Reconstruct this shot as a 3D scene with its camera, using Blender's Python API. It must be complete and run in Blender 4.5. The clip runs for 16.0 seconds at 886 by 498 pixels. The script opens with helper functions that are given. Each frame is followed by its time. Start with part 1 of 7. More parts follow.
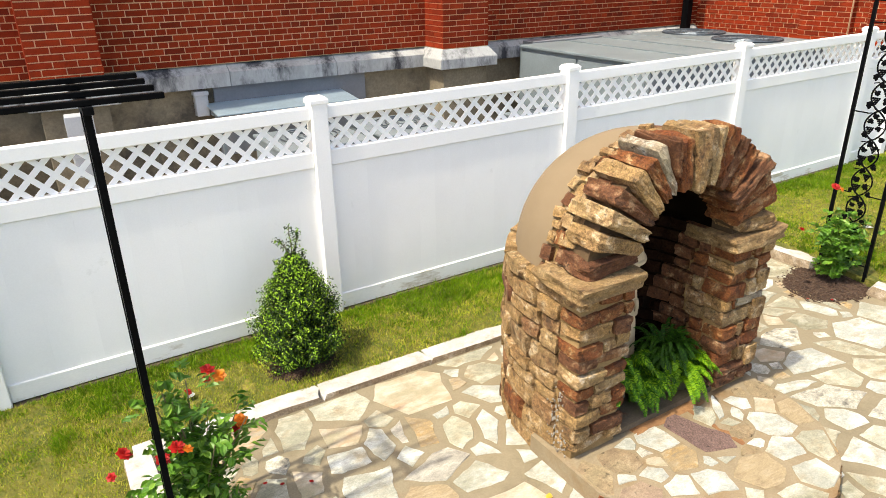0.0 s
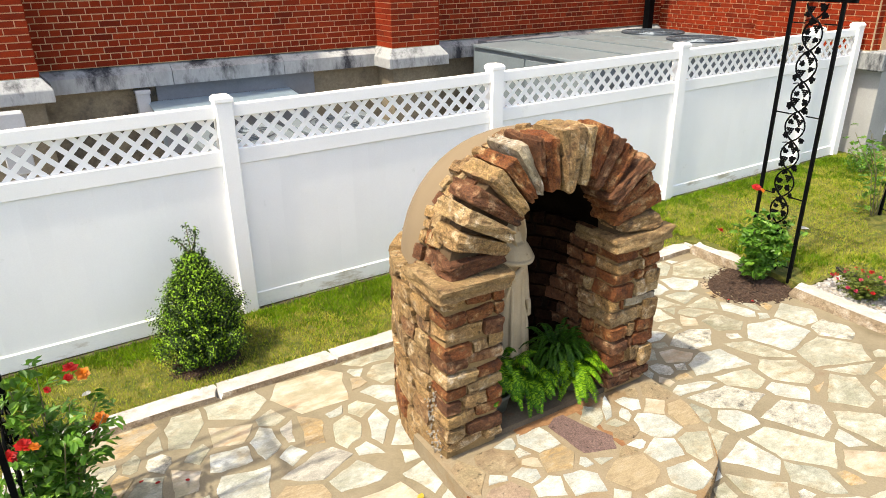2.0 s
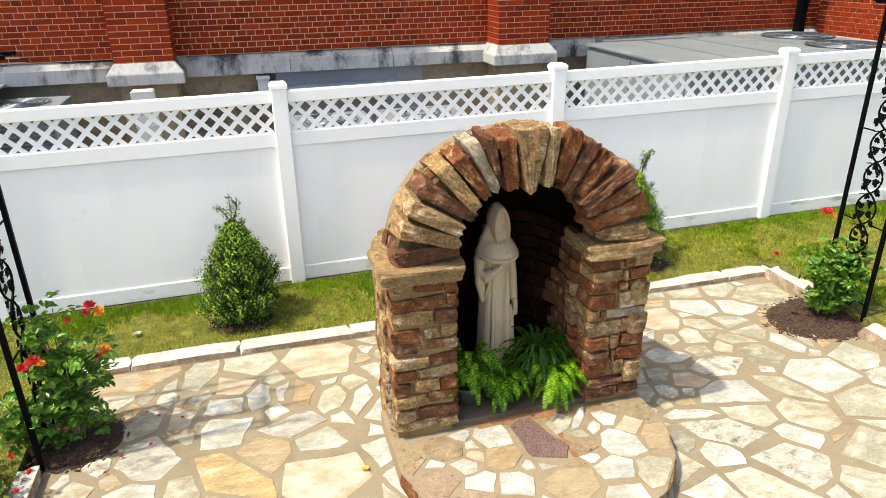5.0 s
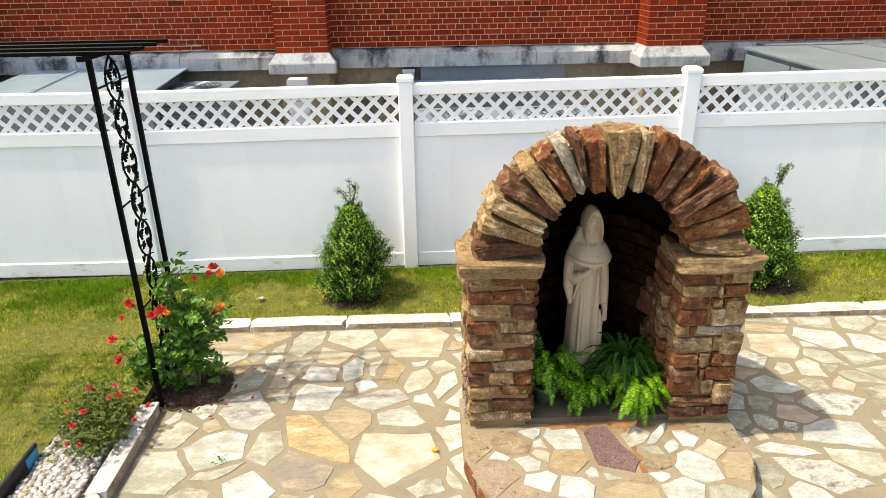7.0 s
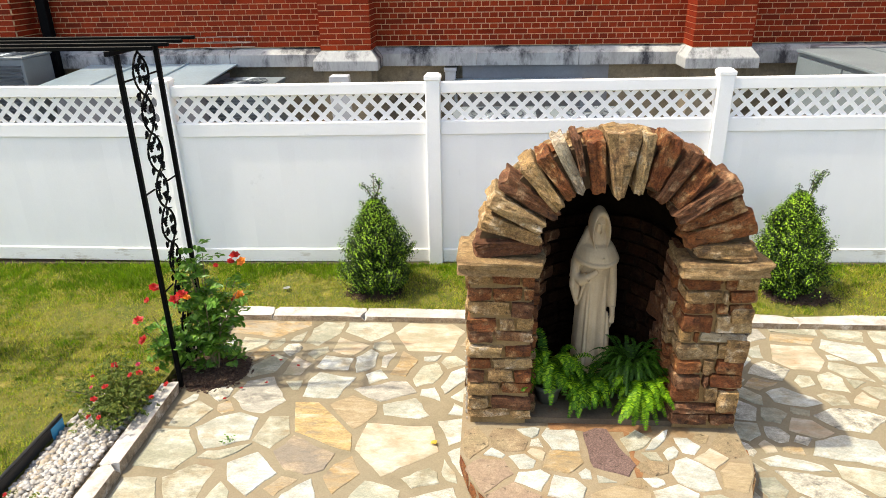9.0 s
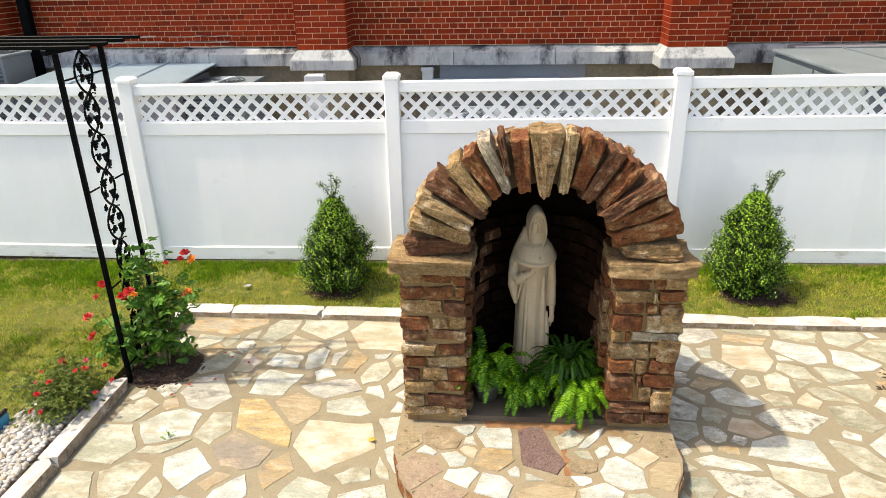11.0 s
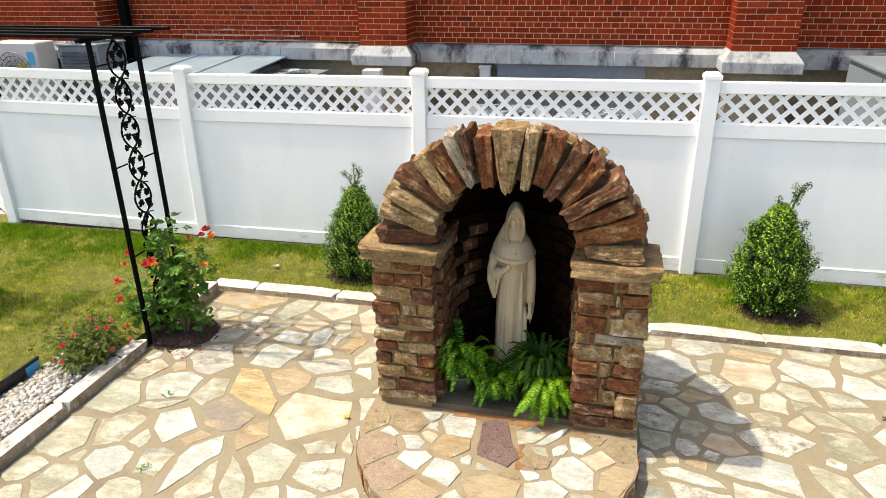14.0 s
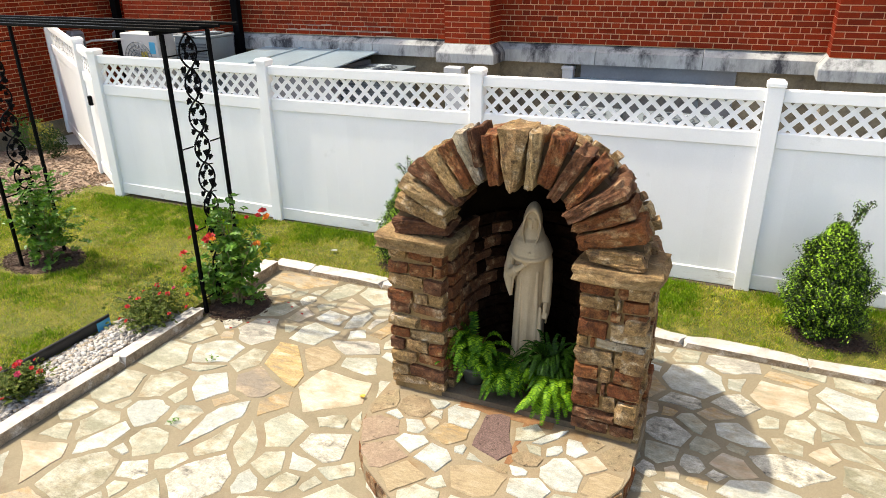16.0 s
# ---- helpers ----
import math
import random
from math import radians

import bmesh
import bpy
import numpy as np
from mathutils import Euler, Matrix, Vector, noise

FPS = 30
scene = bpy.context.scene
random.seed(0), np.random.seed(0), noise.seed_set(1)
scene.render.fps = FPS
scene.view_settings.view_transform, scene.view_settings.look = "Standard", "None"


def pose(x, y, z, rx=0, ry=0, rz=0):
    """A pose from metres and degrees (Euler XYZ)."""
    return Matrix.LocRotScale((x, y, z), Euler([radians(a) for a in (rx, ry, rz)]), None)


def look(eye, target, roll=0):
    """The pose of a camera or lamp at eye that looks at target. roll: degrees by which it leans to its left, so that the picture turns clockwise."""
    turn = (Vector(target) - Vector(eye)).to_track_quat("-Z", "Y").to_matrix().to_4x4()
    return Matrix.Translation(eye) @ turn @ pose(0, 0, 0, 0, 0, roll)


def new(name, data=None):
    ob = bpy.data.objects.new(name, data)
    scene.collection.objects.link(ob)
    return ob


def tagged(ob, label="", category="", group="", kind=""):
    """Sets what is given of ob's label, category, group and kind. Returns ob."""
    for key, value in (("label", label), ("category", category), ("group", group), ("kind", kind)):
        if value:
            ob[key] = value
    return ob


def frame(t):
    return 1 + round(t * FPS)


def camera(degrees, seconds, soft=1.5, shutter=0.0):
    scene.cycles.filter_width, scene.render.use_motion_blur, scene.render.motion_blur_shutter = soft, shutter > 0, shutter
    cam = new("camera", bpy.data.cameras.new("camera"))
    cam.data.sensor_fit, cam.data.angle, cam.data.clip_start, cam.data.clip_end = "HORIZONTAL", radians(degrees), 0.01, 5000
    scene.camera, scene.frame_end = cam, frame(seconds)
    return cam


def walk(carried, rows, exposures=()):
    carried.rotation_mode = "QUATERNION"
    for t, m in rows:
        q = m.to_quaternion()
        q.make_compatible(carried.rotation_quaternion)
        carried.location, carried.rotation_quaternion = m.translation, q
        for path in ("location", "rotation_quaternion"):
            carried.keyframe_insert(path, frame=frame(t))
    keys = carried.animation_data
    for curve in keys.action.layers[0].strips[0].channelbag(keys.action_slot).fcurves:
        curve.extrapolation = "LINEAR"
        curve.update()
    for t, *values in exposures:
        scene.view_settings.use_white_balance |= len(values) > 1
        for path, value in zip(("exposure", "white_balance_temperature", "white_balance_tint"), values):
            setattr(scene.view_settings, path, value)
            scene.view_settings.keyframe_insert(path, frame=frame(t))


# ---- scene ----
cam = camera(66.1, 16.0, soft=0.3)
METRES, EYE, TILT, LEAN, TURN = 4.44, 2.765, 0.0, 0.0, -31.4
ROWS = [
    (0.0, 0.0, 0.0, 0.0, -0.35, -22.88, 0.83),
    (0.5, 0.0261, -0.0, -0.0008, -0.34, -22.87, 0.8),
    (1.0, 0.0635, -0.0002, -0.0019, -0.35, -22.88, 0.77),
    (1.5, 0.111, 0.0001, -0.0034, -0.36, -22.89, 0.75),
    (2.0, 0.1628, 0.0013, -0.0037, -0.03, -22.89, 0.71),
    (2.5, 0.2173, 0.0014, -0.0038, 0.76, -22.9, 0.68),
    (3.0, 0.2709, 0.0015, -0.0036, 2.42, -22.9, 0.67),
    (5.5, 0.4548, 0.0088, -0.0021, 19.61, -22.99, 0.86),
    (6.0, 0.4775, 0.0129, -0.0017, 23.27, -22.99, 0.86),
    (6.5, 0.4993, 0.0176, -0.0015, 26.42, -22.98, 0.85),
    (7.0, 0.5182, 0.0215, -0.0018, 29.71, -22.96, 0.88),
    (7.5, 0.5353, 0.0271, -0.0017, 33.21, -22.95, 0.88),
    (8.0, 0.5583, 0.038, -0.0011, 34.57, -22.95, 0.88),
    (8.5, 0.5756, 0.0463, -0.0015, 34.53, -22.96, 0.94),
    (9.0, 0.587, 0.0492, -0.0015, 35.07, -22.96, 0.95),
    (9.5, 0.6085, 0.0616, -0.0024, 35.16, -22.96, 0.93),
    (10.0, 0.627, 0.0736, -0.002, 35.11, -22.98, 0.98),
    (12.5, 0.7453, 0.1485, -0.0036, 38.98, -22.94, 0.85),
    (13.0, 0.7693, 0.1621, -0.0037, 40.6, -22.94, 0.82),
    (13.5, 0.7911, 0.1711, -0.0044, 42.64, -22.94, 0.78),
    (14.0, 0.8168, 0.1862, -0.004, 44.99, -22.94, 0.72),
    (14.5, 0.8459, 0.2047, -0.0049, 47.38, -22.92, 0.63),
    (15.0, 0.8735, 0.2268, -0.0043, 49.82, -22.94, 0.63),
    (15.5, 0.9008, 0.2496, -0.0035, 52.35, -22.97, 0.6),
    (16.0, 0.9248, 0.2713, -0.0004, 55.31, -22.99, 0.61),
]
walk(cam, [(t, pose(0, 0, EYE, TILT, LEAN, TURN) @ pose(METRES * x, METRES * y, METRES * z, 90 + pitch, roll, yaw)) for t, x, y, z, yaw, pitch, roll in ROWS],
     exposures=[(0.0, 1.72, 7250, 8), (16.0, 1.72, 7250, 8)])

# ---- sky, sun, exposure ----
SUN = Vector((-0.56, -0.06, 1.0)).normalized()
world = bpy.data.worlds.new("sky")
scene.world = world
world.use_nodes = True
wn = world.node_tree.nodes
sky = wn.new("ShaderNodeTexSky")
sky.sky_type, sky.sun_disc = "NISHITA", False
sky.sun_elevation = math.asin(SUN.z)
sky.sun_rotation = math.atan2(SUN.x, SUN.y)
sky.dust_density, sky.air_density = 2.5, 0.75
world.node_tree.links.new(sky.outputs[0], wn["Background"].inputs[0])
wn["Background"].inputs[1].default_value = 0.125
sun = new("sun", bpy.data.lights.new("sun", "SUN"))
sun.data.energy, sun.data.angle, sun.data.color = 1.85, radians(1.1), (1.0, 0.95, 0.86)
sun.matrix_world = look(SUN * 30, (0, 0, 0))


# ---- materials ----
def ramp(nt, colours, constant=False):
    r = nt.nodes.new("ShaderNodeValToRGB")
    r.color_ramp.interpolation = "CONSTANT" if constant else "LINEAR"
    els = r.color_ramp.elements
    while len(els) < len(colours):
        els.new(0.5)
    n = len(colours)
    for i, c in enumerate(colours):
        els[i].position = i / n if constant else i / max(1, n - 1)
        els[i].color = (*c, 1)
    return r


def material(name, colours, by="noise", scale=3.0, fine=40.0, vary=0.35, rough=0.8, bump=0.3, depth=0.004,
             metal=0.0, stain=None, stain_scale=1.5, stain_cover=0.4, stretch=(1, 1, 1), spec=0.4, trans=0.0, own=1.0, patchy=0.22):
    """A surface: colours spread by noise, by the object or by the island, with grain, stains and relief."""
    m = bpy.data.materials.new(name)
    m.use_nodes = True
    nt = m.node_tree
    N, L = nt.nodes.new, nt.links.new
    bsdf = nt.nodes["Principled BSDF"]
    geo = N("ShaderNodeNewGeometry")
    info = N("ShaderNodeObjectInfo")
    shift = N("ShaderNodeVectorMath")
    shift.operation = "MULTIPLY_ADD"
    shift.inputs[1].default_value = stretch
    spread = N("ShaderNodeMath")
    spread.operation, spread.inputs[1].default_value = "MULTIPLY", 37.0
    L(info.outputs["Random"], spread.inputs[0])
    L(geo.outputs["Position"], shift.inputs[0])
    L(spread.outputs[0], shift.inputs[2])

    def noise_at(s, detail=4.0, rough_=0.6):
        n = N("ShaderNodeTexNoise")
        n.inputs["Scale"].default_value, n.inputs["Detail"].default_value, n.inputs["Roughness"].default_value = s, detail, rough_
        L(shift.outputs[0], n.inputs["Vector"])
        return n

    broad, grain = noise_at(scale), noise_at(fine, 5.0, 0.65)
    r = ramp(nt, colours)
    if by == "noise":
        wide = N("ShaderNodeMapRange")
        wide.inputs[1].default_value, wide.inputs[2].default_value = 0.3, 0.7
        L(broad.outputs["Fac"], wide.inputs[0])
        L(wide.outputs[0], r.inputs[0])
    else:
        src = info.outputs["Random"] if by == "object" else geo.outputs["Random Per Island"]
        add = N("ShaderNodeMath")
        add.operation, add.use_clamp = "MULTIPLY_ADD", True
        add.inputs[1].default_value = patchy
        off = N("ShaderNodeMath")
        off.operation, off.inputs[1].default_value, off.inputs[2].default_value = "MULTIPLY_ADD", own, (1 - own - patchy) / 2
        L(src, off.inputs[0])
        L(broad.outputs["Fac"], add.inputs[0])
        L(off.outputs[0], add.inputs[2])
        L(add.outputs[0], r.inputs[0])
    colour = r.outputs[0]
    if stain:
        sn = noise_at(stain_scale, 6.0, 0.7)
        cut = N("ShaderNodeMapRange")
        cut.inputs[1].default_value, cut.inputs[2].default_value = 0.72 - stain_cover * 0.4, 0.8 - stain_cover * 0.3
        L(sn.outputs["Fac"], cut.inputs[0])
        mx = N("ShaderNodeMix")
        mx.data_type = "RGBA"
        L(cut.outputs[0], mx.inputs[0])
        L(colour, mx.inputs[6])
        mx.inputs[7].default_value = (*stain, 1)
        colour = mx.outputs[2]
    both = N("ShaderNodeMath")
    both.operation, both.inputs[1].default_value = "MULTIPLY_ADD", 0.5
    L(broad.outputs["Fac"], both.inputs[0])
    L(grain.outputs["Fac"], both.inputs[2])
    span = N("ShaderNodeMapRange")
    span.inputs[1].default_value, span.inputs[2].default_value = 0.45, 1.05
    span.inputs[3].default_value, span.inputs[4].default_value = 1 - vary, 1 + vary
    L(both.outputs[0], span.inputs[0])
    tone = N("ShaderNodeMix")
    tone.data_type, tone.blend_type = "RGBA", "MULTIPLY"
    tone.inputs[0].default_value = 1.0
    L(colour, tone.inputs[6])
    L(span.outputs[0], tone.inputs[7])
    L(tone.outputs[2], bsdf.inputs["Base Color"])
    bsdf.inputs["Roughness"].default_value, bsdf.inputs["Metallic"].default_value = rough, metal
    bsdf.inputs["Specular IOR Level"].default_value = spec
    if bump:
        b = N("ShaderNodeBump")
        b.inputs["Strength"].default_value, b.inputs["Distance"].default_value = bump, depth
        L(both.outputs[0], b.inputs["Height"])
        L(b.outputs[0], bsdf.inputs["Normal"])
    if trans:
        bsdf.inputs["Transmission Weight"].default_value = 0.0
        t = N("ShaderNodeBsdfTranslucent")
        L(tone.outputs[2], t.inputs[0])
        mixs = N("ShaderNodeMixShader")
        mixs.inputs[0].default_value = trans
        L(bsdf.outputs[0], mixs.inputs[1])
        L(t.outputs[0], mixs.inputs[2])
        L(mixs.outputs[0], nt.nodes["Material Output"].inputs[0])
    return m



def rock(name, colours, mottles, scale=7.0, rough=0.85, dark=0.4, depth=0.014, streak=(1, 1, 1), own=0.45, pitted=0.35, spec=0.3):
    """Weathered stone: a colour of its own, broad mottling, flecks, dark pits and a rough face."""
    m = bpy.data.materials.new(name)
    m.use_nodes = True
    nt = m.node_tree
    N, L = nt.nodes.new, nt.links.new
    bsdf = nt.nodes["Principled BSDF"]
    geo, info = N("ShaderNodeNewGeometry"), N("ShaderNodeObjectInfo")
    spread, shift = N("ShaderNodeMath"), N("ShaderNodeVectorMath")
    spread.operation, spread.inputs[1].default_value = "MULTIPLY", 53.0
    shift.operation, shift.inputs[1].default_value = "MULTIPLY_ADD", streak
    L(info.outputs["Random"], spread.inputs[0])
    L(geo.outputs["Position"], shift.inputs[0])
    L(spread.outputs[0], shift.inputs[2])

    def noise_at(s_, detail, r_, distort=0.0):
        n = N("ShaderNodeTexNoise")
        n.inputs["Scale"].default_value, n.inputs["Detail"].default_value, n.inputs["Roughness"].default_value, n.inputs["Distortion"].default_value = s_, detail, r_, distort
        L(shift.outputs[0], n.inputs["Vector"])
        return n.outputs["Fac"]

    def span(src, a, b, c, d):
        r = N("ShaderNodeMapRange")
        for i, v in enumerate((a, b, c, d)):
            r.inputs[i + 1].default_value = v
        L(src, r.inputs[0])
        return r.outputs[0]

    def mixed(kind, fac, a, b):
        x = N("ShaderNodeMix")
        x.data_type, x.blend_type = "RGBA", kind
        for sock, v in ((x.inputs[0], fac), (x.inputs[6], a), (x.inputs[7], b)):
            if isinstance(v, (int, float)):
                sock.default_value = v
            else:
                L(v, sock)
        return x.outputs[2]

    broad, mid_n, fine_n = noise_at(scale, 5, 0.62, 0.25), noise_at(scale * 1.7, 6, 0.62, 0.2), noise_at(scale * 6, 6, 0.75)
    speck = noise_at(scale * 24, 4, 0.75)
    body = ramp(nt, colours)
    L(info.outputs["Random"], body.inputs[0])
    patch = ramp(nt, mottles)
    L(span(mid_n, 0.34, 0.64, 0, 1), patch.inputs[0])
    colour = mixed("MIX", span(broad, 0.38, 0.6, 0.0, own), body.outputs[0], patch.outputs[0])
    colour = mixed("MULTIPLY", 1.0, colour, span(fine_n, 0.37, 0.63, 1 - dark * 0.6, 1 + dark * 0.55))
    colour = mixed("MULTIPLY", 1.0, colour, span(speck, 0.38, 0.62, 1 - dark * 0.55, 1 + dark * 0.5))
    pits = span(noise_at(scale * 3.1, 3, 0.6, 0.4), 0.3, 0.35 + 0.1 * dark, pitted, 1.0)
    colour = mixed("MULTIPLY", 1.0, colour, pits)
    L(colour, bsdf.inputs["Base Color"])
    bsdf.inputs["Roughness"].default_value, bsdf.inputs["Specular IOR Level"].default_value = rough, spec
    add = N("ShaderNodeMath")
    add.operation, add.inputs[1].default_value = "MULTIPLY_ADD", 0.5
    L(fine_n, add.inputs[0])
    grit = N("ShaderNodeMath")
    grit.operation, grit.inputs[1].default_value = "MULTIPLY_ADD", 0.12
    L(speck, grit.inputs[0])
    L(mid_n, grit.inputs[2])
    L(grit.outputs[0], add.inputs[2])
    b = N("ShaderNodeBump")
    b.inputs["Strength"].default_value, b.inputs["Distance"].default_value = 0.9, depth
    L(add.outputs[0], b.inputs["Height"])
    L(b.outputs[0], bsdf.inputs["Normal"])
    return m


VINYL = material("white_vinyl", [(0.8737, 0.8701, 0.8549), (0.905, 0.9007, 0.885)], scale=1.2, fine=90, vary=0.03, rough=0.35, bump=0.05,
                 stain=(0.74, 0.74, 0.71), stain_scale=2.3, stain_cover=0.15)
VINYL_SOILED = material("soiled_white_vinyl", [(0.84, 0.825, 0.79), (0.88, 0.866, 0.832)], scale=1.5, fine=60, vary=0.05, rough=0.4, bump=0.05, stain=(0.5, 0.43, 0.33), stain_scale=3.2, stain_cover=0.42, stretch=(0.6, 1, 2))
BRICK = material("red_brick", [(0.1518, 0.01538, 0.004319), (0.2199, 0.023, 0.006037), (0.1846, 0.01845, 0.005181), (0.2671, 0.03222, 0.008663), (0.116, 0.01298, 0.004741), (0.2317, 0.02607, 0.006909)],
                 by="object", scale=5, fine=90, vary=0.4, rough=0.9, bump=0.4, spec=0.1)
BRICK_FAR = material("red_brick_joined", [(0.1518, 0.01538, 0.004319), (0.2199, 0.023, 0.006037), (0.1846, 0.01845, 0.005181), (0.2671, 0.03222, 0.008663), (0.116, 0.01298, 0.004741), (0.2317, 0.02607, 0.006909)],
                     by="island", scale=5, fine=90, vary=0.4, rough=0.9, bump=0.4, spec=0.1)
BRICK_JOINT = material("brick_mortar", [(0.5184, 0.3586, 0.203), (0.6048, 0.4234, 0.2506)], scale=4, fine=120, rough=0.95)
SMEAR = material("smeared_mortar", [(0.3, 0.2, 0.14), (0.4, 0.31, 0.24)], scale=6, fine=60, vary=0.3, rough=0.95)
LIMESTONE = material("weathered_limestone", [(0.2765, 0.2829, 0.2748), (0.3638, 0.3722, 0.3651), (0.3202, 0.3276, 0.3253)], scale=2.5, fine=30, vary=0.18, rough=0.85, spec=0.2,
                     stain=(0.045, 0.045, 0.05), stain_scale=2.4, stain_cover=0.56, stretch=(1, 1, 0.4))
FOUNDATION = material("stained_concrete", [(0.14, 0.112, 0.07), (0.21, 0.175, 0.119), (0.112, 0.098, 0.07)], scale=1.6, fine=35, vary=0.3, rough=0.9,
                      stain=(0.07, 0.06, 0.045), stain_scale=0.9, stain_cover=0.45)
GREY_BOARD = material("grey_metal_board", [(0.14, 0.15, 0.164), (0.189, 0.196, 0.21)], scale=1.5, fine=40, vary=0.12, rough=0.5)
# Blue tint puts the sky's reflection into the sheet's base colour.
SHEET = material("galvanised_sheet", [(0.345, 0.4514, 0.5248), (0.4255, 0.5429, 0.6144)], scale=1.2, fine=30, vary=0.14, rough=0.32, metal=0.5, stain=(0.345, 0.3416, 0.256), stain_scale=1.1, stain_cover=0.35)
UNIT = material("grey_unit_paint", [(0.1392, 0.168, 0.1816), (0.1744, 0.2096, 0.2264)], scale=1.2, fine=40, vary=0.1, rough=0.5, stain=(0.128, 0.132, 0.132), stain_cover=0.25)
UNIT_DARK = material("dark_grille", [(0.048, 0.063, 0.08), (0.096, 0.117, 0.14)], scale=4, fine=60, rough=0.45, metal=0.5)
PLASTIC_GREY = material("pale_grey_box", [(0.36, 0.3744, 0.3888), (0.4176, 0.432, 0.4464)], scale=3, fine=60, vary=0.08, rough=0.45)
IRON = material("black_wrought_iron", [(0.002, 0.0022, 0.0025), (0.0038, 0.0042, 0.0048)], scale=12, fine=160, vary=0.3, rough=0.38, bump=0.2, spec=0.035)
STONE_COLOURS = [(0.2156, 0.1319, 0.05545), (0.1702, 0.07485, 0.03235), (0.2671, 0.1765, 0.07418), (0.1941, 0.1197, 0.05366), (0.1839, 0.08309, 0.03572), (0.2888, 0.2027, 0.08956), (0.1128, 0.06662, 0.03572), (0.2357, 0.1449, 0.06094), (0.1702, 0.07797, 0.03393), (0.2786, 0.1986, 0.08956)]
STONE = rock("brown_sandstone", STONE_COLOURS, [(0.04692, 0.02729, 0.01913), (0.1512, 0.07643, 0.03467), (0.2711, 0.1692, 0.08011), (0.5423, 0.4367, 0.2869)], 7.5, 0.85, 0.6, 0.02, (1, 1, 1.1), 0.8)
# Near-black stone: the shade deep inside the grotto, put into its colour.
SHADE_STONE = rock("inner_shade_stone", [(0.01199, 0.00512, 0.002689), (0.008008, 0.003658, 0.002155), (0.02002, 0.008046, 0.003766), (0.008008, 0.004389, 0.002689)], [(0.0055, 0.0038, 0.00243), (0.022, 0.0095, 0.00567), (0.044, 0.02375, 0.01215)], rough=0.95, spec=0.05)
PALE_STONE = rock("pale_sandstone", [(0.301, 0.1994, 0.08745), (0.3655, 0.2624, 0.1312), (0.2687, 0.1732, 0.07215)], [(0.086, 0.04724, 0.02733), (0.215, 0.126, 0.05684), (0.387, 0.273, 0.1421), (0.602, 0.5249, 0.4154)], 7.5, 0.85, 0.5, 0.018, (1, 1, 1.1), 0.85)
WHITE_STONE = rock("whitish_stone", [(0.289, 0.238, 0.157), (0.346, 0.292, 0.198)], [(0.08, 0.055, 0.04), (0.2, 0.14, 0.09), (0.55, 0.53, 0.48)], 9.0, 0.85, 0.4, 0.016, (1, 1, 1), 0.7)
TAN_STONE = rock("tan_sandstone", [(0.2507, 0.1478, 0.05435), (0.3094, 0.1971, 0.08326)], [(0.05335, 0.03213, 0.02082), (0.1814, 0.1007, 0.04394), (0.3201, 0.2035, 0.09482), (0.5762, 0.4605, 0.3122)], 7.5, 0.85, 0.6, 0.02, (1, 1, 1.1), 0.8)
RUST_STONE = rock("rust_sandstone", [(0.1719, 0.04813, 0.01304), (0.1342, 0.03994, 0.0122), (0.188, 0.06144, 0.01641)], [(0.04298, 0.0215, 0.01178), (0.1396, 0.0512, 0.01598), (0.2149, 0.09008, 0.02861), (0.4298, 0.2867, 0.1389)], 7.5, 0.85, 0.6, 0.02, (1, 1, 1.1), 0.8)
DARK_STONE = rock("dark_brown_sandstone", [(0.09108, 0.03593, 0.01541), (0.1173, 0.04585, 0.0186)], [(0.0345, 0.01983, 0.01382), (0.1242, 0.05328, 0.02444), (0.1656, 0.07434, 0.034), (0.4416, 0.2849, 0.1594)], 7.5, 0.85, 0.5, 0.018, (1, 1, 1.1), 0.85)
SLAB = material("damp_concrete", [(0.085, 0.066, 0.045), (0.125, 0.098, 0.068)], scale=4, fine=60, vary=0.25, rough=0.95, spec=0.1, stain=(0.13, 0.058, 0.025), stain_scale=3.0, stain_cover=0.5)
LIMEWASH = material("lime_wash", [(0.252, 0.225, 0.1786), (0.33, 0.3078, 0.265), (0.18, 0.1421, 0.09792)], scale=14, fine=90, vary=0.25, rough=0.95)
IMPOST = rock("impost_slab_stone", [(0.207, 0.1303, 0.05358), (0.23, 0.1479, 0.06388)], [(0.0805, 0.04637, 0.02679), (0.2185, 0.1325, 0.05976), (0.437, 0.3202, 0.1752)], 6, 0.9, 0.45, 0.018, (1, 1, 1.5), 0.75, 0.5)
RENDER_GREY = material("grey_render", [(0.3, 0.3, 0.29), (0.36, 0.36, 0.35)], scale=1.5, fine=70, vary=0.12, rough=0.9)
# Near-black, holding the shade of the grotto's lining and vault.
VAULT_SHADE = material("vault_shade_plaster", [(0.0088, 0.0055, 0.00385), (0.0165, 0.0105, 0.0066)], scale=4, fine=60, vary=0.3, rough=0.95, bump=0.5, spec=0.05)
DARK_MORTAR = material("dark_brown_mortar", [(0.06, 0.037, 0.018), (0.095, 0.058, 0.027)], scale=6, fine=90, vary=0.3, rough=0.95, bump=0.6, depth=0.006)
MORTAR = material("brown_mortar", [(0.2229, 0.1405, 0.05521), (0.2998, 0.1939, 0.08303)], scale=6, fine=90, vary=0.3, rough=0.95, bump=0.6, depth=0.006)
STUCCO = material("tan_stucco", [(0.186, 0.137, 0.082), (0.204, 0.152, 0.093)], scale=2.5, fine=140, vary=0.06, rough=0.9, bump=0.2, depth=0.002)
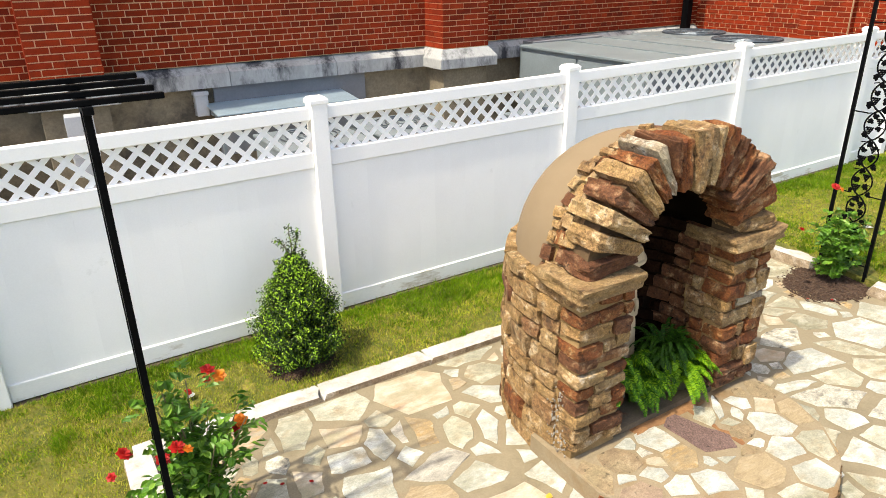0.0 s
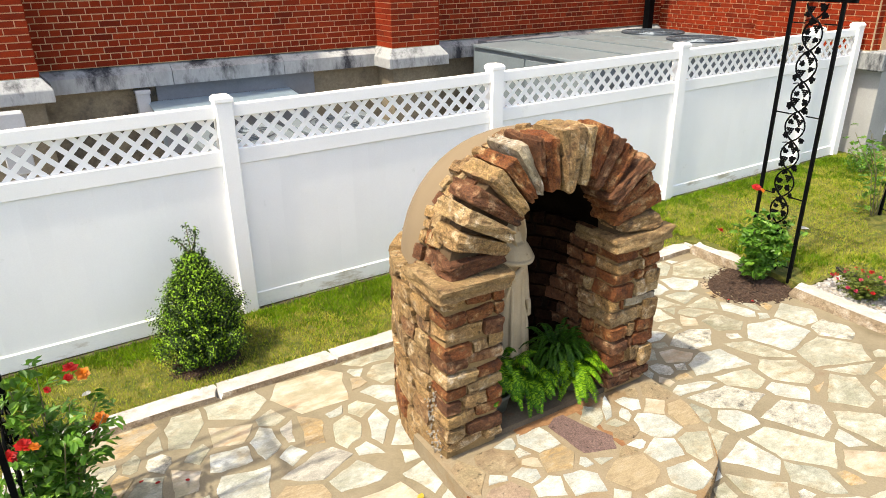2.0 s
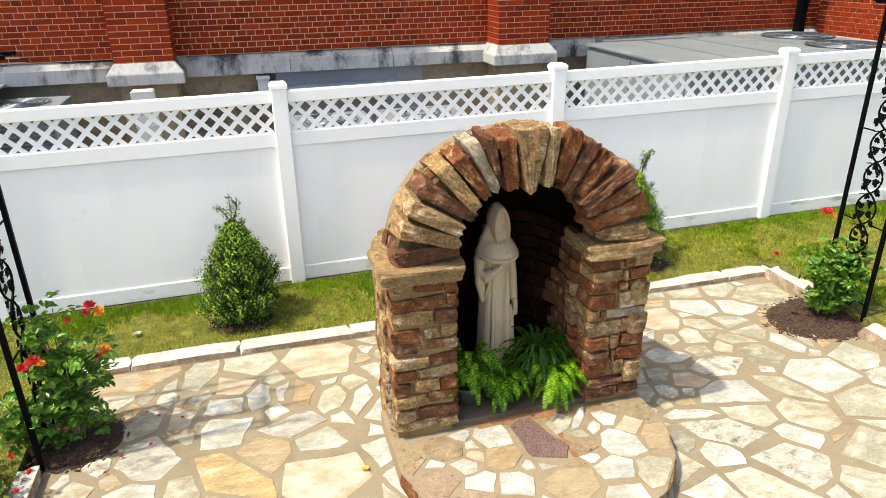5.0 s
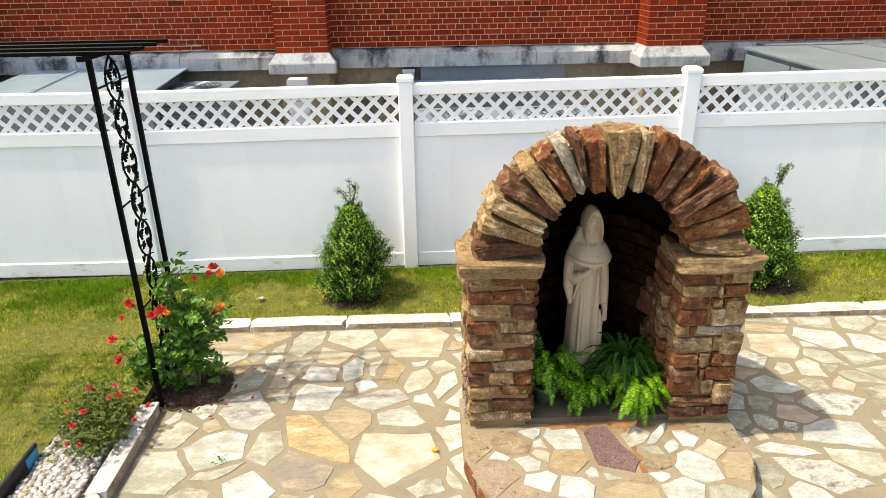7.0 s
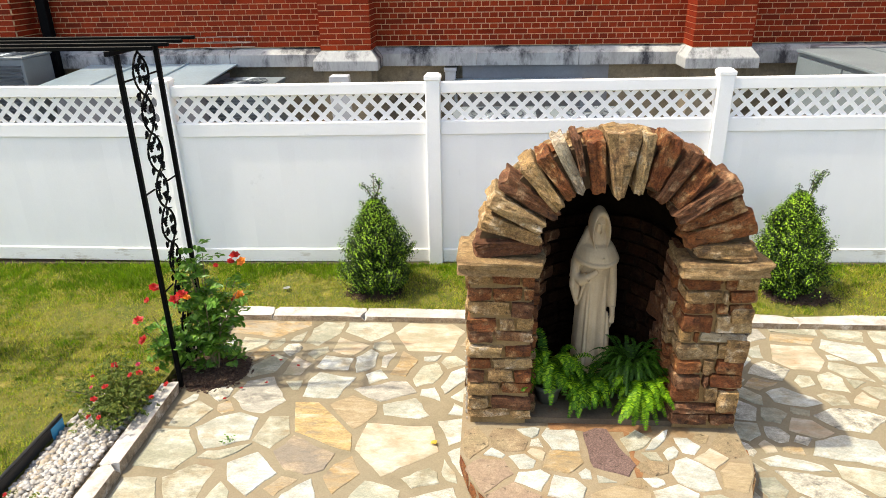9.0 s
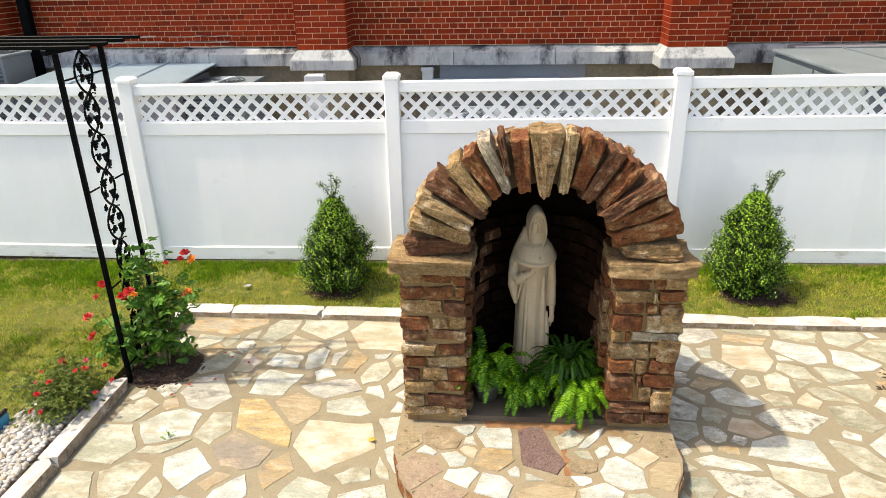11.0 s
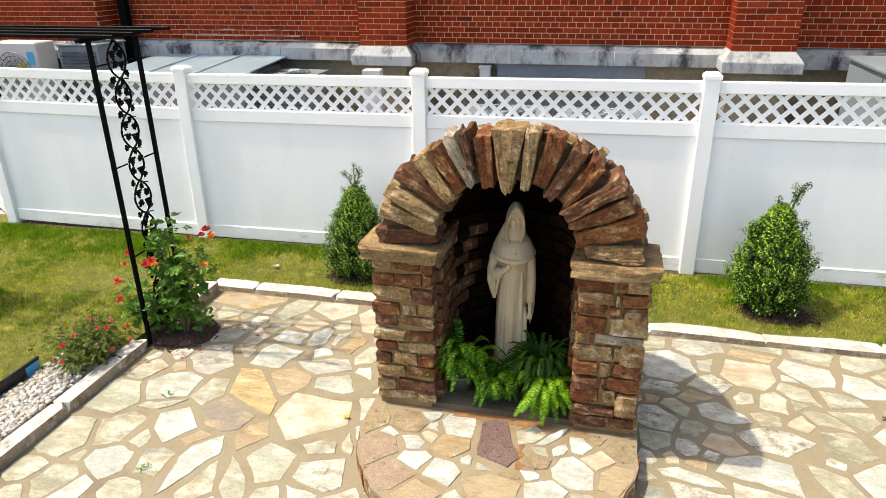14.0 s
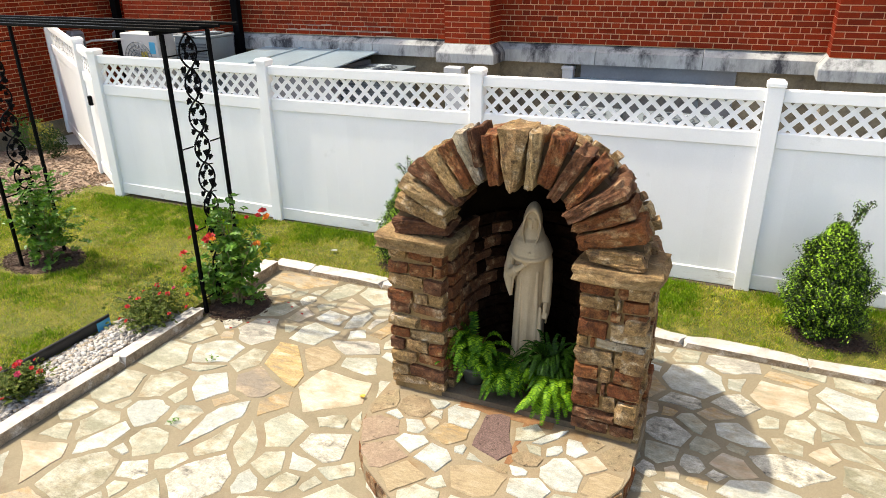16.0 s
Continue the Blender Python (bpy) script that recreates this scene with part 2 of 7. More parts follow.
SAND_JOINT = material("sandy_mortar", [(0.1579, 0.1287, 0.07901), (0.2102, 0.1767, 0.1154), (0.1816, 0.1462, 0.09273)], scale=2.2, fine=120, vary=0.22, rough=0.95, bump=0.4,
                      stain=(0.18, 0.125, 0.075), stain_scale=1.3, stain_cover=0.3)
ORANGE_JOINT = material("ochre_mortar", [(0.1955, 0.1411, 0.07871), (0.2346, 0.1887, 0.1207), (0.1759, 0.1062, 0.04632)], scale=3, fine=110, vary=0.25, rough=0.95, bump=0.4)
FLAG = rock("cream_flagstone", [(0.3406, 0.3495, 0.2795), (0.1856, 0.1742, 0.1156), (0.2964, 0.2984, 0.2251), (0.2179, 0.2114, 0.1463), (0.2783, 0.2846, 0.2242), (0.1937, 0.1761, 0.1148), (0.2485, 0.2466, 0.1787), (0.1873, 0.192, 0.1463), (0.2846, 0.2911, 0.2251), (0.2116, 0.192, 0.1254), (0.2611, 0.2587, 0.1954)], [(0.2702, 0.2039, 0.1182), (0.3963, 0.3707, 0.2803), (0.5044, 0.5006, 0.4292)], 4.5, 0.8, 0.22, 0.008, (1, 1.5, 1), 0.75, 0.8)
FLAG_WHITE = rock("whitish_flagstone", [(0.2815, 0.2894, 0.2467), (0.3101, 0.32, 0.2831), (0.2529, 0.2523, 0.1932)], [(0.3038, 0.2484, 0.1584), (0.4469, 0.4394, 0.3765), (0.5541, 0.5826, 0.5645)], 4.5, 0.8, 0.2, 0.008, (1, 1.5, 1), 0.75, 0.8)
FLAG_YELLOW = rock("ochre_flagstone", [(0.2634, 0.2067, 0.1178), (0.2861, 0.2514, 0.185), (0.256, 0.1946, 0.1098)], [(0.1631, 0.1298, 0.09613), (0.3261, 0.2108, 0.08012), (0.4076, 0.3486, 0.2564)], 4.5, 0.8, 0.18, 0.006, (1, 2.2, 1), 0.8, 0.8)
FLAG_GREY = rock("grey_flagstone", [(0.275, 0.2618, 0.22), (0.352, 0.3355, 0.2805), (0.242, 0.231, 0.198)], [(0.154, 0.1452, 0.1265), (0.308, 0.286, 0.2365), (0.55, 0.5225, 0.44)], 4.5, 0.8, 0.25, 0.006, (1, 2, 1), 0.85, 0.8)
FLAG_PINK = rock("pinkish_flagstone", [(0.273, 0.2256, 0.1455), (0.2957, 0.2735, 0.1816)], [(0.3822, 0.2393, 0.1389), (0.4549, 0.3683, 0.2779), (0.5096, 0.4604, 0.3891)], 3.5, 0.8, 0.12, 0.005, (1, 2, 1), 0.8, 0.85)
FLAG_OCHRE = rock("ochre_streaked_flagstone", [(0.32, 0.235, 0.115), (0.31, 0.225, 0.105)], [(0.17, 0.145, 0.115), (0.37, 0.255, 0.1), (0.44, 0.39, 0.28)], 2.6, 0.8, 0.25, 0.006, (1, 2.6, 1), 1.0, 0.8)
FLAG_SLATE = rock("slate_grey_flagstone", [(0.187, 0.1581, 0.1235), (0.22, 0.1836, 0.1425)], [(0.132, 0.1173, 0.1045), (0.286, 0.2244, 0.1425), (0.418, 0.3264, 0.209)], 4.0, 0.8, 0.2, 0.006, (1, 2.2, 1), 0.8, 0.85)
FLAG_TAN = rock("tan_flagstone", [(0.276, 0.215, 0.1274), (0.3036, 0.2379, 0.1411)], [(0.184, 0.1373, 0.0819), (0.2944, 0.2288, 0.1365), (0.4048, 0.3386, 0.2366)], 4.5, 0.8, 0.2, 0.006, (1, 3.0, 1), 0.7, 0.85)
FLAG_MOTTLED = rock("mottled_flagstone", [(0.391, 0.3737, 0.3105), (0.345, 0.3335, 0.276)], [(0.06, 0.057, 0.05), (0.345, 0.322, 0.253), (0.575, 0.552, 0.483)], 6.0, 0.8, 0.35, 0.008, (1, 1.4, 1), 0.95, 0.6)
FLAG_DUSK = rock("dusky_brown_flagstone", [(0.23, 0.165, 0.115), (0.25, 0.18, 0.125)], [(0.15, 0.1, 0.075), (0.27, 0.2, 0.13), (0.36, 0.29, 0.2)], 7, 0.85, 0.25, 0.008)
RUST_JOINT = material("rust_stained_mortar", [(0.19, 0.085, 0.032), (0.25, 0.13, 0.055), (0.15, 0.06, 0.022)], scale=5, fine=90, vary=0.3, rough=0.9, bump=0.4)
FLAG_BROWN = rock("brown_flagstone", [(0.211, 0.158, 0.0869), (0.255, 0.207, 0.121), (0.175, 0.124, 0.0725)], [(0.13, 0.075, 0.05), (0.25, 0.17, 0.1), (0.42, 0.34, 0.22)], 6, 0.85, 0.3, 0.008)
FLAG_PURPLE = rock("purple_flagstone", [(0.13, 0.08, 0.065), (0.15, 0.095, 0.08)], [(0.09, 0.055, 0.048), (0.18, 0.12, 0.1)], 12, 0.85, 0.5, 0.01)
KERB_SIDE = rock("earth_stained_kerb_side", [(0.27, 0.2052, 0.135), (0.3375, 0.2673, 0.1863)], [(0.135, 0.0945, 0.06075), (0.297, 0.2228, 0.1485), (0.6075, 0.5535, 0.4725)], 6, 0.85, 0.35, 0.01, (1, 1, 1), 0.8, 0.6)
KERB_STONE = rock("white_kerb_stone", [(0.3573, 0.337, 0.2997), (0.3898, 0.3687, 0.3357)], [(0.264, 0.2024, 0.144), (0.484, 0.4664, 0.441), (0.5808, 0.572, 0.567)], 5, 0.8, 0.12, 0.006, (1, 1, 1), 0.6, 0.85)
STATUE_STONE = material("cast_stone", [(0.4934, 0.3802, 0.235), (0.5686, 0.4508, 0.293)], scale=5, fine=90, vary=0.1, rough=0.85, bump=0.2, depth=0.002)
SOIL = material("lawn_soil", [(0.0936, 0.09767, 0.01176), (0.1542, 0.1442, 0.02287), (0.06056, 0.07546, 0.007841), (0.1872, 0.1554, 0.03594)], scale=5, fine=160, vary=0.7, rough=1.0, bump=0.8, depth=0.012)
DIRT = material("bare_dirt", [(0.035, 0.025, 0.016), (0.075, 0.055, 0.034), (0.05, 0.036, 0.02)], scale=9, fine=90, vary=0.4, rough=1.0, bump=0.7, depth=0.01)
GROUND = material("bare_ground", [(0.22, 0.2, 0.17), (0.28, 0.26, 0.22)], scale=1.0, fine=30, vary=0.25, rough=0.95)
PAVING = material("concrete_paving", [(0.42, 0.4, 0.37), (0.5, 0.48, 0.45)], scale=1.2, fine=60, vary=0.15, rough=0.9)
PEBBLE = material("white_pebbles", [(0.33, 0.315, 0.285), (0.43, 0.42, 0.395), (0.25, 0.22, 0.18), (0.47, 0.46, 0.44), (0.17, 0.16, 0.15), (0.36, 0.33, 0.285), (0.3, 0.24, 0.16)], by="island", scale=20, fine=90, vary=0.15, rough=0.6, bump=0.1)
MULCH = material("brown_mulch", [(0.0384, 0.0204, 0.0126), (0.06825, 0.03862, 0.02363), (0.02558, 0.01425, 0.009825), (0.09375, 0.0609, 0.03938)], by="island", scale=20, fine=120, vary=0.35, rough=0.95, bump=0.4)
MULCH_PALE = material("coarse_bark_mulch", [(0.16, 0.1, 0.065), (0.27, 0.19, 0.13), (0.11, 0.07, 0.048), (0.33, 0.25, 0.18), (0.2, 0.13, 0.09)], by="island", scale=20, fine=120, vary=0.35, rough=0.95, bump=0.4)
EDGING = material("black_edging", [(0.012, 0.012, 0.013), (0.02, 0.02, 0.02)], scale=8, fine=90, vary=0.2, rough=0.5)
POT = material("grey_green_pot", [(0.075, 0.0825, 0.0675), (0.09, 0.095, 0.08)], scale=6, fine=60, vary=0.12, rough=0.6)
GRASS = material("lawn_grass", [(0.05166, 0.1248, 0.003342), (0.08764, 0.1849, 0.005012), (0.1338, 0.2447, 0.00724), (0.203, 0.3097, 0.01169), (0.1016, 0.1998, 0.005569)], by="island", scale=3.0, fine=12, vary=0.5, rough=0.55, bump=0, spec=0.18, trans=0.35, own=0.8, patchy=0.8)
GRASS_DRY = material("dry_lawn_grass", [(0.1689, 0.2857, 0.009174), (0.2723, 0.3596, 0.01757), (0.3567, 0.3941, 0.0321), (0.4225, 0.3941, 0.06495), (0.4413, 0.3694, 0.09174), (0.2347, 0.33, 0.01376)], by="island", scale=3.0, fine=12, vary=0.45, rough=0.6, bump=0, spec=0.18, trans=0.35, own=0.8, patchy=0.8)
# Dark old leaf also paints the shrub's inner shade; new leaf its lit tips.
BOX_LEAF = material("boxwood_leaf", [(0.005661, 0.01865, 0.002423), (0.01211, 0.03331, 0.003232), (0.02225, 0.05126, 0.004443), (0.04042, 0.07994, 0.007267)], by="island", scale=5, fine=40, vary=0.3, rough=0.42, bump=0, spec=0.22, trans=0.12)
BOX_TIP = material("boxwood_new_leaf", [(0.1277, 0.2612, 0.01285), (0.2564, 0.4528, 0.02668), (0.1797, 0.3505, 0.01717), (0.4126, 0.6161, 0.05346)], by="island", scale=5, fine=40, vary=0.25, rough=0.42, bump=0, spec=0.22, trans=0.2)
ROSE_LEAF = material("rose_leaf", [(0.04423, 0.1293, 0.00936), (0.08778, 0.2123, 0.0156), (0.06316, 0.1671, 0.01236), (0.1778, 0.3184, 0.03504)], by="island", scale=6, fine=40, vary=0.3, rough=0.42, bump=0, spec=0.4, trans=0.2)
LOW_LEAF = material("low_rose_leaf", [(0.05161, 0.084, 0.01358), (0.09982, 0.138, 0.02099), (0.07226, 0.108, 0.01729), (0.2064, 0.216, 0.04322)], by="island", scale=6, fine=40, vary=0.3, rough=0.55, bump=0, spec=0.18, trans=0.15)
FERN_DARK = material("dark_fern_leaf", [(0.00884, 0.03347, 0.002856), (0.0221, 0.07257, 0.004284), (0.01547, 0.05026, 0.00357), (0.05525, 0.1456, 0.008568)], by="island", scale=7, fine=40, vary=0.2, rough=0.55, bump=0, spec=0.18, trans=0.15)
FERN_LEAF = material("fern_leaf", [(0.01903, 0.07426, 0.003139), (0.05834, 0.17, 0.006264), (0.03713, 0.1167, 0.004694), (0.2543, 0.4462, 0.0157)], by="island", scale=7, fine=40, vary=0.2, rough=0.55, bump=0, spec=0.18, trans=0.3)
# Yellow-green fronds; part of the brightness is sun put into the colour.
FERN_BRIGHT = material("bright_fern_leaf", [(0.0405, 0.1283, 0.00416), (0.1215, 0.27, 0.0078), (0.07425, 0.189, 0.00585), (0.27, 0.459, 0.0156)], by="island", scale=7, fine=40, vary=0.2, rough=0.55, bump=0, spec=0.18, trans=0.3)
TWIG = material("dark_twig", [(0.03, 0.022, 0.013), (0.055, 0.042, 0.025)], scale=20, fine=120, vary=0.3, rough=0.85)
STEM = material("plant_stem", [(0.12, 0.11, 0.05), (0.18, 0.15, 0.08)], scale=20, fine=120, vary=0.3, rough=0.8)
RED_PETAL = material("red_petal", [(0.33, 0.006, 0.0072), (0.45, 0.015, 0.012), (0.27, 0.005, 0.012)], by="island", scale=20, fine=90, vary=0.2, rough=0.55, bump=0, trans=0.2)
ORANGE_PETAL = material("orange_petal", [(0.6, 0.08, 0.012), (0.637, 0.24, 0.018), (0.562, 0.04, 0.012)], by="island", scale=20, fine=90, vary=0.2, rough=0.55, bump=0, trans=0.2)
PINK_PETAL = material("pink_petal", [(0.39, 0.0195, 0.065), (0.488, 0.052, 0.104), (0.325, 0.013, 0.0325)], by="island", scale=20, fine=90, vary=0.2, rough=0.55, bump=0, trans=0.2)
YELLOW_PAINT = material("yellow_label", [(0.6, 0.45, 0.05), (0.65, 0.5, 0.08)], vary=0.05, rough=0.5)
BLUE_PAINT = material("blue_label", [(0.05, 0.3, 0.5), (0.06, 0.35, 0.55)], vary=0.05, rough=0.5)
WHITE_PAINT = material("white_casing", [(0.446, 0.446, 0.432), (0.504, 0.504, 0.49)], vary=0.06, rough=0.5)
SHRUB_YELLOW = material("yellow_green_leaf", [(0.3, 0.28, 0.03), (0.4, 0.36, 0.05)], by="island", vary=0.2, rough=0.5, bump=0, trans=0.2)


# ---- mesh helpers ----
def mesh_of(name, bm, mat, smooth=False):
    me = bpy.data.meshes.new(name)
    bmesh.ops.recalc_face_normals(bm, faces=bm.faces[:])
    bm.to_mesh(me)
    bm.free()
    me.materials.append(mat)
    if smooth:
        me.polygons.foreach_set("use_smooth", [True] * len(me.polygons))
    return me


def soup(name, verts, faces, mat, smooth=False):
    me = bpy.data.meshes.new(name)
    me.from_pydata([tuple(v) for v in verts], [], [tuple(f) for f in faces])
    me.materials.append(mat)
    if smooth:
        me.polygons.foreach_set("use_smooth", [True] * len(me.polygons))
    return me


def part(name, data, mat=None, parent=None, label="", smooth=False):
    if isinstance(data, bmesh.types.BMesh):
        data = mesh_of(name, data, mat, smooth)
    ob = new(name, data)
    if parent is not None:
        ob.parent = parent
        ob.matrix_parent_inverse = Matrix.Identity(4)
    if label:
        ob["label"] = label
    return ob


def thing(name, label, category, at=(0, 0, 0), group="", kind="", turn=0, data=None):
    ob = new(name, data)
    ob.matrix_world = pose(*at, 0, 0, turn)
    if data is None:
        ob.empty_display_size = 0.1
    return tagged(ob, label, category, group, kind)


def box(x0, x1, y0, y1, z0, z1, bevel=0.0, bm=None, m=None):
    bm = bm or bmesh.new()
    got = bmesh.ops.create_cube(bm, size=1)["verts"]
    for v in got:
        v.co = Vector(((x0 + x1) / 2 + v.co.x * (x1 - x0), (y0 + y1) / 2 + v.co.y * (y1 - y0), (z0 + z1) / 2 + v.co.z * (z1 - z0)))
        if m is not None:
            v.co = m @ v.co
    if bevel:
        edges = {e for v in got for e in v.link_edges}
        bmesh.ops.bevel(bm, geom=list(edges), offset=bevel, segments=1, affect="EDGES")
    return bm


def tube(points, radius, sides=6, bm=None, taper=1.0):
    bm = bm or bmesh.new()
    pts = [Vector(p) for p in points]
    rings = []
    for i, p in enumerate(pts):
        d = (pts[min(i + 1, len(pts) - 1)] - pts[max(i - 1, 0)]).normalized()
        a = d.cross(Vector((0, 0, 1)) if abs(d.z) < 0.95 else Vector((1, 0, 0))).normalized()
        b = d.cross(a)
        r = radius * (1 + (taper - 1) * i / max(1, len(pts) - 1))
        rings.append([bm.verts.new(p + (a * math.cos(k * math.tau / sides) + b * math.sin(k * math.tau / sides)) * r) for k in range(sides)])
    for u, w in zip(rings, rings[1:]):
        for k in range(sides):
            bm.faces.new((u[k], u[(k + 1) % sides], w[(k + 1) % sides], w[k]))
    bm.faces.new(rings[0][::-1])
    bm.faces.new(rings[-1])
    return bm


def prism(outline, z0, z1, bm=None):
    bm = bm or bmesh.new()
    lo = [bm.verts.new((x, y, z0)) for x, y in outline]
    hi = [bm.verts.new((x, y, z1)) for x, y in outline]
    n = len(outline)
    bm.faces.new(hi)
    bm.faces.new(lo[::-1])
    for i in range(n):
        bm.faces.new((lo[i], lo[(i + 1) % n], hi[(i + 1) % n], hi[i]))
    return bm


def rough_block(seed, wobble=0.09, cuts=1, rounding=0.18):
    """A unit block from -0.5 to 0.5, chipped and rounded."""
    bm = bmesh.new()
    bmesh.ops.create_cube(bm, size=1)
    bmesh.ops.subdivide_edges(bm, edges=bm.edges[:], cuts=cuts, use_grid_fill=True)
    for v in bm.verts:
        c = v.co.copy()
        edge = sorted(abs(a) for a in c)
        pull = rounding * (0.5 * (edge[1] > 0.45) + 0.5 * (edge[0] > 0.45))
        v.co = c * (1 - pull) + Vector(noise.noise_vector(c * 2.1 + Vector((seed * 7.3, seed * 1.7, seed)))) * wobble
    return bm

# ---- the ground ----
def lawn_z(x, y):
    k = max(0.0, 1 - (y - 3.87) / 0.4) if 0.06 < x < 6.12 and y > 3.8 else 0.0
    return 0.042 * k + (1 - k) * lawn_rise(x, y)


def lawn_rise(x, y):
    return 0.06 + max(0.0, min(0.9, y - 3.9)) * 0.03 + 0.0105 * (max(-6.0, min(11.0, x)) - 1.85) * max(0.0, min(1.0, (y - 1.0) / 2.9))


tagged(part("ground", box(-400, 400, -400, 400, -0.4, -0.12), GROUND), "bare grey-brown ground reaching the horizon", "ground", kind="structure")

patio = tagged(part("patio", box(0.19, 6.02, -7, 3.78, -0.12, 0.0), SAND_JOINT), "flagstone patio with wide sandy mortar joints", "patio", kind="structure")


def lawn_sheet(name, x0, x1, y0, y1, label):
    bm = bmesh.new()
    nx, ny = max(2, int((x1 - x0) / 0.25)), max(2, int((y1 - y0) / 0.25))
    rows = [[bm.verts.new((x0 + (x1 - x0) * i / nx, y0 + (y1 - y0) * j / ny, 0)) for i in range(nx + 1)] for j in range(ny + 1)]
    for row in rows:
        for v in row:
            v.co.z = lawn_z(v.co.x, v.co.y) + 0.012 * noise.noise(Vector((v.co.x * 1.7, v.co.y * 1.7, 0)))
    for a, b in zip(rows, rows[1:]):
        for i in range(nx):
            bm.faces.new((a[i], a[i + 1], b[i + 1], b[i]))
    ext = bmesh.ops.extrude_face_region(bm, geom=bm.faces[:])["geom"]
    for v in ext:
        if isinstance(v, bmesh.types.BMVert):
            v.co.z = -0.1
    return tagged(part(name, bm, SOIL), label, "lawn", kind="structure")


lawn_sheet("lawn_back", 0.06, 6.12, 3.87, 5.0, "narrow strip of patchy lawn along the white fence")
lawn_sheet("lawn_west", -14, 0.06, 2.62, 5.0, "sunlit lawn with straw-coloured patches")
lawn_sheet("lawn_east", 6.12, 14, 2.57, 5.0, "sunlit lawn with dry patches")
lawn_sheet("lawn_west_front", -14, -0.36, -7, 2.62, "sunlit lawn with straw-coloured patches")
lawn_sheet("lawn_east_front", 6.6, 14, -7, 2.57, "sunlit lawn with dry patches")
tagged(part("service_yard", box(-14, 14, 5.0, 8.6, -0.11, 0.02), PAVING), "concrete service yard behind the white fence", "paving", kind="structure")

# ---- the church wall behind ----
WALL_Y, BRICK_Z, TOP = 8.42, 1.69, 9.5
EAST, WESTW = 10.45, -6.7
BUTTRESS = ((-5.9, 1.92), (0.12, 0.68), (4.9, 0.74))
wall_n = tagged(part("wall_north", box(WESTW, EAST, WALL_Y, WALL_Y + 0.4, BRICK_Z, TOP), BRICK_JOINT), "long red brick church wall with pale mortar", "wall", kind="structure")
wall_e = tagged(part("wall_east", box(EAST, EAST + 0.4, 4.6, WALL_Y + 0.4, BRICK_Z - 0.1, TOP), BRICK_JOINT), "red brick side wall with stepped piers in sunlight", "wall", kind="structure")
wall_w = tagged(part("wall_west", box(WESTW - 0.4, WESTW, 3.4, WALL_Y - 0.01, 0.3, 2.6), BRICK_JOINT), "shaded red brick side wall above a concrete footing", "wall", kind="structure")
tagged(part("foundation_north", box(WESTW, EAST, WALL_Y + 0.02, WALL_Y + 0.4, -0.1, BRICK_Z - 0.24), FOUNDATION), "stained tan concrete foundation under the brick wall", "wall", kind="structure")
tagged(part("foundation_west", box(WESTW - 0.42, WESTW + 0.06, 3.3, WALL_Y, -0.1, 0.3), FOUNDATION), "concrete footing under the brick side wall", "wall", kind="structure")
tagged(part("foundation_east", box(EAST - 0.02, EAST + 0.4, 4.5, WALL_Y, -0.1, 1.33), RENDER_GREY), "pale grey rendered base of the side wall", "wall", kind="structure")
tagged(part("wall_cap", box(WESTW - 0.4, EAST + 0.4, WALL_Y - 0.02, WALL_Y + 0.5, TOP, TOP + 0.2), LIMESTONE), "stone coping on the brick wall", "trim", kind="structure")


def plinth_run(bm, x0, x1, y_back, y_front, z0, z1, end0=0.0, end1=0.0):
    """A plinth course with a sloping top; end0, end1 mitre its ends."""
    ring = []
    for x, e in ((x0, end0), (x1, end1)):
        ring.append([bm.verts.new(c) for c in ((x, y_back, z0), (x + e, y_front, z0), (x + e, y_front, z1 - 0.09), (x, y_back + 0.02 - 0.02, z1))])
    a, b = ring
    for i in range(4):
        bm.faces.new((a[i], a[(i + 1) % 4], b[(i + 1) % 4], b[i]))
    bm.faces.new(a[::-1])
    bm.faces.new(b)
    return bm


plinth = tagged(part("plinth", plinth_run(bmesh.new(), EAST + 0.1, EAST + 0.3, WALL_Y, WALL_Y - 0.1, 1.45, 1.69), LIMESTONE),
                "weathered white limestone plinth course with black streaks", "trim", kind="structure")
edges = [WESTW] + [v for x, w in BUTTRESS for v in (x, x + w)] + [EAST]
for a, b in zip(edges[::2], edges[1::2]):
    n = max(1, round((b - a) / 1.5))
    cuts_at = [a + (b - a) * i / n for i in range(n + 1)]
    for u, w in zip(cuts_at, cuts_at[1:]):
        part("plinth_block", plinth_run(bmesh.new(), u + 0.004, w - 0.004, WALL_Y + 0.04, WALL_Y - 0.1, BRICK_Z - 0.25, BRICK_Z), LIMESTONE, plinth)
BUT_Y = 7.95
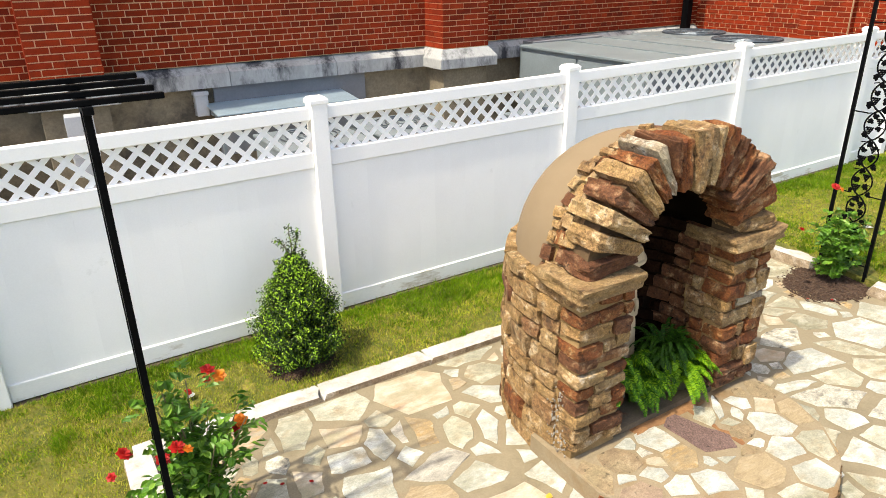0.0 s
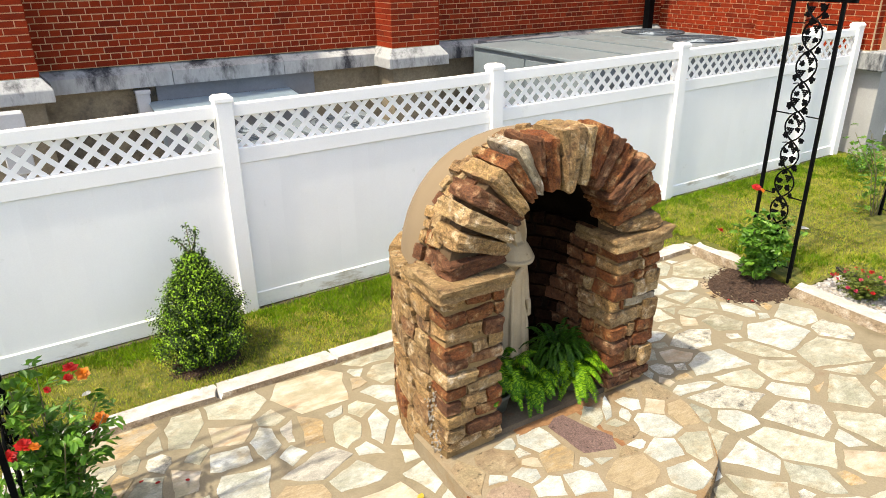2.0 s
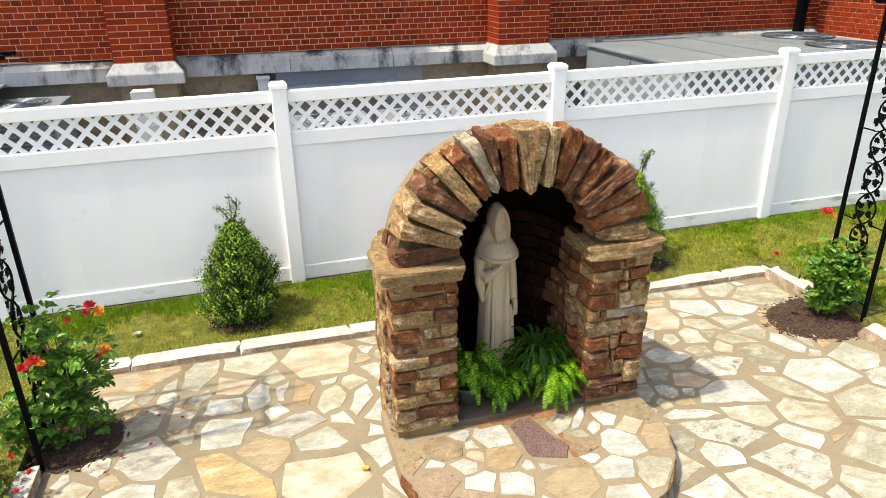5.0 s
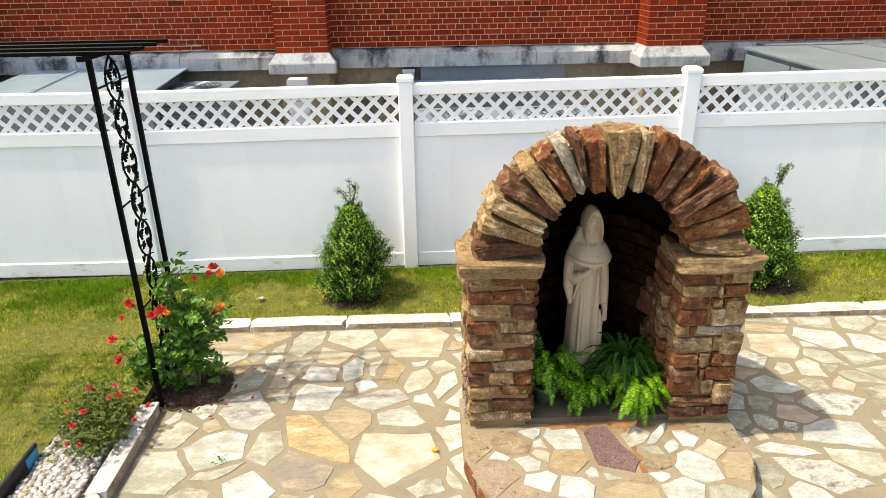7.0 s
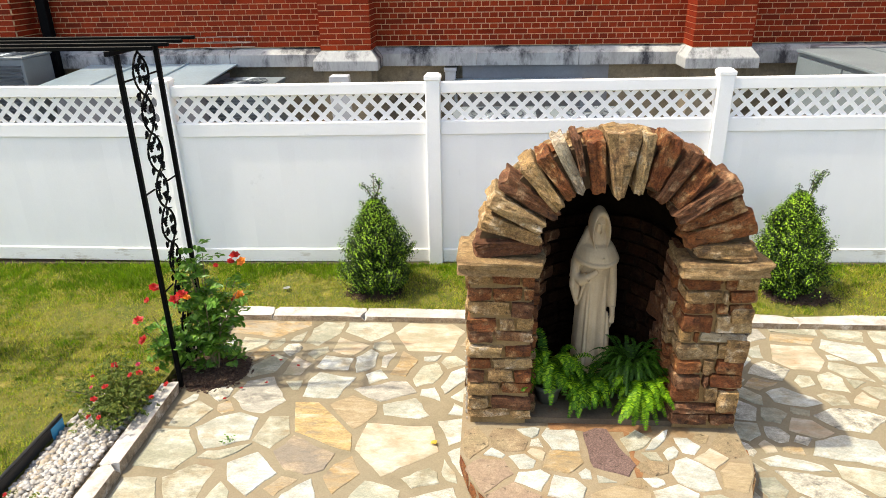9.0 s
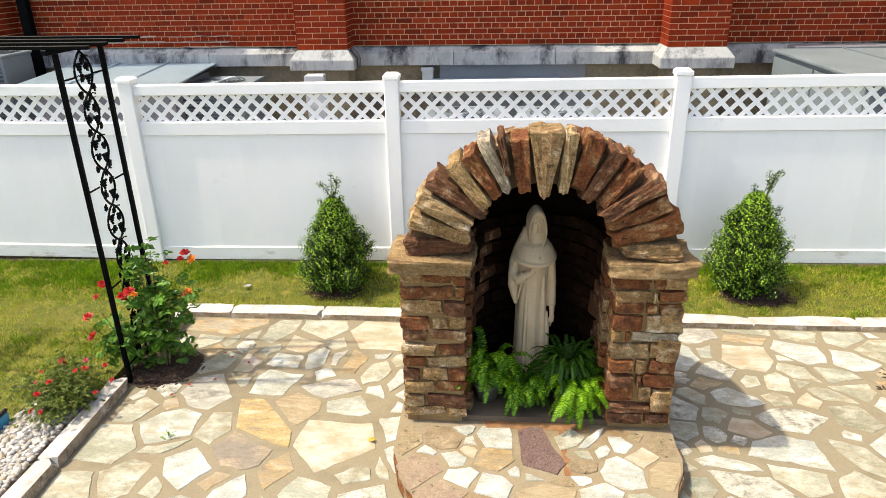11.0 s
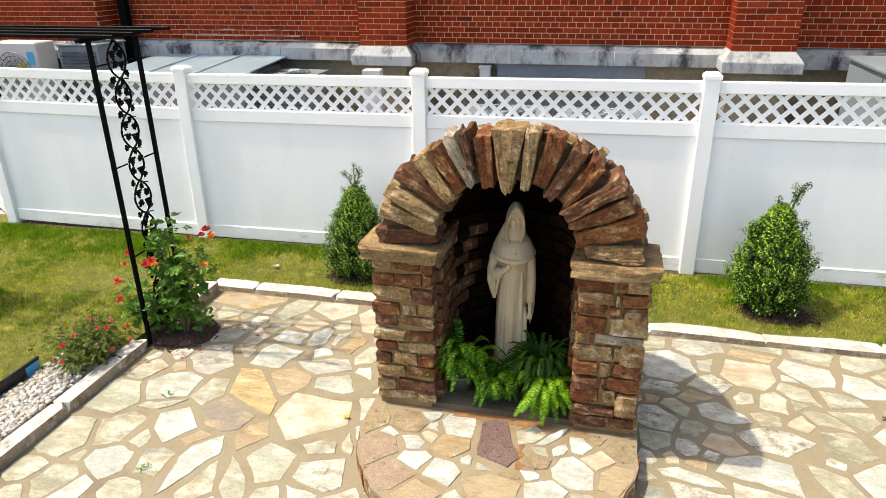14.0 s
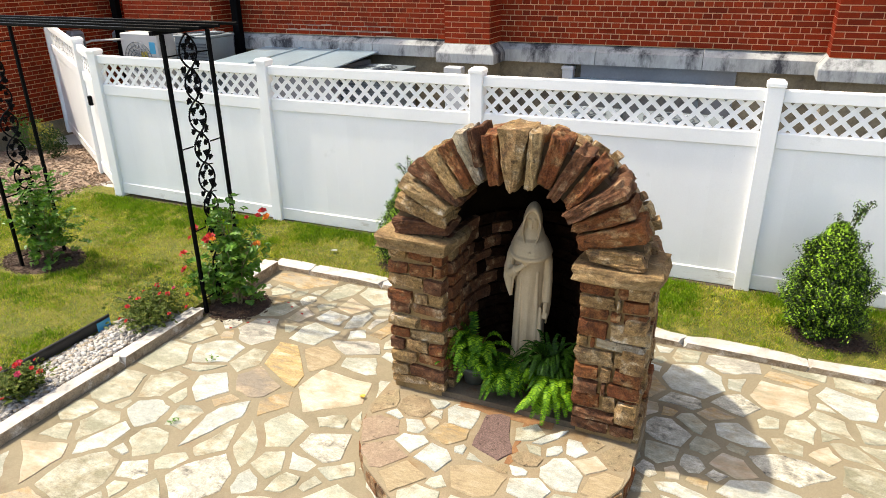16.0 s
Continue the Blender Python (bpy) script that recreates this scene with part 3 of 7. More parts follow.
for i, (x, w) in enumerate(BUTTRESS):
    b = tagged(part("buttress_%d" % (i + 1), box(x + 0.012, x + w - 0.012, BUT_Y + 0.012, WALL_Y + 0.1, BRICK_Z, 7.5), BRICK_JOINT),
               "red brick buttress on a flared limestone base", "buttress", kind="structure")
    bm = bmesh.new()
    o, z0, z1, z2 = 0.09, BRICK_Z - 0.25, BRICK_Z - 0.12, BRICK_Z
    lo = [(x - o, WALL_Y + 0.1), (x - o, BUT_Y - o), (x + w + o, BUT_Y - o), (x + w + o, WALL_Y + 0.1)]
    hi = [(x, WALL_Y + 0.1), (x, BUT_Y), (x + w, BUT_Y), (x + w, WALL_Y + 0.1)]
    rings = [[bm.verts.new((*p, z)) for p in q] for q, z in ((lo, z0), (lo, z1), (hi, z2))]
    for u, v in zip(rings, rings[1:]):
        for k in range(4):
            bm.faces.new((u[k], u[(k + 1) % 4], v[(k + 1) % 4], v[k]))
    bm.faces.new(rings[0][::-1])
    bm.faces.new(rings[-1])
    bmesh.ops.bevel(bm, geom=bm.edges[:], offset=0.008, segments=1, affect="EDGES")
    part("buttress_base", bm, LIMESTONE, b, "flared limestone block")
    part("buttress_foot", box(x + 0.02, x + w - 0.02, BUT_Y + 0.03, WALL_Y + 0.1, -0.1, z0), FOUNDATION, b, "stained concrete foot")
for y in (6.4, 5.4):
    part("side_pier", box(EAST - 0.14, EAST + 0.05, y - 0.75, y, 1.55, 7), BRICK_JOINT, wall_e)
east_plinth = tagged(part("plinth_east", box(EAST - 0.17, EAST + 0.02, 4.45, WALL_Y - 0.12, 1.33, 1.58, 0.02), LIMESTONE), "pale limestone plinth on the side wall", "trim", kind="structure")

# downspouts in the corners
for x, y in ((-3.72, 8.25), (-6.4, 8.25), (9.98, 8.25)):
    d = thing("downspout", "black square metal downspout on the brick wall", "downspout", (x, y, 0), group="downspouts on the church wall")
    part("pipe", box(-0.065, 0.065, -0.06, 0.06, 0.02, 6.0, 0.01), IRON, d)
    for z in (1.2, 2.6, 4.4):
        part("strap", box(-0.1, 0.1, -0.02, 0.17, z, z + 0.04), IRON, d)

# old pale mortar smeared over the brick where a roof once met the wall
smear = tagged(part("mortar_smear", box(-2.88, -0.96, WALL_Y - 0.012, WALL_Y, 1.752, 1.764), SMEAR), "pale mortar smears left on the brick wall", "mortar", kind="structure")
sr = random.Random(3)
for k in range(26):
    x = sr.uniform(-2.9, -1.05)
    z = 1.69 + 0.0708 * sr.choice((0, 1, 1, 2, 2)) + sr.uniform(-0.006, 0.006)
    part("smear", box(x, min(-0.9, x + sr.uniform(0.08, 0.4)), WALL_Y - 0.011, WALL_Y, z, z + sr.uniform(0.008, 0.018), 0.002), SMEAR, smear)

# grey board across the old basement opening
tagged(part("grey_panel", box(1.97, 3.95, WALL_Y - 0.02, WALL_Y + 0.03, 0.6, 1.43), GREY_BOARD), "flat grey metal panel set in the concrete foundation", "panel", kind="structure")

# ---- the white fence ----
POSTS = (-3.0, -0.55, 1.85, 4.318, 6.8, 9.28, 10.16)
FENCE_Y = 4.8


def fence_base(x):
    return 0.075 + 0.0095 * (x - 1.85) if x > -2.9 else 0.06


def slat_piece(cx, cz, length, angle, y, z0, z1, x0, x1):
    """One diagonal lattice slat, trimmed to the opening."""
    d = Vector((math.cos(angle), 0, math.sin(angle)))
    t0, t1 = -9.0, 9.0
    for c, dd, lo, hi in ((cx, d.x, x0, x1), (cz, d.z, z0, z1)):
        a, b = sorted(((lo - c) / dd, (hi - c) / dd))
        t0, t1 = max(t0, a), min(t1, b)
    if t1 - t0 < 0.02:
        return None
    n = Vector((-d.z, 0, d.x)) * 0.0182
    c = Vector((cx, y, cz))
    bm = bmesh.new()
    vs = []
    for yy in (-0.004, 0.004):
        for t, s in ((t0, -1), (t1, -1), (t1, 1), (t0, 1)):
            vs.append(bm.verts.new(c + d * t + n * s + Vector((0, yy, 0))))
    bm.faces.new(vs[3::-1])
    bm.faces.new(vs[4:])
    for k in range(4):
        bm.faces.new((vs[k], vs[(k + 1) % 4], vs[4 + (k + 1) % 4], vs[4 + k]))
    return bm


def fence_panel(parent_name, length, rise, m, label, gate=False):
    """A tongue-and-groove panel with a lattice top, from 0 to length along x, following a slope."""
    p = thing(parent_name, label, "gate" if gate else "fence", group="" if gate else "white fence bays")
    shear = Matrix.Identity(4)
    shear[2][0] = rise / length
    full = m @ shear
    w = length

    def put(name, bm):
        bm.transform(full)
        return part(name, bm, VINYL_SOILED if name == "bottom_rail" else VINYL, p)

    for name, z0, z1, t in (("top_rail", 1.625, 1.72, 0.035), ("middle_rail", 1.26, 1.385, 0.03), ("bottom_rail", 0.025, 0.16, 0.03)):
        put(name, box(0, w, -t, t, z0, z1, 0.006))
    n = round(w / 0.152)
    for i in range(n):
        a, b = i * w / n, (i + 1) * w / n
        put("board", box(a + 0.0001, b - 0.0001, -0.016, 0.016, 0.15, 1.27))
    step = 0.142
    z0, z1 = 1.38, 1.63
    k = -3
    while k * step < w + 0.3:
        for ang, yy in ((math.radians(45), -0.0015), (math.radians(135), 0.0015)):
            bm = slat_piece(k * step, (z0 + z1) / 2, 1, ang, yy, z0, z1, 0.0, w)
            if bm:
                put("lattice_slat", bm)
        k += 1
    return p


def fence_post(x, y, z, turn=0, top=1.79):
    p = thing("fence_post", "white vinyl fence post with a flat pyramid cap", "fence post", (x, y, z - 0.05), group="white fence posts", turn=turn)
    s = 0.0635
    part("shaft", box(-s, s, -s, s, 0, top + 0.02, 0.006), VINYL, p)
    bm = box(-s - 0.008, s + 0.008, -s - 0.008, s + 0.008, top, top + 0.035, 0.004)
    q = 0.05
    lo = [bm.verts.new((sx * (s + 0.004), sy * (s + 0.004), top + 0.034)) for sx, sy in ((-1, -1), (1, -1), (1, 1), (-1, 1))]
    hi = [bm.verts.new((sx * q, sy * q, top + 0.052)) for sx, sy in ((-1, -1), (1, -1), (1, 1), (-1, 1))]
    for k in range(4):
        bm.faces.new((lo[k], lo[(k + 1) % 4], hi[(k + 1) % 4], hi[k]))
    bm.faces.new(hi)
    part("cap", bm, VINYL, p)
    return p


for x in POSTS:
    fence_post(x, FENCE_Y, fence_base(x))
for a, b in zip(POSTS, POSTS[1:]):
    fence_panel("privacy_fence", b - a - 0.127, fence_base(b) - fence_base(a), Matrix.Translation((a + 0.0635, FENCE_Y, fence_base(a))),
                "white vinyl privacy fence bay with a lattice top")
# the gate leaf and its far post, turned back towards the side wall
GZ, GY = Vector((-3.0, 4.8, 0.05)), Vector((-6.3, 6.77, 0.2))
gd = GY - GZ
ga = math.degrees(math.atan2(gd.y, gd.x))
mid = GZ + gd * 0.295
for p in (mid, GY):
    fence_post(p.x, p.y, p.z, ga, 1.8)
for s, e, g in ((GZ, mid, True), (mid, GY, False)):
    mm = Matrix.Translation(s) @ Matrix.Rotation(math.radians(ga), 4, "Z") @ Matrix.Translation((0.07, 0, 0))
    gate = fence_panel("garden_gate" if g else "privacy_fence", (e - s).length - 0.14, e.z - s.z, mm,
                       "closed white vinyl garden gate with black hinges" if g else "white vinyl privacy fence bay with a lattice top", g)
    if g:
        for z, name in ((1.38, "hinge"), (0.12, "hinge")):
            bm = box(-0.012, 0.012, 0.03, 0.06, z - 0.06, z + 0.06, 0.005)
            for side in (-1, 1):
                for lift in (-1, 1):
                    leaf = [(0.0, 0.01 * lift), (0.075, 0.055 * lift), (0.085, 0.02 * lift), (0.035, 0.0)]
                    one = [bm.verts.new((side * u, 0.038, z + v)) for u, v in leaf]
                    two = [bm.verts.new((side * u, 0.052, z + v)) for u, v in leaf]
                    bm.faces.new(one)
                    bm.faces.new(two[::-1])
                    for q in range(4):
                        bm.faces.new((one[q], one[(q + 1) % 4], two[(q + 1) % 4], two[q]))
            bm.transform(mm)
            part(name, bm, IRON, gate, "black metal hinge")
        bm = box(0.55, 0.63, 0.03, 0.08, 1.04, 1.16, 0.01)
        bm.transform(mm)
        part("latch", bm, IRON, gate, "black metal latch")

# bare dirt in the gap under the fence
bm = bmesh.new()
n = 80
lines = []
for i in range(n + 1):
    x = -2.95 + 13.1 * i / n
    z = lawn_z(x, 4.75) + 0.006
    lines.append([bm.verts.new(c) for c in ((x, 4.71 + 0.02 * noise.noise(Vector((x * 3, 0, 0))), z - 0.02), (x, 4.745, z + 0.004), (x, 4.87, z + 0.004), (x, 4.9, z - 0.02))])
for u, v in zip(lines, lines[1:]):
    for k in range(3):
        bm.faces.new((u[k], v[k], v[k + 1], u[k + 1]))
tagged(part("dirt_strip", bm, DIRT), "strip of bare dark soil under the fence", "soil", kind="structure")

# ---- white stone kerbs ----
KERB_N = [rough_block(i + 40, 0.05, 2, 0.06) for i in range(3)]
KERB_M = [mesh_of("kerb_stone", b, KERB_STONE) for b in KERB_N]
for me in KERB_M:
    me.materials.append(KERB_SIDE)
    for f in me.polygons:
        f.material_index = 1 if abs(f.normal.z) < 0.6 and abs(f.normal.x) < 0.8 else 0


def kerb(name, x0, y0, x1, y1, width, height, lengths, label):
    k = thing(name, label, "kerb", kind="structure")
    d = Vector((x1 - x0, y1 - y0, 0))
    total, ang, at, i = d.length, math.degrees(math.atan2(d.y, d.x)), 0.0, 0
    while at < total - 0.05:
        ln = min(lengths[i % len(lengths)], total - at)
        c = Vector((x0, y0, 0)) + d.normalized() * (at + ln / 2)
        s = part("kerb_stone", KERB_M[i % 3], parent=k)
        s.matrix_world = pose(c.x, c.y, height / 2 - 0.04, 0, 0, ang + random.uniform(-0.6, 0.6)) @ Matrix.Diagonal((ln * 1.03 - 0.012, width, height + 0.08, 1))
        at, i = at + ln, i + 1
    return k


kerb("kerb_north", 0.12, 3.835, 6.2, 3.835, 0.16, 0.05, (0.42, 0.78, 0.86, 0.8, 0.98, 0.86, 0.83), "long white split-stone kerb between patio and lawn")
kerb("kerb_west_corner", 0.13, 3.74, 0.13, 3.25, 0.16, 0.1, (0.5,), "short white stone kerb beside the rose bed")
kerb("kerb_east_corner", 6.1, 3.74, 6.1, 3.2, 0.16, 0.1, (0.55,), "short white stone kerb beside the rose bed")
kerb("kerb_west", 0.135, 2.72, 0.135, -2.5, 0.12, 0.08, (0.85, 1.0, 0.9, 1.1, 0.9), "white stone kerb holding the pebble bed")
kerb("kerb_east", 6.06, 2.62, 6.06, -2.5, 0.16, 0.1, (0.95, 0.9, 1.0, 0.9, 1.0), "white stone kerb holding the pebble bed")

# ---- the stone grotto ----
GX, GF, GB = 3.022, 2.28, 2.66          # middle, front face, where the round back begins
R_OUT, R_IN, SPRING = 0.8, 0.41, 1.235
BASE = 0.15
rng = random.Random(11)
BLOCKS = [mesh_of("stone", rough_block(i, 0.1, 2, 0.07), m) for i, m in enumerate((STONE, STONE, STONE, STONE, RUST_STONE, STONE, TAN_STONE, STONE, DARK_STONE, STONE, RUST_STONE, STONE))]
BLOCKS_PALE = [mesh_of("stone", rough_block(i + 20, 0.09, 2, 0.07), PALE_STONE) for i in range(3)]
BLOCKS_WHITE = [mesh_of("stone", rough_block(i + 30, 0.09, 2, 0.07), WHITE_STONE) for i in range(2)]
BLOCKS_SHADE = [mesh_of("stone", rough_block(i + 50, 0.1, 1, 0.12), SHADE_STONE) for i in range(4)]
RED_BLOCKS = [mesh_of("stone", rough_block(i + 120, 0.09, 2, 0.06), RUST_STONE) for i in range(5)]
TAN_BLOCKS = [mesh_of("stone", rough_block(i + 140, 0.09, 2, 0.06), TAN_STONE) for i in range(5)]
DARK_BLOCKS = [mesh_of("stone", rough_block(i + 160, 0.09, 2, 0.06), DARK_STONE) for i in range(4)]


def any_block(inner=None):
    # inner: depth in the grotto; deeper stones get darker colours as painted shade
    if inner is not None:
        return rng.choice(BLOCKS_SHADE if inner > 0.62 else DARK_BLOCKS[:2] + BLOCKS_SHADE if inner > 0.36 else DARK_BLOCKS if inner > 0.12 else RED_BLOCKS + DARK_BLOCKS + BLOCKS[:4])
    r = rng.random()
    return rng.choice(BLOCKS_WHITE if r < 0.012 else BLOCKS_PALE if r < 0.12 else BLOCKS)


def set_stone(parent, m, size, mesh):
    s = part("stone", mesh, parent=parent)
    s.matrix_world = m @ Matrix.Diagonal((*size, 1))
    return s


def courses(z0, z1, low, high):
    """Course heights that fill z0 to z1."""
    hs = []
    while sum(hs) < z1 - z0 - low * 0.5:
        hs.append(rng.uniform(low, high))
    k = (z1 - z0) / sum(hs)
    out, z = [], z0
    for h in hs:
        out.append((z, h * k))
        z += h * k
    return out


grotto = thing("grotto", "round-backed brown fieldstone grotto with an arched opening", "grotto", (GX, GF + 0.4, 0))
grotto.matrix_world = Matrix.Identity(4)


def u_line(r, n=20, front=GF):
    pts = [(GX - r, front)]
    pts += [(GX - r * math.cos(math.pi * i / n), GB + r * math.sin(math.pi * i / n)) for i in range(n + 1)]
    return pts + [(GX + r, front)]


# mortar core of the round wall
bm = bmesh.new()
outer, inner = u_line(R_OUT - 0.027, front=GF + 0.06), u_line(R_IN + 0.02, front=GF + 0.03)
lo = [[bm.verts.new((*p, -0.06)) for p in q] for q in (outer, inner)]
hi = [[bm.verts.new((*p, SPRING - 0.1)) for p in q] for q in (outer, inner)]
for k in range(len(outer) - 1):
    bm.faces.new((lo[0][k], lo[0][k + 1], hi[0][k + 1], hi[0][k]))
    bm.faces.new((lo[1][k + 1], lo[1][k], hi[1][k], hi[1][k + 1]))
    bm.faces.new((hi[0][k], hi[0][k + 1], hi[1][k + 1], hi[1][k]))
    bm.faces.new((lo[0][k + 1], lo[0][k], lo[1][k], lo[1][k + 1]))
for k in (0, -1):
    bm.faces.new((lo[0][k], hi[0][k], hi[1][k], lo[1][k]))
wall = part("round_wall", bm, MORTAR, grotto, "rubble stone wall in brown mortar")
# lining: near-black mortar that paints the shade on the inner wall
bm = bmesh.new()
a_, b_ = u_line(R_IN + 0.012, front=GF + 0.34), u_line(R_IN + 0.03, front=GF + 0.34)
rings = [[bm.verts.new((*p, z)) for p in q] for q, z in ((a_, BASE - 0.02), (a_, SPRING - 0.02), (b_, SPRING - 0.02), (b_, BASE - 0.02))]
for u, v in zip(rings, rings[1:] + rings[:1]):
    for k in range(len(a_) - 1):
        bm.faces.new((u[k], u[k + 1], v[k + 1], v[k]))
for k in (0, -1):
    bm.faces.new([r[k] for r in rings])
part("lining", bm, VAULT_SHADE, grotto, "mortar lining coloured near black as inner shade")
# two front piers
piers = []
for sx in (-1, 1):
    a, b = sorted((GX + sx * R_IN, GX + sx * R_OUT))
    piers.append(part("pier", box(a + (0.035 if sx > 0 else 0.02), b - (0.035 if sx < 0 else 0.02), GF + 0.024, GF + 0.2, BASE - 0.1, SPRING - 0.08), MORTAR, grotto, "front pier of mixed brown stones"))


def along(r, s, start):
    """Place and outward angle on the U line at s metres from the left front."""
    straight = GB - start
    if s < straight:
        return Vector((GX - r, start + s, 0)), 180.0
    s -= straight
    if s < math.pi * r:
        a = s / r
        return Vector((GX - r * math.cos(a), GB + r * math.sin(a), 0)), 180.0 - math.degrees(a)
    s -= math.pi * r
    return Vector((GX + r, GB - s, 0)), 0.0


# front stones, course by course: kind and width of each, from the top down
KIND = {"R": RED_BLOCKS, "T": TAN_BLOCKS, "D": DARK_BLOCKS, "P": BLOCKS_PALE, "W": BLOCKS_WHITE, "B": BLOCKS}
COURSES = {-1: "T4R5R2 R4R5R2 T6D4 R4P3T3 D4B6 P5R4 R4P6 D3T4R3 T5R5 B3D6 T7T3".split(),
           1: "B5R5 T5P1R4 R5R2R4 R5P5 T2R1W6 B6T4 R4B2R4 D4D1R4 R4T2R3 D6R3 D5D4".split()}
for pier, sx in zip(piers, (-1, 1)):
    a, b = sorted((GX + sx * R_IN, GX + sx * R_OUT))
    rows_ = COURSES[sx]
    z_top = SPRING - 0.085
    hs = [rng.uniform(0.8, 1.25) for _ in rows_]
    unit = (z_top - BASE - 0.01) / sum(hs)
    for row, h in zip(rows_, hs):
        h *= unit
        z_top -= h
        kinds, wide = row[0::2], [int(c) * rng.uniform(0.85, 1.15) for c in row[1::2]]
        x = a
        for kind, w in zip(kinds, wide):
            w *= (b - a) / sum(wide)
            d = rng.uniform(0.15, 0.2)
            out = rng.uniform(-0.004, 0.02)
            hk = h * rng.uniform(0.86, 1.06)
            set_stone(pier, pose(x + w / 2, GF - out + d / 2, z_top + h / 2 + rng.uniform(-0.006, 0.006), rng.uniform(-2, 2), rng.uniform(-4, 4), rng.uniform(-3, 3)), (w * 1.04 - 0.019, d, hk * 1.06 - 0.018), rng.choice(KIND[kind]))
            x += w
# outer stones round the back
for z, h in courses(-0.03, SPRING - 0.07, 0.085, 0.15):
    s, end = 0.0, 2 * (GB - GF - 0.16) + math.pi * R_OUT
    while s < end - 0.05:
        w = min(rng.uniform(0.14, 0.34), end - s)
        p, ang = along(R_OUT - 0.057 + rng.uniform(-0.006, 0.014), s + w / 2, GF + 0.16)
        set_stone(wall, pose(p.x, p.y, z + h / 2, 0, 0, ang + 90) @ pose(0, 0, 0, rng.uniform(-3, 3), rng.uniform(-4, 4), rng.uniform(-3, 3)), (w * 1.03 - 0.02, 0.12, h * 1.05 - 0.019), rng.choice((any_block(), rng.choice(TAN_BLOCKS), rng.choice(TAN_BLOCKS + BLOCKS_PALE), rng.choice(BLOCKS))))
        s += w
# inner stones, darker with depth (sooner on the right) to paint in shade
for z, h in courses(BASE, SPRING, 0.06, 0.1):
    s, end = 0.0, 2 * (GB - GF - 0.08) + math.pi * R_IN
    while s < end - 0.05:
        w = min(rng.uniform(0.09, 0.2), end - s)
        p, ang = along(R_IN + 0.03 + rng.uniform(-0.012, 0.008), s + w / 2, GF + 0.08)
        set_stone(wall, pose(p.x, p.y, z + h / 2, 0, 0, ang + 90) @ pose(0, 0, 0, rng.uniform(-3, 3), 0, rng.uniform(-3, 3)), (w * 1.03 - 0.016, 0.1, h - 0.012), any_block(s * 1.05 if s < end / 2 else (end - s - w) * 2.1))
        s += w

# impost slabs on the piers
for pier, sx in zip(piers, (-1, 1)):
    bm = rough_block(71 + sx, 0.07, 5, 0.05)
    bm.transform(pose(GX + sx * (R_OUT + R_IN) / 2 + sx * 0.008, GF + 0.15, SPRING - 0.045, 0, -1.5 * sx, 0) @ Matrix.Diagonal((0.47, 0.4, 0.085, 1)))
    part("impost_slab", bm, IMPOST, pier, "flat projecting stone slab")

# the arch: mortar ring, then wedge stones
bm = bmesh.new()
n = 28
rings = []
for y, drop in ((GF + 0.055, 0.0), (GF + 0.34, 0.05)):
    for r, bulge in ((R_IN + 0.03, 0.0), (R_OUT - 0.13 - drop, 0.075)):
        rings.append([bm.verts.new((GX - (r + bulge * math.cos(math.pi * i / n) ** 2) * math.cos(math.pi * i / n), y, SPRING - 0.02 + r * math.sin(math.pi * i / n))) for i in range(n + 1)])
for a, b in ((0, 1), (1, 3), (3, 2), (2, 0)):
    for i in range(n):
        bm.faces.new((rings[a][i], rings[a][i + 1], rings[b][i + 1], rings[b][i]))
for i in (0, n):
    bm.faces.new((rings[0][i], rings[1][i], rings[3][i], rings[2][i]))
arch = part("arch", bm, DARK_MORTAR, grotto, "arch of rough wedge stones")
KINDS = [{"D": DARK_STONE, "T": TAN_STONE, "P": PALE_STONE, "R": RUST_STONE, "W": WHITE_STONE, "B": STONE}[c] for c in "DTPDTRWDRBPRDRDRRT"]
widths = [1.2, 1.1, 1.1, 1.05, 1.0, 0.9, 0.85, 0.45, 1.15, 1.55, 0.8, 1.15, 1.0, 1.0, 1.0, 0.9, 1.2, 1.0]
KEY = 9
left, right = sum(widths[:KEY]) + widths[KEY] / 2, sum(widths[KEY + 1:]) + widths[KEY] / 2
t = 0.0
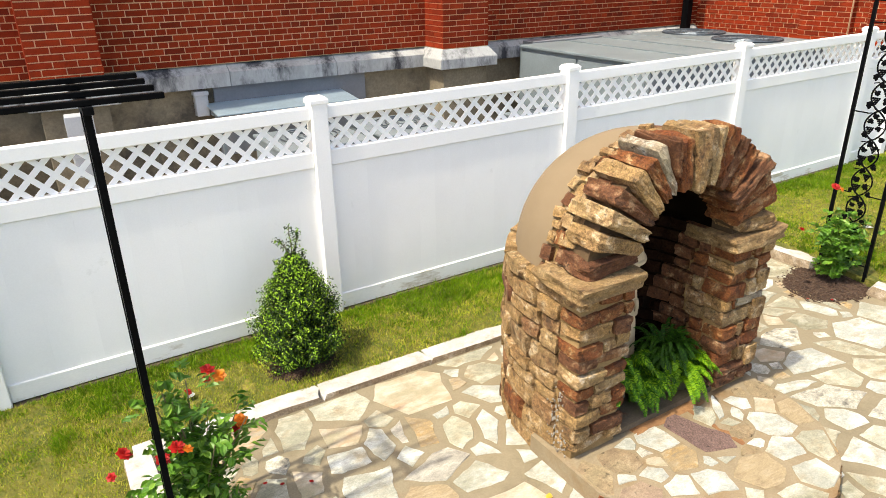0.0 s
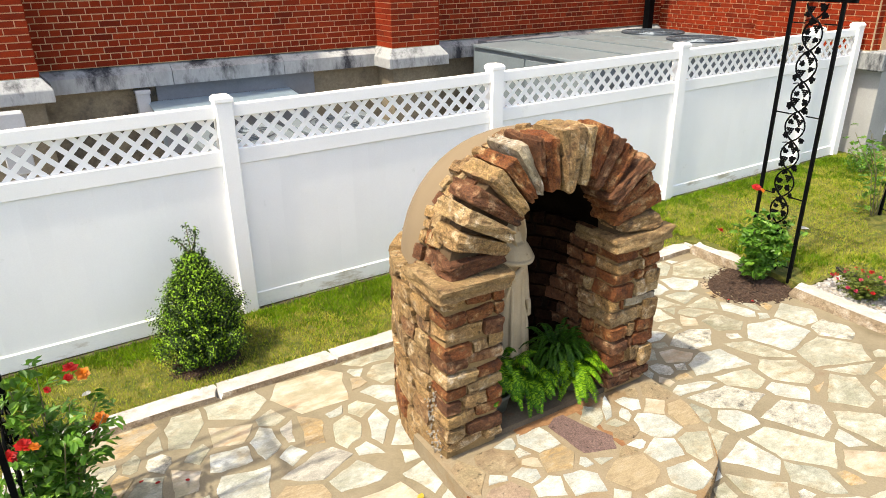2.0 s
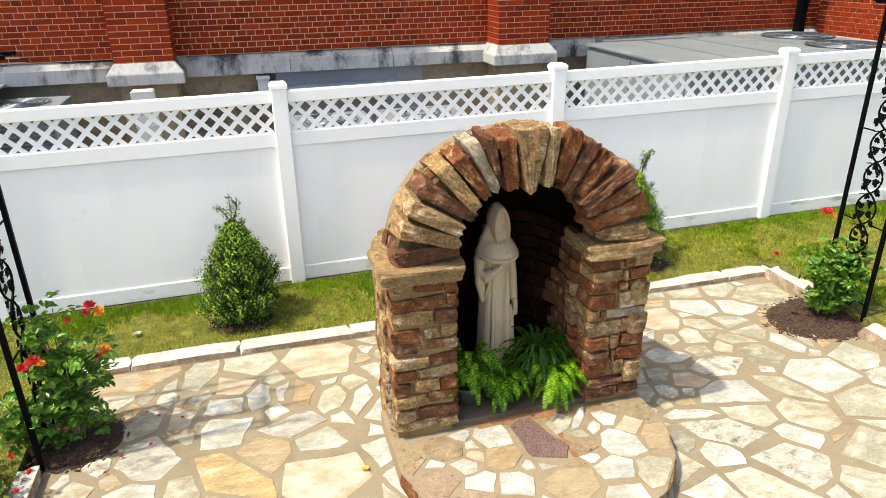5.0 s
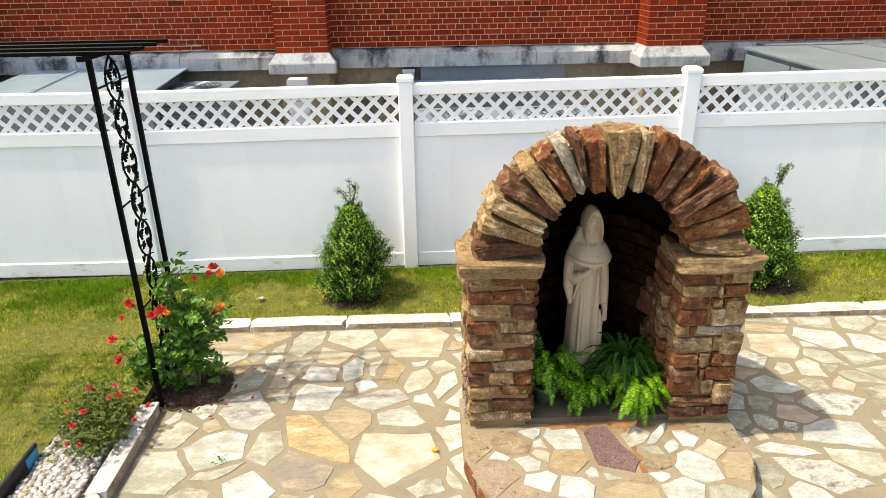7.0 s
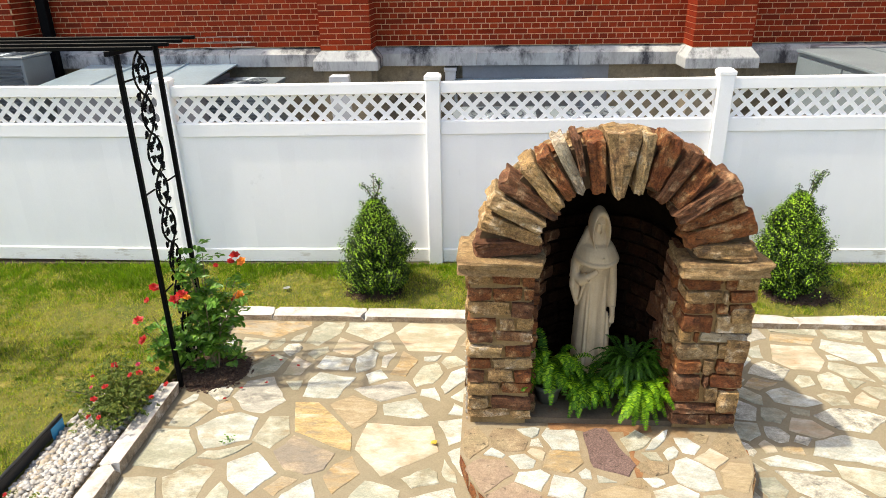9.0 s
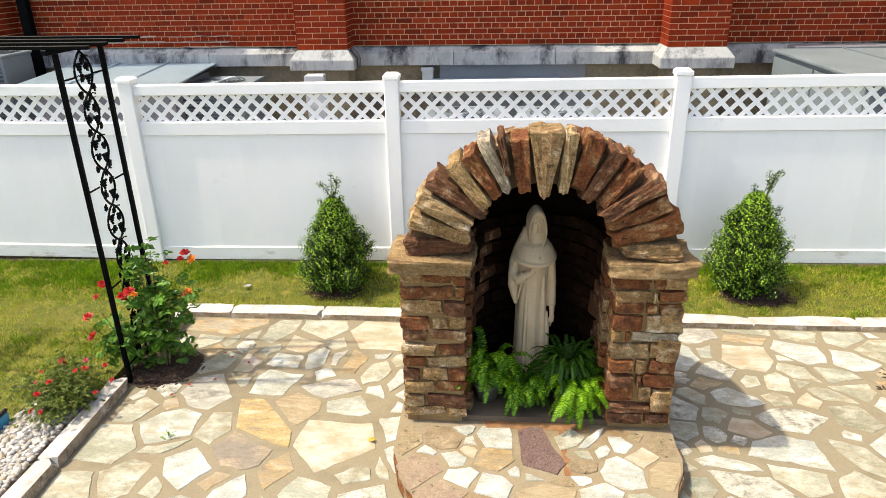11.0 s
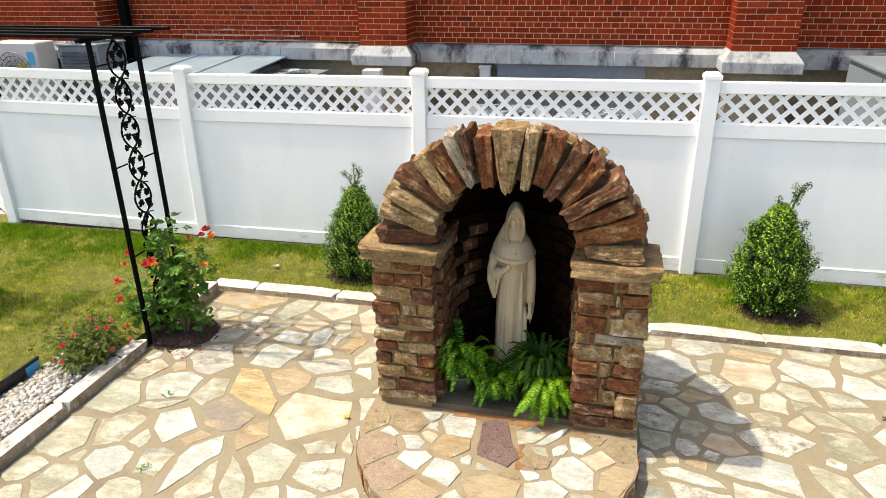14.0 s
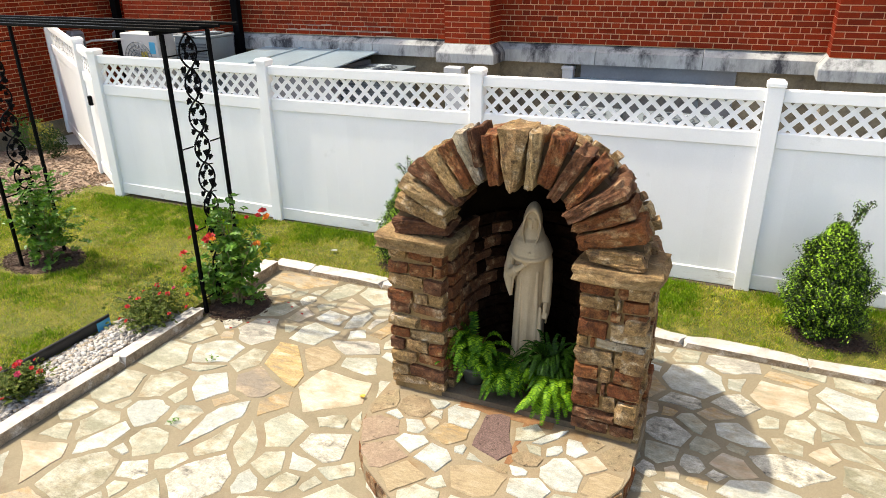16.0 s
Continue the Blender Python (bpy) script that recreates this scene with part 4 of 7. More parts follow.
for i, (w, kind) in enumerate(zip(widths, KINDS)):
    ends = []
    for q in (t, t + w):
        ends.append(q / left * math.pi / 2 if q <= left else math.pi / 2 + (q - left) / right * math.pi / 2)
    a0, a1 = ends
    t += w
    am, half = (a0 + a1) / 2, (a1 - a0) / 2
    key = i == KEY
    r0 = R_IN - (0.05 if key else rng.uniform(-0.03, 0.02)) + (0.1 if w < 0.6 else 0)
    r1 = R_OUT - 0.092 if key else R_OUT - 0.1 + 0.06 * abs(math.cos(am)) + rng.uniform(-0.035, 0.015)
    y0, y1 = GF - rng.uniform(0.0, 0.05) + (0.0 if key else 0.01), GF + rng.uniform(0.2, 0.29)
    bm = rough_block(90 + i, 0.07, 8, 0.05)
    skew, hump = rng.uniform(-0.05, 0.05), rng.random()
    for v in bm.verts:
        c = v.co
        rr = r0 + (r1 - r0) * (c.z + 0.5) + 0.008 * noise.noise(c * 5 + Vector((0, 4, i)))
        wide = (half * (0.6 * rr + 0.4 * (r0 + r1) / 2) * (0.82 + 0.09 * hump) - 0.003) if not key else 0.024 + 0.068 * (c.z + 0.5)
        off = c.x * 2 * wide + (0 if key else skew * c.z) + 0.003 * noise.noise(c * 6 + Vector((0, i, 7)))
        yy = y0 + (y1 - y0) * (c.y + 0.5) + 0.01 * noise.noise(c * 5.5 + Vector((i, 0, 0))) + 0.007 * noise.noise(c * 13 + Vector((i, 3, 0)))
        rad = Vector((-math.cos(am), 0, math.sin(am)))
        tan = Vector((math.sin(am), 0, math.cos(am)))
        v.co = Vector((GX, yy, SPRING)) + rad * rr + tan * off
    part("wedge_stone", bm, kind, arch, "tapering keystone" if key else "")
# mortar shoulder behind the wedge stones
bm = bmesh.new()
sh = []
for y, rx, rz in ((GF + 0.06, 0.67, 0.7), (GF + 0.3, 0.71, 0.745), (GB + 0.04, 0.738, 0.764), (GB + 0.04, 0.66, 0.66), (GF + 0.06, 0.6, 0.6)):
    sh.append([bm.verts.new((GX - rx * math.cos(math.pi * i / 30), y, 1.1 + rz * math.sin(math.pi * i / 30))) for i in range(31)])
for u, v in zip(sh, sh[1:] + sh[:1]):
    for i in range(30):
        bm.faces.new((u[i], u[i + 1], v[i + 1], v[i]))
part("shoulder", bm, MORTAR, arch, "rough brown mortar shoulder")
# loose rubble bedded in the mortar behind the arch
for row, (y, size, kept) in enumerate(((GF + 0.235, 0.1, 0.75), (GF + 0.305, 0.085, 0.7), (GF + 0.375, 0.075, 0.92))):
    a = 0.06
    while a < math.pi - 0.05:
        w = size * rng.uniform(0.6, 1.35)
        am = a + w / 1.45
        out = 0.006 * row - 0.004 + rng.uniform(-0.006, 0.012) + (rng.uniform(0.012, 0.045) if am > 1.75 else 0.0)
        p = Vector((GX - (0.715 + out) * math.cos(am), y + rng.uniform(-0.02, 0.02), 1.1 + (0.742 + out) * math.sin(am)))
        if rng.random() < kept:
            set_stone(arch, pose(*p, 0, math.degrees(am) - 90, rng.uniform(-20, 20)) @ pose(0, 0, 0, rng.uniform(-12, 12), 0, 0), (w * 0.95, size * rng.uniform(0.75, 1.15), rng.uniform(0.055, 0.085)), rng.choice(DARK_BLOCKS + BLOCKS + TAN_BLOCKS + BLOCKS_PALE))
        a += (w + rng.uniform(0.004, 0.02)) / 0.73
# tan stucco half dome
bm = bmesh.new()
seg, ring_n, rd = 40, 14, 0.742
for rad, flip in ((rd, False), (R_OUT - 0.2, True)):
    grid = []
    for j in range(ring_n + 1):
        b = math.pi / 2 * j / ring_n
        grid.append([bm.verts.new((GX - rad * math.cos(b) * math.cos(math.pi * i / seg), GB + 0.01 + rad * math.cos(b) * math.sin(math.pi * i / seg) + 0.0001 * j,
                                   1.1 + (rad + 0.026) * math.sin(b))) for i in range(seg + 1)])
    for j in range(ring_n):
        for i in range(seg):
            f = (grid[j][i], grid[j][i + 1], grid[j + 1][i + 1], grid[j + 1][i])
            bm.faces.new(f[::-1] if flip else f)
bmesh.ops.remove_doubles(bm, verts=bm.verts[:], dist=0.0004)
part("dome", bm, STUCCO, grotto, "smooth tan stucco half dome", True)
# inner vault, its shade painted in as near-black plaster
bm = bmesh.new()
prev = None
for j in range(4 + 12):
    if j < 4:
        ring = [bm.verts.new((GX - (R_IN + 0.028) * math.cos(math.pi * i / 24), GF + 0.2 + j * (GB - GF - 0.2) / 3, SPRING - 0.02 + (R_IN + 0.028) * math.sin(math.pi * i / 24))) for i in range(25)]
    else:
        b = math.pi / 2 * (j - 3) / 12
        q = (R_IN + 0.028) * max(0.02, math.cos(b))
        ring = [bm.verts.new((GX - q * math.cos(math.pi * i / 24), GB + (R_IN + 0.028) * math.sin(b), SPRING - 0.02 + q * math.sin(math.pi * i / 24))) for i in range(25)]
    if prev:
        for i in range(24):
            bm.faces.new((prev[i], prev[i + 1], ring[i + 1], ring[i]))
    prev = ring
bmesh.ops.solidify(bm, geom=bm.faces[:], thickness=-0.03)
part("vault", bm, VAULT_SHADE, grotto, "plastered inner vault with its shade in the colour", True)
# white lime washed down the sunny side of the wall
V, F = [], []
for k in range(80):
    f = rng.random()
    z = 0.55 - 0.5 * f
    y = 2.385 + 0.035 * math.sin(f * 5) + rng.gauss(0, 0.012 + 0.03 * f) + (0.05 if k % 5 == 0 else 0)
    r, n = rng.uniform(0.002, 0.0055), len(V)
    x = GX - R_OUT - 0.01 + rng.uniform(-0.004, 0.004)
    ring = [(r * rng.uniform(0.5, 1.1) * math.cos(q * math.tau / 7), 1.9 * r * rng.uniform(0.6, 1.2) * math.sin(q * math.tau / 7)) for q in range(7)]
    V += [(x, y + u, z + v) for u, v in ring] + [(x + 0.008, y + u * 1.1, z + v * 1.1) for u, v in ring]
    F += [tuple(range(n, n + 7))] + [(n + q, n + (q + 1) % 7, n + 7 + (q + 1) % 7, n + 7 + q) for q in range(7)]
tagged(part("lime_streak", soup("lime_streak", V, F, LIMEWASH), parent=wall, label="white lime streak"), kind="stuff")
# floor slab inside
part("floor_slab", prism(u_line(R_IN + 0.1, front=GF + 0.03), 0.0, BASE + 0.01), SLAB, grotto, "grey-brown concrete floor slab")

# ---- statue ----
bm = bmesh.new()


def loft(bm, sections, sides=28):
    """Stacked rings: height, middle x and y, half widths, and depth of the folds."""
    prev = None
    for z, cx, cy, rx, ry, fold in sections:
        ring = []
        for k in range(sides):
            a = k * math.tau / sides
            f = 1 + fold * math.sin(a * 7 + 1.3 * math.sin(z * 5)) * (0.5 + 0.5 * math.cos(a + math.pi / 2))
            ring.append(bm.verts.new((cx + rx * f * math.cos(a), cy + ry * f * math.sin(a), z)))
        if prev:
            for k in range(sides):
                bm.faces.new((prev[k], prev[(k + 1) % sides], ring[(k + 1) % sides], ring[k]))
        else:
            bm.faces.new(ring[::-1])
        prev = ring
    bm.faces.new(prev)
    return bm


loft(bm, [(0.0, 0, 0, 0.16, 0.135, 0), (0.05, 0, 0, 0.16, 0.135, 0), (0.055, 0, 0, 0.137, 0.118, 0.05), (0.2, 0, 0, 0.13, 0.11, 0.06), (0.45, 0, 0, 0.12, 0.1, 0.06), (0.62, 0, 0, 0.115, 0.094, 0.045),
          (0.8, 0, 0, 0.12, 0.09, 0.02), (0.88, 0, 0, 0.132, 0.088, 0), (0.93, 0, 0, 0.118, 0.082, 0), (0.99, 0, 0, 0.08, 0.07, 0), (1.03, 0, 0, 0.06, 0.055, 0)])
# soft cowl lying on the shoulders, its lower edge a thick roll
loft(bm, [(0.835, 0.006, -0.03, 0.09, 0.07, 0), (0.85, 0.006, -0.03, 0.138, 0.108, 0.02), (0.87, 0.005, -0.026, 0.153, 0.12, 0.02), (0.892, 0.004, -0.02, 0.15, 0.116, 0.02), (0.92, 0.0, -0.012, 0.14, 0.106, 0.015), (0.945, 0, -0.006, 0.122, 0.094, 0.01), (0.965, 0, 0.006, 0.1, 0.07, 0), (1.03, 0, 0.03, 0.07, 0.05, 0)])
tube([(0.152 * math.cos(a * math.tau / 24), -0.026 + 0.119 * math.sin(a * math.tau / 24), 0.868 - 0.022 * max(0, -math.sin(a * math.tau / 24))) for a in range(25)], 0.016, 8, bm)
# hood with a deep hollow front, one side falling to the shoulder
bend = pose(0, 0, 0.97, 3, 4, 0) @ pose(0, 0, -0.97)
prev = None
for y, rx, rz, cz in ((0.085, 0.015, 0.03, 1.085), (0.074, 0.046, 0.068, 1.08), (0.04, 0.07, 0.098, 1.072), (-0.005, 0.081, 0.114, 1.064), (-0.045, 0.08, 0.12, 1.05), (-0.066, 0.076, 0.118, 1.042), (-0.072, 0.07, 0.111, 1.036), (-0.066, 0.064, 0.104, 1.032), (-0.03, 0.06, 0.1, 1.03), (0.028, 0.05, 0.085, 1.03)):
    ring = []
    for k in range(28):
        a = k * math.tau / 28
        ring.append(bm.verts.new(bend @ Vector((rx * (0.9 - 0.06 * math.sin(a)) * math.cos(a), y - 0.012 + 0.024 * math.sin(a) * (y < 0), cz + rz * math.sin(a)))))
    if prev:
        for k in range(28):
            bm.faces.new((prev[k], prev[(k + 1) % 28], ring[(k + 1) % 28], ring[k]))
    else:
        bm.faces.new(ring[::-1])
    prev = ring
bm.faces.new(prev)
tube([(-0.045, 0.0, 1.03), (-0.072, 0.0, 0.98), (-0.1, -0.004, 0.93), (-0.122, -0.006, 0.88)], 0.03, 10, bm, 1.3)
# the plain face and throat inside it
face = bmesh.new()
loft(face, [(0.93, 0, 0.0, 0.045, 0.03, 0), (0.97, 0, -0.008, 0.034, 0.03, 0), (0.995, 0, -0.02, 0.032, 0.028, 0), (1.03, 0, -0.024, 0.041, 0.032, 0), (1.07, 0, -0.024, 0.045, 0.032, 0), (1.1, 0, -0.019, 0.042, 0.028, 0), (1.128, 0, -0.01, 0.03, 0.018, 0)], 20)
tube([(0, -0.054, 1.074), (0, -0.071, 1.035), (0, -0.055, 1.028)], 0.0065, 6, face)
for sx in (-1, 1):
    tube([(sx * 0.012, -0.056, 1.084), (sx * 0.032, -0.046, 1.08)], 0.005, 6, face)
tube([(-0.011, -0.054, 1.01), (0.011, -0.054, 1.01)], 0.0045, 6, face)
face.transform(bend)
face_mesh = bpy.data.meshes.new("face")
face.to_mesh(face_mesh)
face.free()
bm.from_mesh(face_mesh)
# one arm folded over the chest, its wide sleeve hanging to a point
tube([(-0.105, 0.0, 0.89), (-0.14, -0.01, 0.82), (-0.158, -0.03, 0.755), (-0.13, -0.07, 0.735), (-0.09, -0.1, 0.765)], 0.045, 12, bm, 0.8)
for x0, x1, x2 in ((-0.165, -0.178, -0.14), (-0.15, -0.158, -0.138), (-0.125, -0.14, -0.136)):
    tube([(x0, -0.04, 0.76), (x1, -0.045, 0.69), ((x1 + x2) / 2, -0.05, 0.62), (x2, -0.05, 0.56)], 0.03, 10, bm, 0.36)
tube([(-0.098, -0.098, 0.77), (-0.118, -0.092, 0.69), (-0.13, -0.07, 0.6)], 0.013, 8, bm, 0.7)
# the hand laid flat on the chest
tube([(-0.1, -0.105, 0.765), (-0.06, -0.122, 0.79), (-0.03, -0.128, 0.812)], 0.021, 10, bm, 0.9)
for k in range(4):
    tube([(-0.034 + 0.003 * k, -0.128, 0.8 + 0.0105 * k), (0.004 - 0.004 * k, -0.134, 0.824 + 0.0145 * k), (0.036 - 0.007 * abs(k - 1) - 0.006 * k, -0.138, 0.842 + 0.018 * k)], 0.0072, 6, bm, 0.85)
tube([(-0.05, -0.128, 0.815), (-0.038, -0.136, 0.85), (-0.034, -0.137, 0.864)], 0.0075, 6, bm, 0.8)
# the other arm straight down, cuff and open hand
tube([(0.105, 0.0, 0.89), (0.134, -0.008, 0.8), (0.142, -0.025, 0.68), (0.14, -0.04, 0.56), (0.14, -0.046, 0.525)], 0.038, 12, bm, 0.9)
tube([(0.152, -0.04, 0.53), (0.15, -0.045, 0.45), (0.138, -0.048, 0.375)], 0.024, 8, bm, 0.3)
tube([(0.134, -0.072, 0.54), (0.134, -0.08, 0.5), (0.134, -0.082, 0.475)], 0.02, 8, bm, 0.9)
for k in range(4):
    tube([(0.12 + 0.0095 * k, -0.084, 0.48), (0.121 + 0.009 * k, -0.086, 0.42 + 0.006 * abs(k - 1.5))], 0.006, 6, bm, 0.8)
for x0, x1, z1 in ((-0.06, -0.085, 0.7), (-0.01, -0.03, 0.62), (0.065, 0.07, 0.74), (0.095, 0.105, 0.5)):
    tube([(x0, -0.07, z1), ((x0 + x1) / 2, -0.088, 0.4), (x1, -0.104, 0.07)], 0.012, 6, bm, 1.7)
statue = thing("statue", "pale cast-stone statue of a robed hooded figure", "statue", (3.005, 2.78, BASE + 0.015), turn=12, data=mesh_of("statue", bm, STATUE_STONE, True))
statue.scale = (0.84, 1.06, 1.03)
rem = statue.modifiers.new("weld", "REMESH")
rem.mode, rem.voxel_size, rem.use_smooth_shade = "VOXEL", 0.0045, True
sm = statue.modifiers.new("smooth", "SMOOTH")
sm.factor, sm.iterations = 0.5, 1

# ---- wrought-iron arbors ----
def leaf_shape(bm, at, size, spin):
    """A three-lobed cast vine leaf, standing in the plane of the panel, with a ridge."""
    pts = [(math.cos(math.tau * i / 14 + spin) * r, math.sin(math.tau * i / 14 + spin) * r) for i, r in enumerate((1.0, 0.78, 0.92, 0.68, 0.95, 0.7, 0.6, 0.3, 0.6, 0.7, 0.95, 0.68, 0.92, 0.78))]
    front, back = bm.verts.new(at + Vector((0.006, 0, 0))), bm.verts.new(at - Vector((0.006, 0, 0)))
    ring = [bm.verts.new(at + Vector((0, y * size, z * size))) for y, z in pts]
    for k in range(len(ring)):
        bm.faces.new((front, ring[k], ring[(k + 1) % len(ring)]))
        bm.faces.new((back, ring[(k + 1) % len(ring)], ring[k]))


def arbor_side(parent, x, y0, y1, top, seed, skew=0.0):
    g = random.Random(seed)
    s = 0.0142
    for y, x in ((y0, x), (y1, x + skew)):
        part("post", box(x - s, x + s, y - s, y + s, -0.02, top, 0.003), IRON, parent)
    x -= skew / 2
    mid_y = (y0 + y1) / 2
    for zz in (0.12, top * 0.32, top * 0.62, top * 0.93):
        part("rung", tube([(x, y0, zz), (x, y0 + 0.13, zz)], 0.006, 6), IRON, parent)
        part("rung", tube([(x, y1, zz), (x, y1 - 0.13, zz)], 0.006, 6), IRON, parent)
    cell = 0.248
    for sgn in (-1, 1):
        pts = []
        for i in range(141):
            zz = 0.06 + (top - 0.07) * i / 140
            w = math.sin(zz * math.pi / cell)
            pts.append((x + sgn * 0.0045, mid_y + sgn * 0.085 * (abs(w) ** 0.75) * (1 if w > 0 else -1), zz))
        part("vine", tube(pts, 0.0075, 6), IRON, parent, "twisting iron vine")
    z0 = 0.0
    while z0 < top - 0.05:
        for dy, dz, leafy in ((-0.07, 0.012, True), (0.07, 0.03, True), (-0.035, 0.09, True), (0.04, 0.075, False), (0.045, 0.15, True), (-0.035, 0.17, False), (0.015, 0.215, True)):
            yy, zz = mid_y + dy + g.uniform(-0.008, 0.008), z0 + dz + g.uniform(-0.012, 0.012)
            if not 0.08 < zz < top - 0.03:
                continue
            bm = bmesh.new()
            if leafy:
                leaf_shape(bm, Vector((x, yy, zz)), g.uniform(0.03, 0.042), g.uniform(0, math.tau))
                part("leaf", bm, IRON, parent)
            else:
                for r, cnt in ((0, 4), (1, 3), (2, 2), (3, 1)):
                    for q in range(cnt):
                        bmesh.ops.create_icosphere(bm, subdivisions=1, radius=0.0105, matrix=Matrix.Translation((x + g.uniform(-0.003, 0.003), yy + (q - (cnt - 1) / 2) * 0.017, zz + 0.02 - r * 0.016)))
                tagged(part("cast_fruit", bm, IRON, parent), kind="stuff")
            stalk = mid_y + math.copysign(0.085, dy)
            part("tendril", tube([(x, yy, zz), (x, (yy + stalk) / 2, zz + 0.018), (x, stalk, zz + 0.008)], 0.0045, 4), IRON, parent)
        z0 += cell


def arbor(x0, x1, y0, y1, top, ground_z, label, seed, skew=0.0):
    a = thing("garden_arbor", label, "arbor", (0, 0, ground_z), group="wrought-iron garden arbors")
    top -= ground_z
    for i, x in enumerate((x0, x1)):
        arbor_side(a, x, y0, y1, top, seed + i, skew)
        part("header", box(x - 0.018, x + 0.018, y0 - 0.1, y1 + 0.1, top, top + 0.03, 0.003), IRON, a)
    for i in range(4):
        y = y0 - 0.07 + (y1 - y0 + 0.14) * i / 3
        part("top_slat", box(x0 - 0.26, x1 + 0.26, y - 0.0125, y + 0.0125, top + 0.03, top + 0.053, 0.003), IRON, a)
    return a


arbor(-2.1, 0.19, 2.75, 3.2, 2.29, 0.04, "black wrought-iron arbor with grapevine scrollwork over the lawn", 5, 0.022)
arbor(6.13, 8.4, 2.75, 3.17, 2.42, 0.06, "black wrought-iron arbor with grapevine scrollwork beside the patio", 9)

# ---- machines behind the fence ----
unit = thing("air_handler", "large low grey rooftop-style air conditioning unit with two fans", "air conditioner", (0, 0, 0.02))
part("body", box(6.26, 9.75, 5.6, 8.05, 0.0, 1.6, 0.01), UNIT, unit, "grey sheet-metal casing")
part("top_panel", box(6.21, 8.5, 5.55, 8.0, 1.6, 1.64, 0.008), UNIT, unit)
part("fan_deck", box(8.52, 9.8, 5.55, 8.1, 1.6, 1.645, 0.008), UNIT, unit)
part("end_box", box(6.5, 7.9, 8.05, 8.3, 0.0, 1.66, 0.01), GREY_BOARD, unit)
for y0, y1 in ((5.65, 6.8), (6.84, 7.98)):
    part("side_panel", box(6.24, 6.28, y0, y1, 0.1, 1.55, 0.006), UNIT, unit)
for x in (7.05, 7.8):
    part("seam", box(x - 0.012, x + 0.012, 5.6, 7.98, 1.635, 1.655), UNIT, unit)
for x, y in ((9.35, 7.55), (9.1, 6.4)):
    bm = bmesh.new()
    bmesh.ops.create_cone(bm, cap_ends=True, segments=28, radius1=0.49, radius2=0.47, depth=0.02, matrix=Matrix.Translation((x, y, 1.652)))
    fan = part("fan_guard", bm, UNIT_DARK, unit, "round black fan guard")
    for r in (0.48, 0.4, 0.31, 0.22, 0.12):
        part("guard_ring", tube([(x + r * math.cos(a * math.tau / 24), y + r * math.sin(a * math.tau / 24), 1.662) for a in range(25)], 0.008, 5), UNIT_DARK, fan)
    for a in range(12):
        c, s = math.cos(a * math.tau / 12), math.sin(a * math.tau / 12)
        part("guard_spoke", tube([(x + 0.05 * c, y + 0.05 * s, 1.664), (x + 0.48 * c, y + 0.48 * s, 1.664)], 0.006, 4), UNIT_DARK, fan)

duct = thing("metal_duct_roof", "pale blue-grey sheet-metal roof over basement ductwork", "roof", (0, 0, 0.02))
part("body", box(-3.1, -1.25, 7.1, 8.25, 0.0, 1.36), GREY_BOARD, duct)
bm = box(-3.25, -1.15, 7.0, 8.36, 1.37, 1.39, 0.004)
for v in bm.verts:
    v.co.z += (v.co.y - 7.0) * 0.06
part("sheet", bm, SHEET, duct, "weathered galvanised sheet")
for x in (-2.55, -1.85):
    bm = box(x - 0.012, x + 0.012, 7.0, 8.36, 1.39, 1.41)
    for v in bm.verts:
        v.co.z += (v.co.y - 7.0) * 0.06
    part("standing_seam", bm, SHEET, duct)


def condenser(x, y, z, w, d, h, label):
    c = thing("condenser_unit", label, "air conditioner", (x, y, z))
    part("casing", box(0, w, 0, d, 0, h, 0.01), UNIT, c)
    part("lid", box(-0.015, w + 0.015, -0.015, d + 0.015, h, h + 0.03, 0.006), UNIT, c)
    bm = bmesh.new()
    for r in (0.32, 0.26, 0.2, 0.14, 0.08):
        tube([(w / 2 + r * math.cos(a * math.tau / 20), d / 2 + r * math.sin(a * math.tau / 20), h + 0.045) for a in range(21)], 0.007, 4, bm)
    part("fan_guard", bm, UNIT_DARK, c, "wire fan guard")
    n = int(h / 0.05)
    for i in range(n):
        part("louvre", box(0.04, w - 0.04, -0.02, 0.004, 0.05 + i * (h - 0.1) / n, 0.05 + i * (h - 0.1) / n + 0.022), UNIT_DARK, c)
    return c


condenser(-1.35, 7.35, 0.02, 0.88, 0.85, 1.27, "grey condenser unit with a wire fan guard on top")
condenser(1.95, 6.0, 0.02, 0.9, 0.85, 1.12, "grey louvred condenser unit behind the fence lattice")
condenser(3.0, 6.0, 0.02, 0.9, 0.85, 1.12, "grey louvred condenser unit behind the fence lattice")
condenser(5.0, 5.9, 0.02, 0.85, 0.8, 1.0, "grey louvred condenser unit behind the fence lattice")

awning = thing("sheet_awning", "sloping pale blue galvanised sheet awning over a basement opening", "awning", (0, 0, 0))
bm = box(1.85, 3.6, 7.86, 8.4, 1.24, 1.255, 0.003)
for v in bm.verts:
    v.co.z += (v.co.y - 8.4) * 0.1
part("sheet", bm, SHEET, awning, "galvanised sheet")
for x in (1.9, 3.55):
    part("bracket", box(x - 0.015, x + 0.015, 7.9, 8.42, 1.13, 1.18), UNIT, awning)
    part("leg", box(x - 0.02, x + 0.02, 7.9, 7.94, 0.0, 1.2), UNIT, awning)

meter = thing("meter_box", "pale grey electrical meter box on a stand", "electrical box", (0.32, 7.5, 0.02))
part("case", box(0, 0.24, 0, 0.14, 0.8, 1.42, 0.01), PLASTIC_GREY, meter)
part("cover", box(-0.008, 0.248, -0.012, 0.0, 1.0, 1.41, 0.004), PLASTIC_GREY, meter)
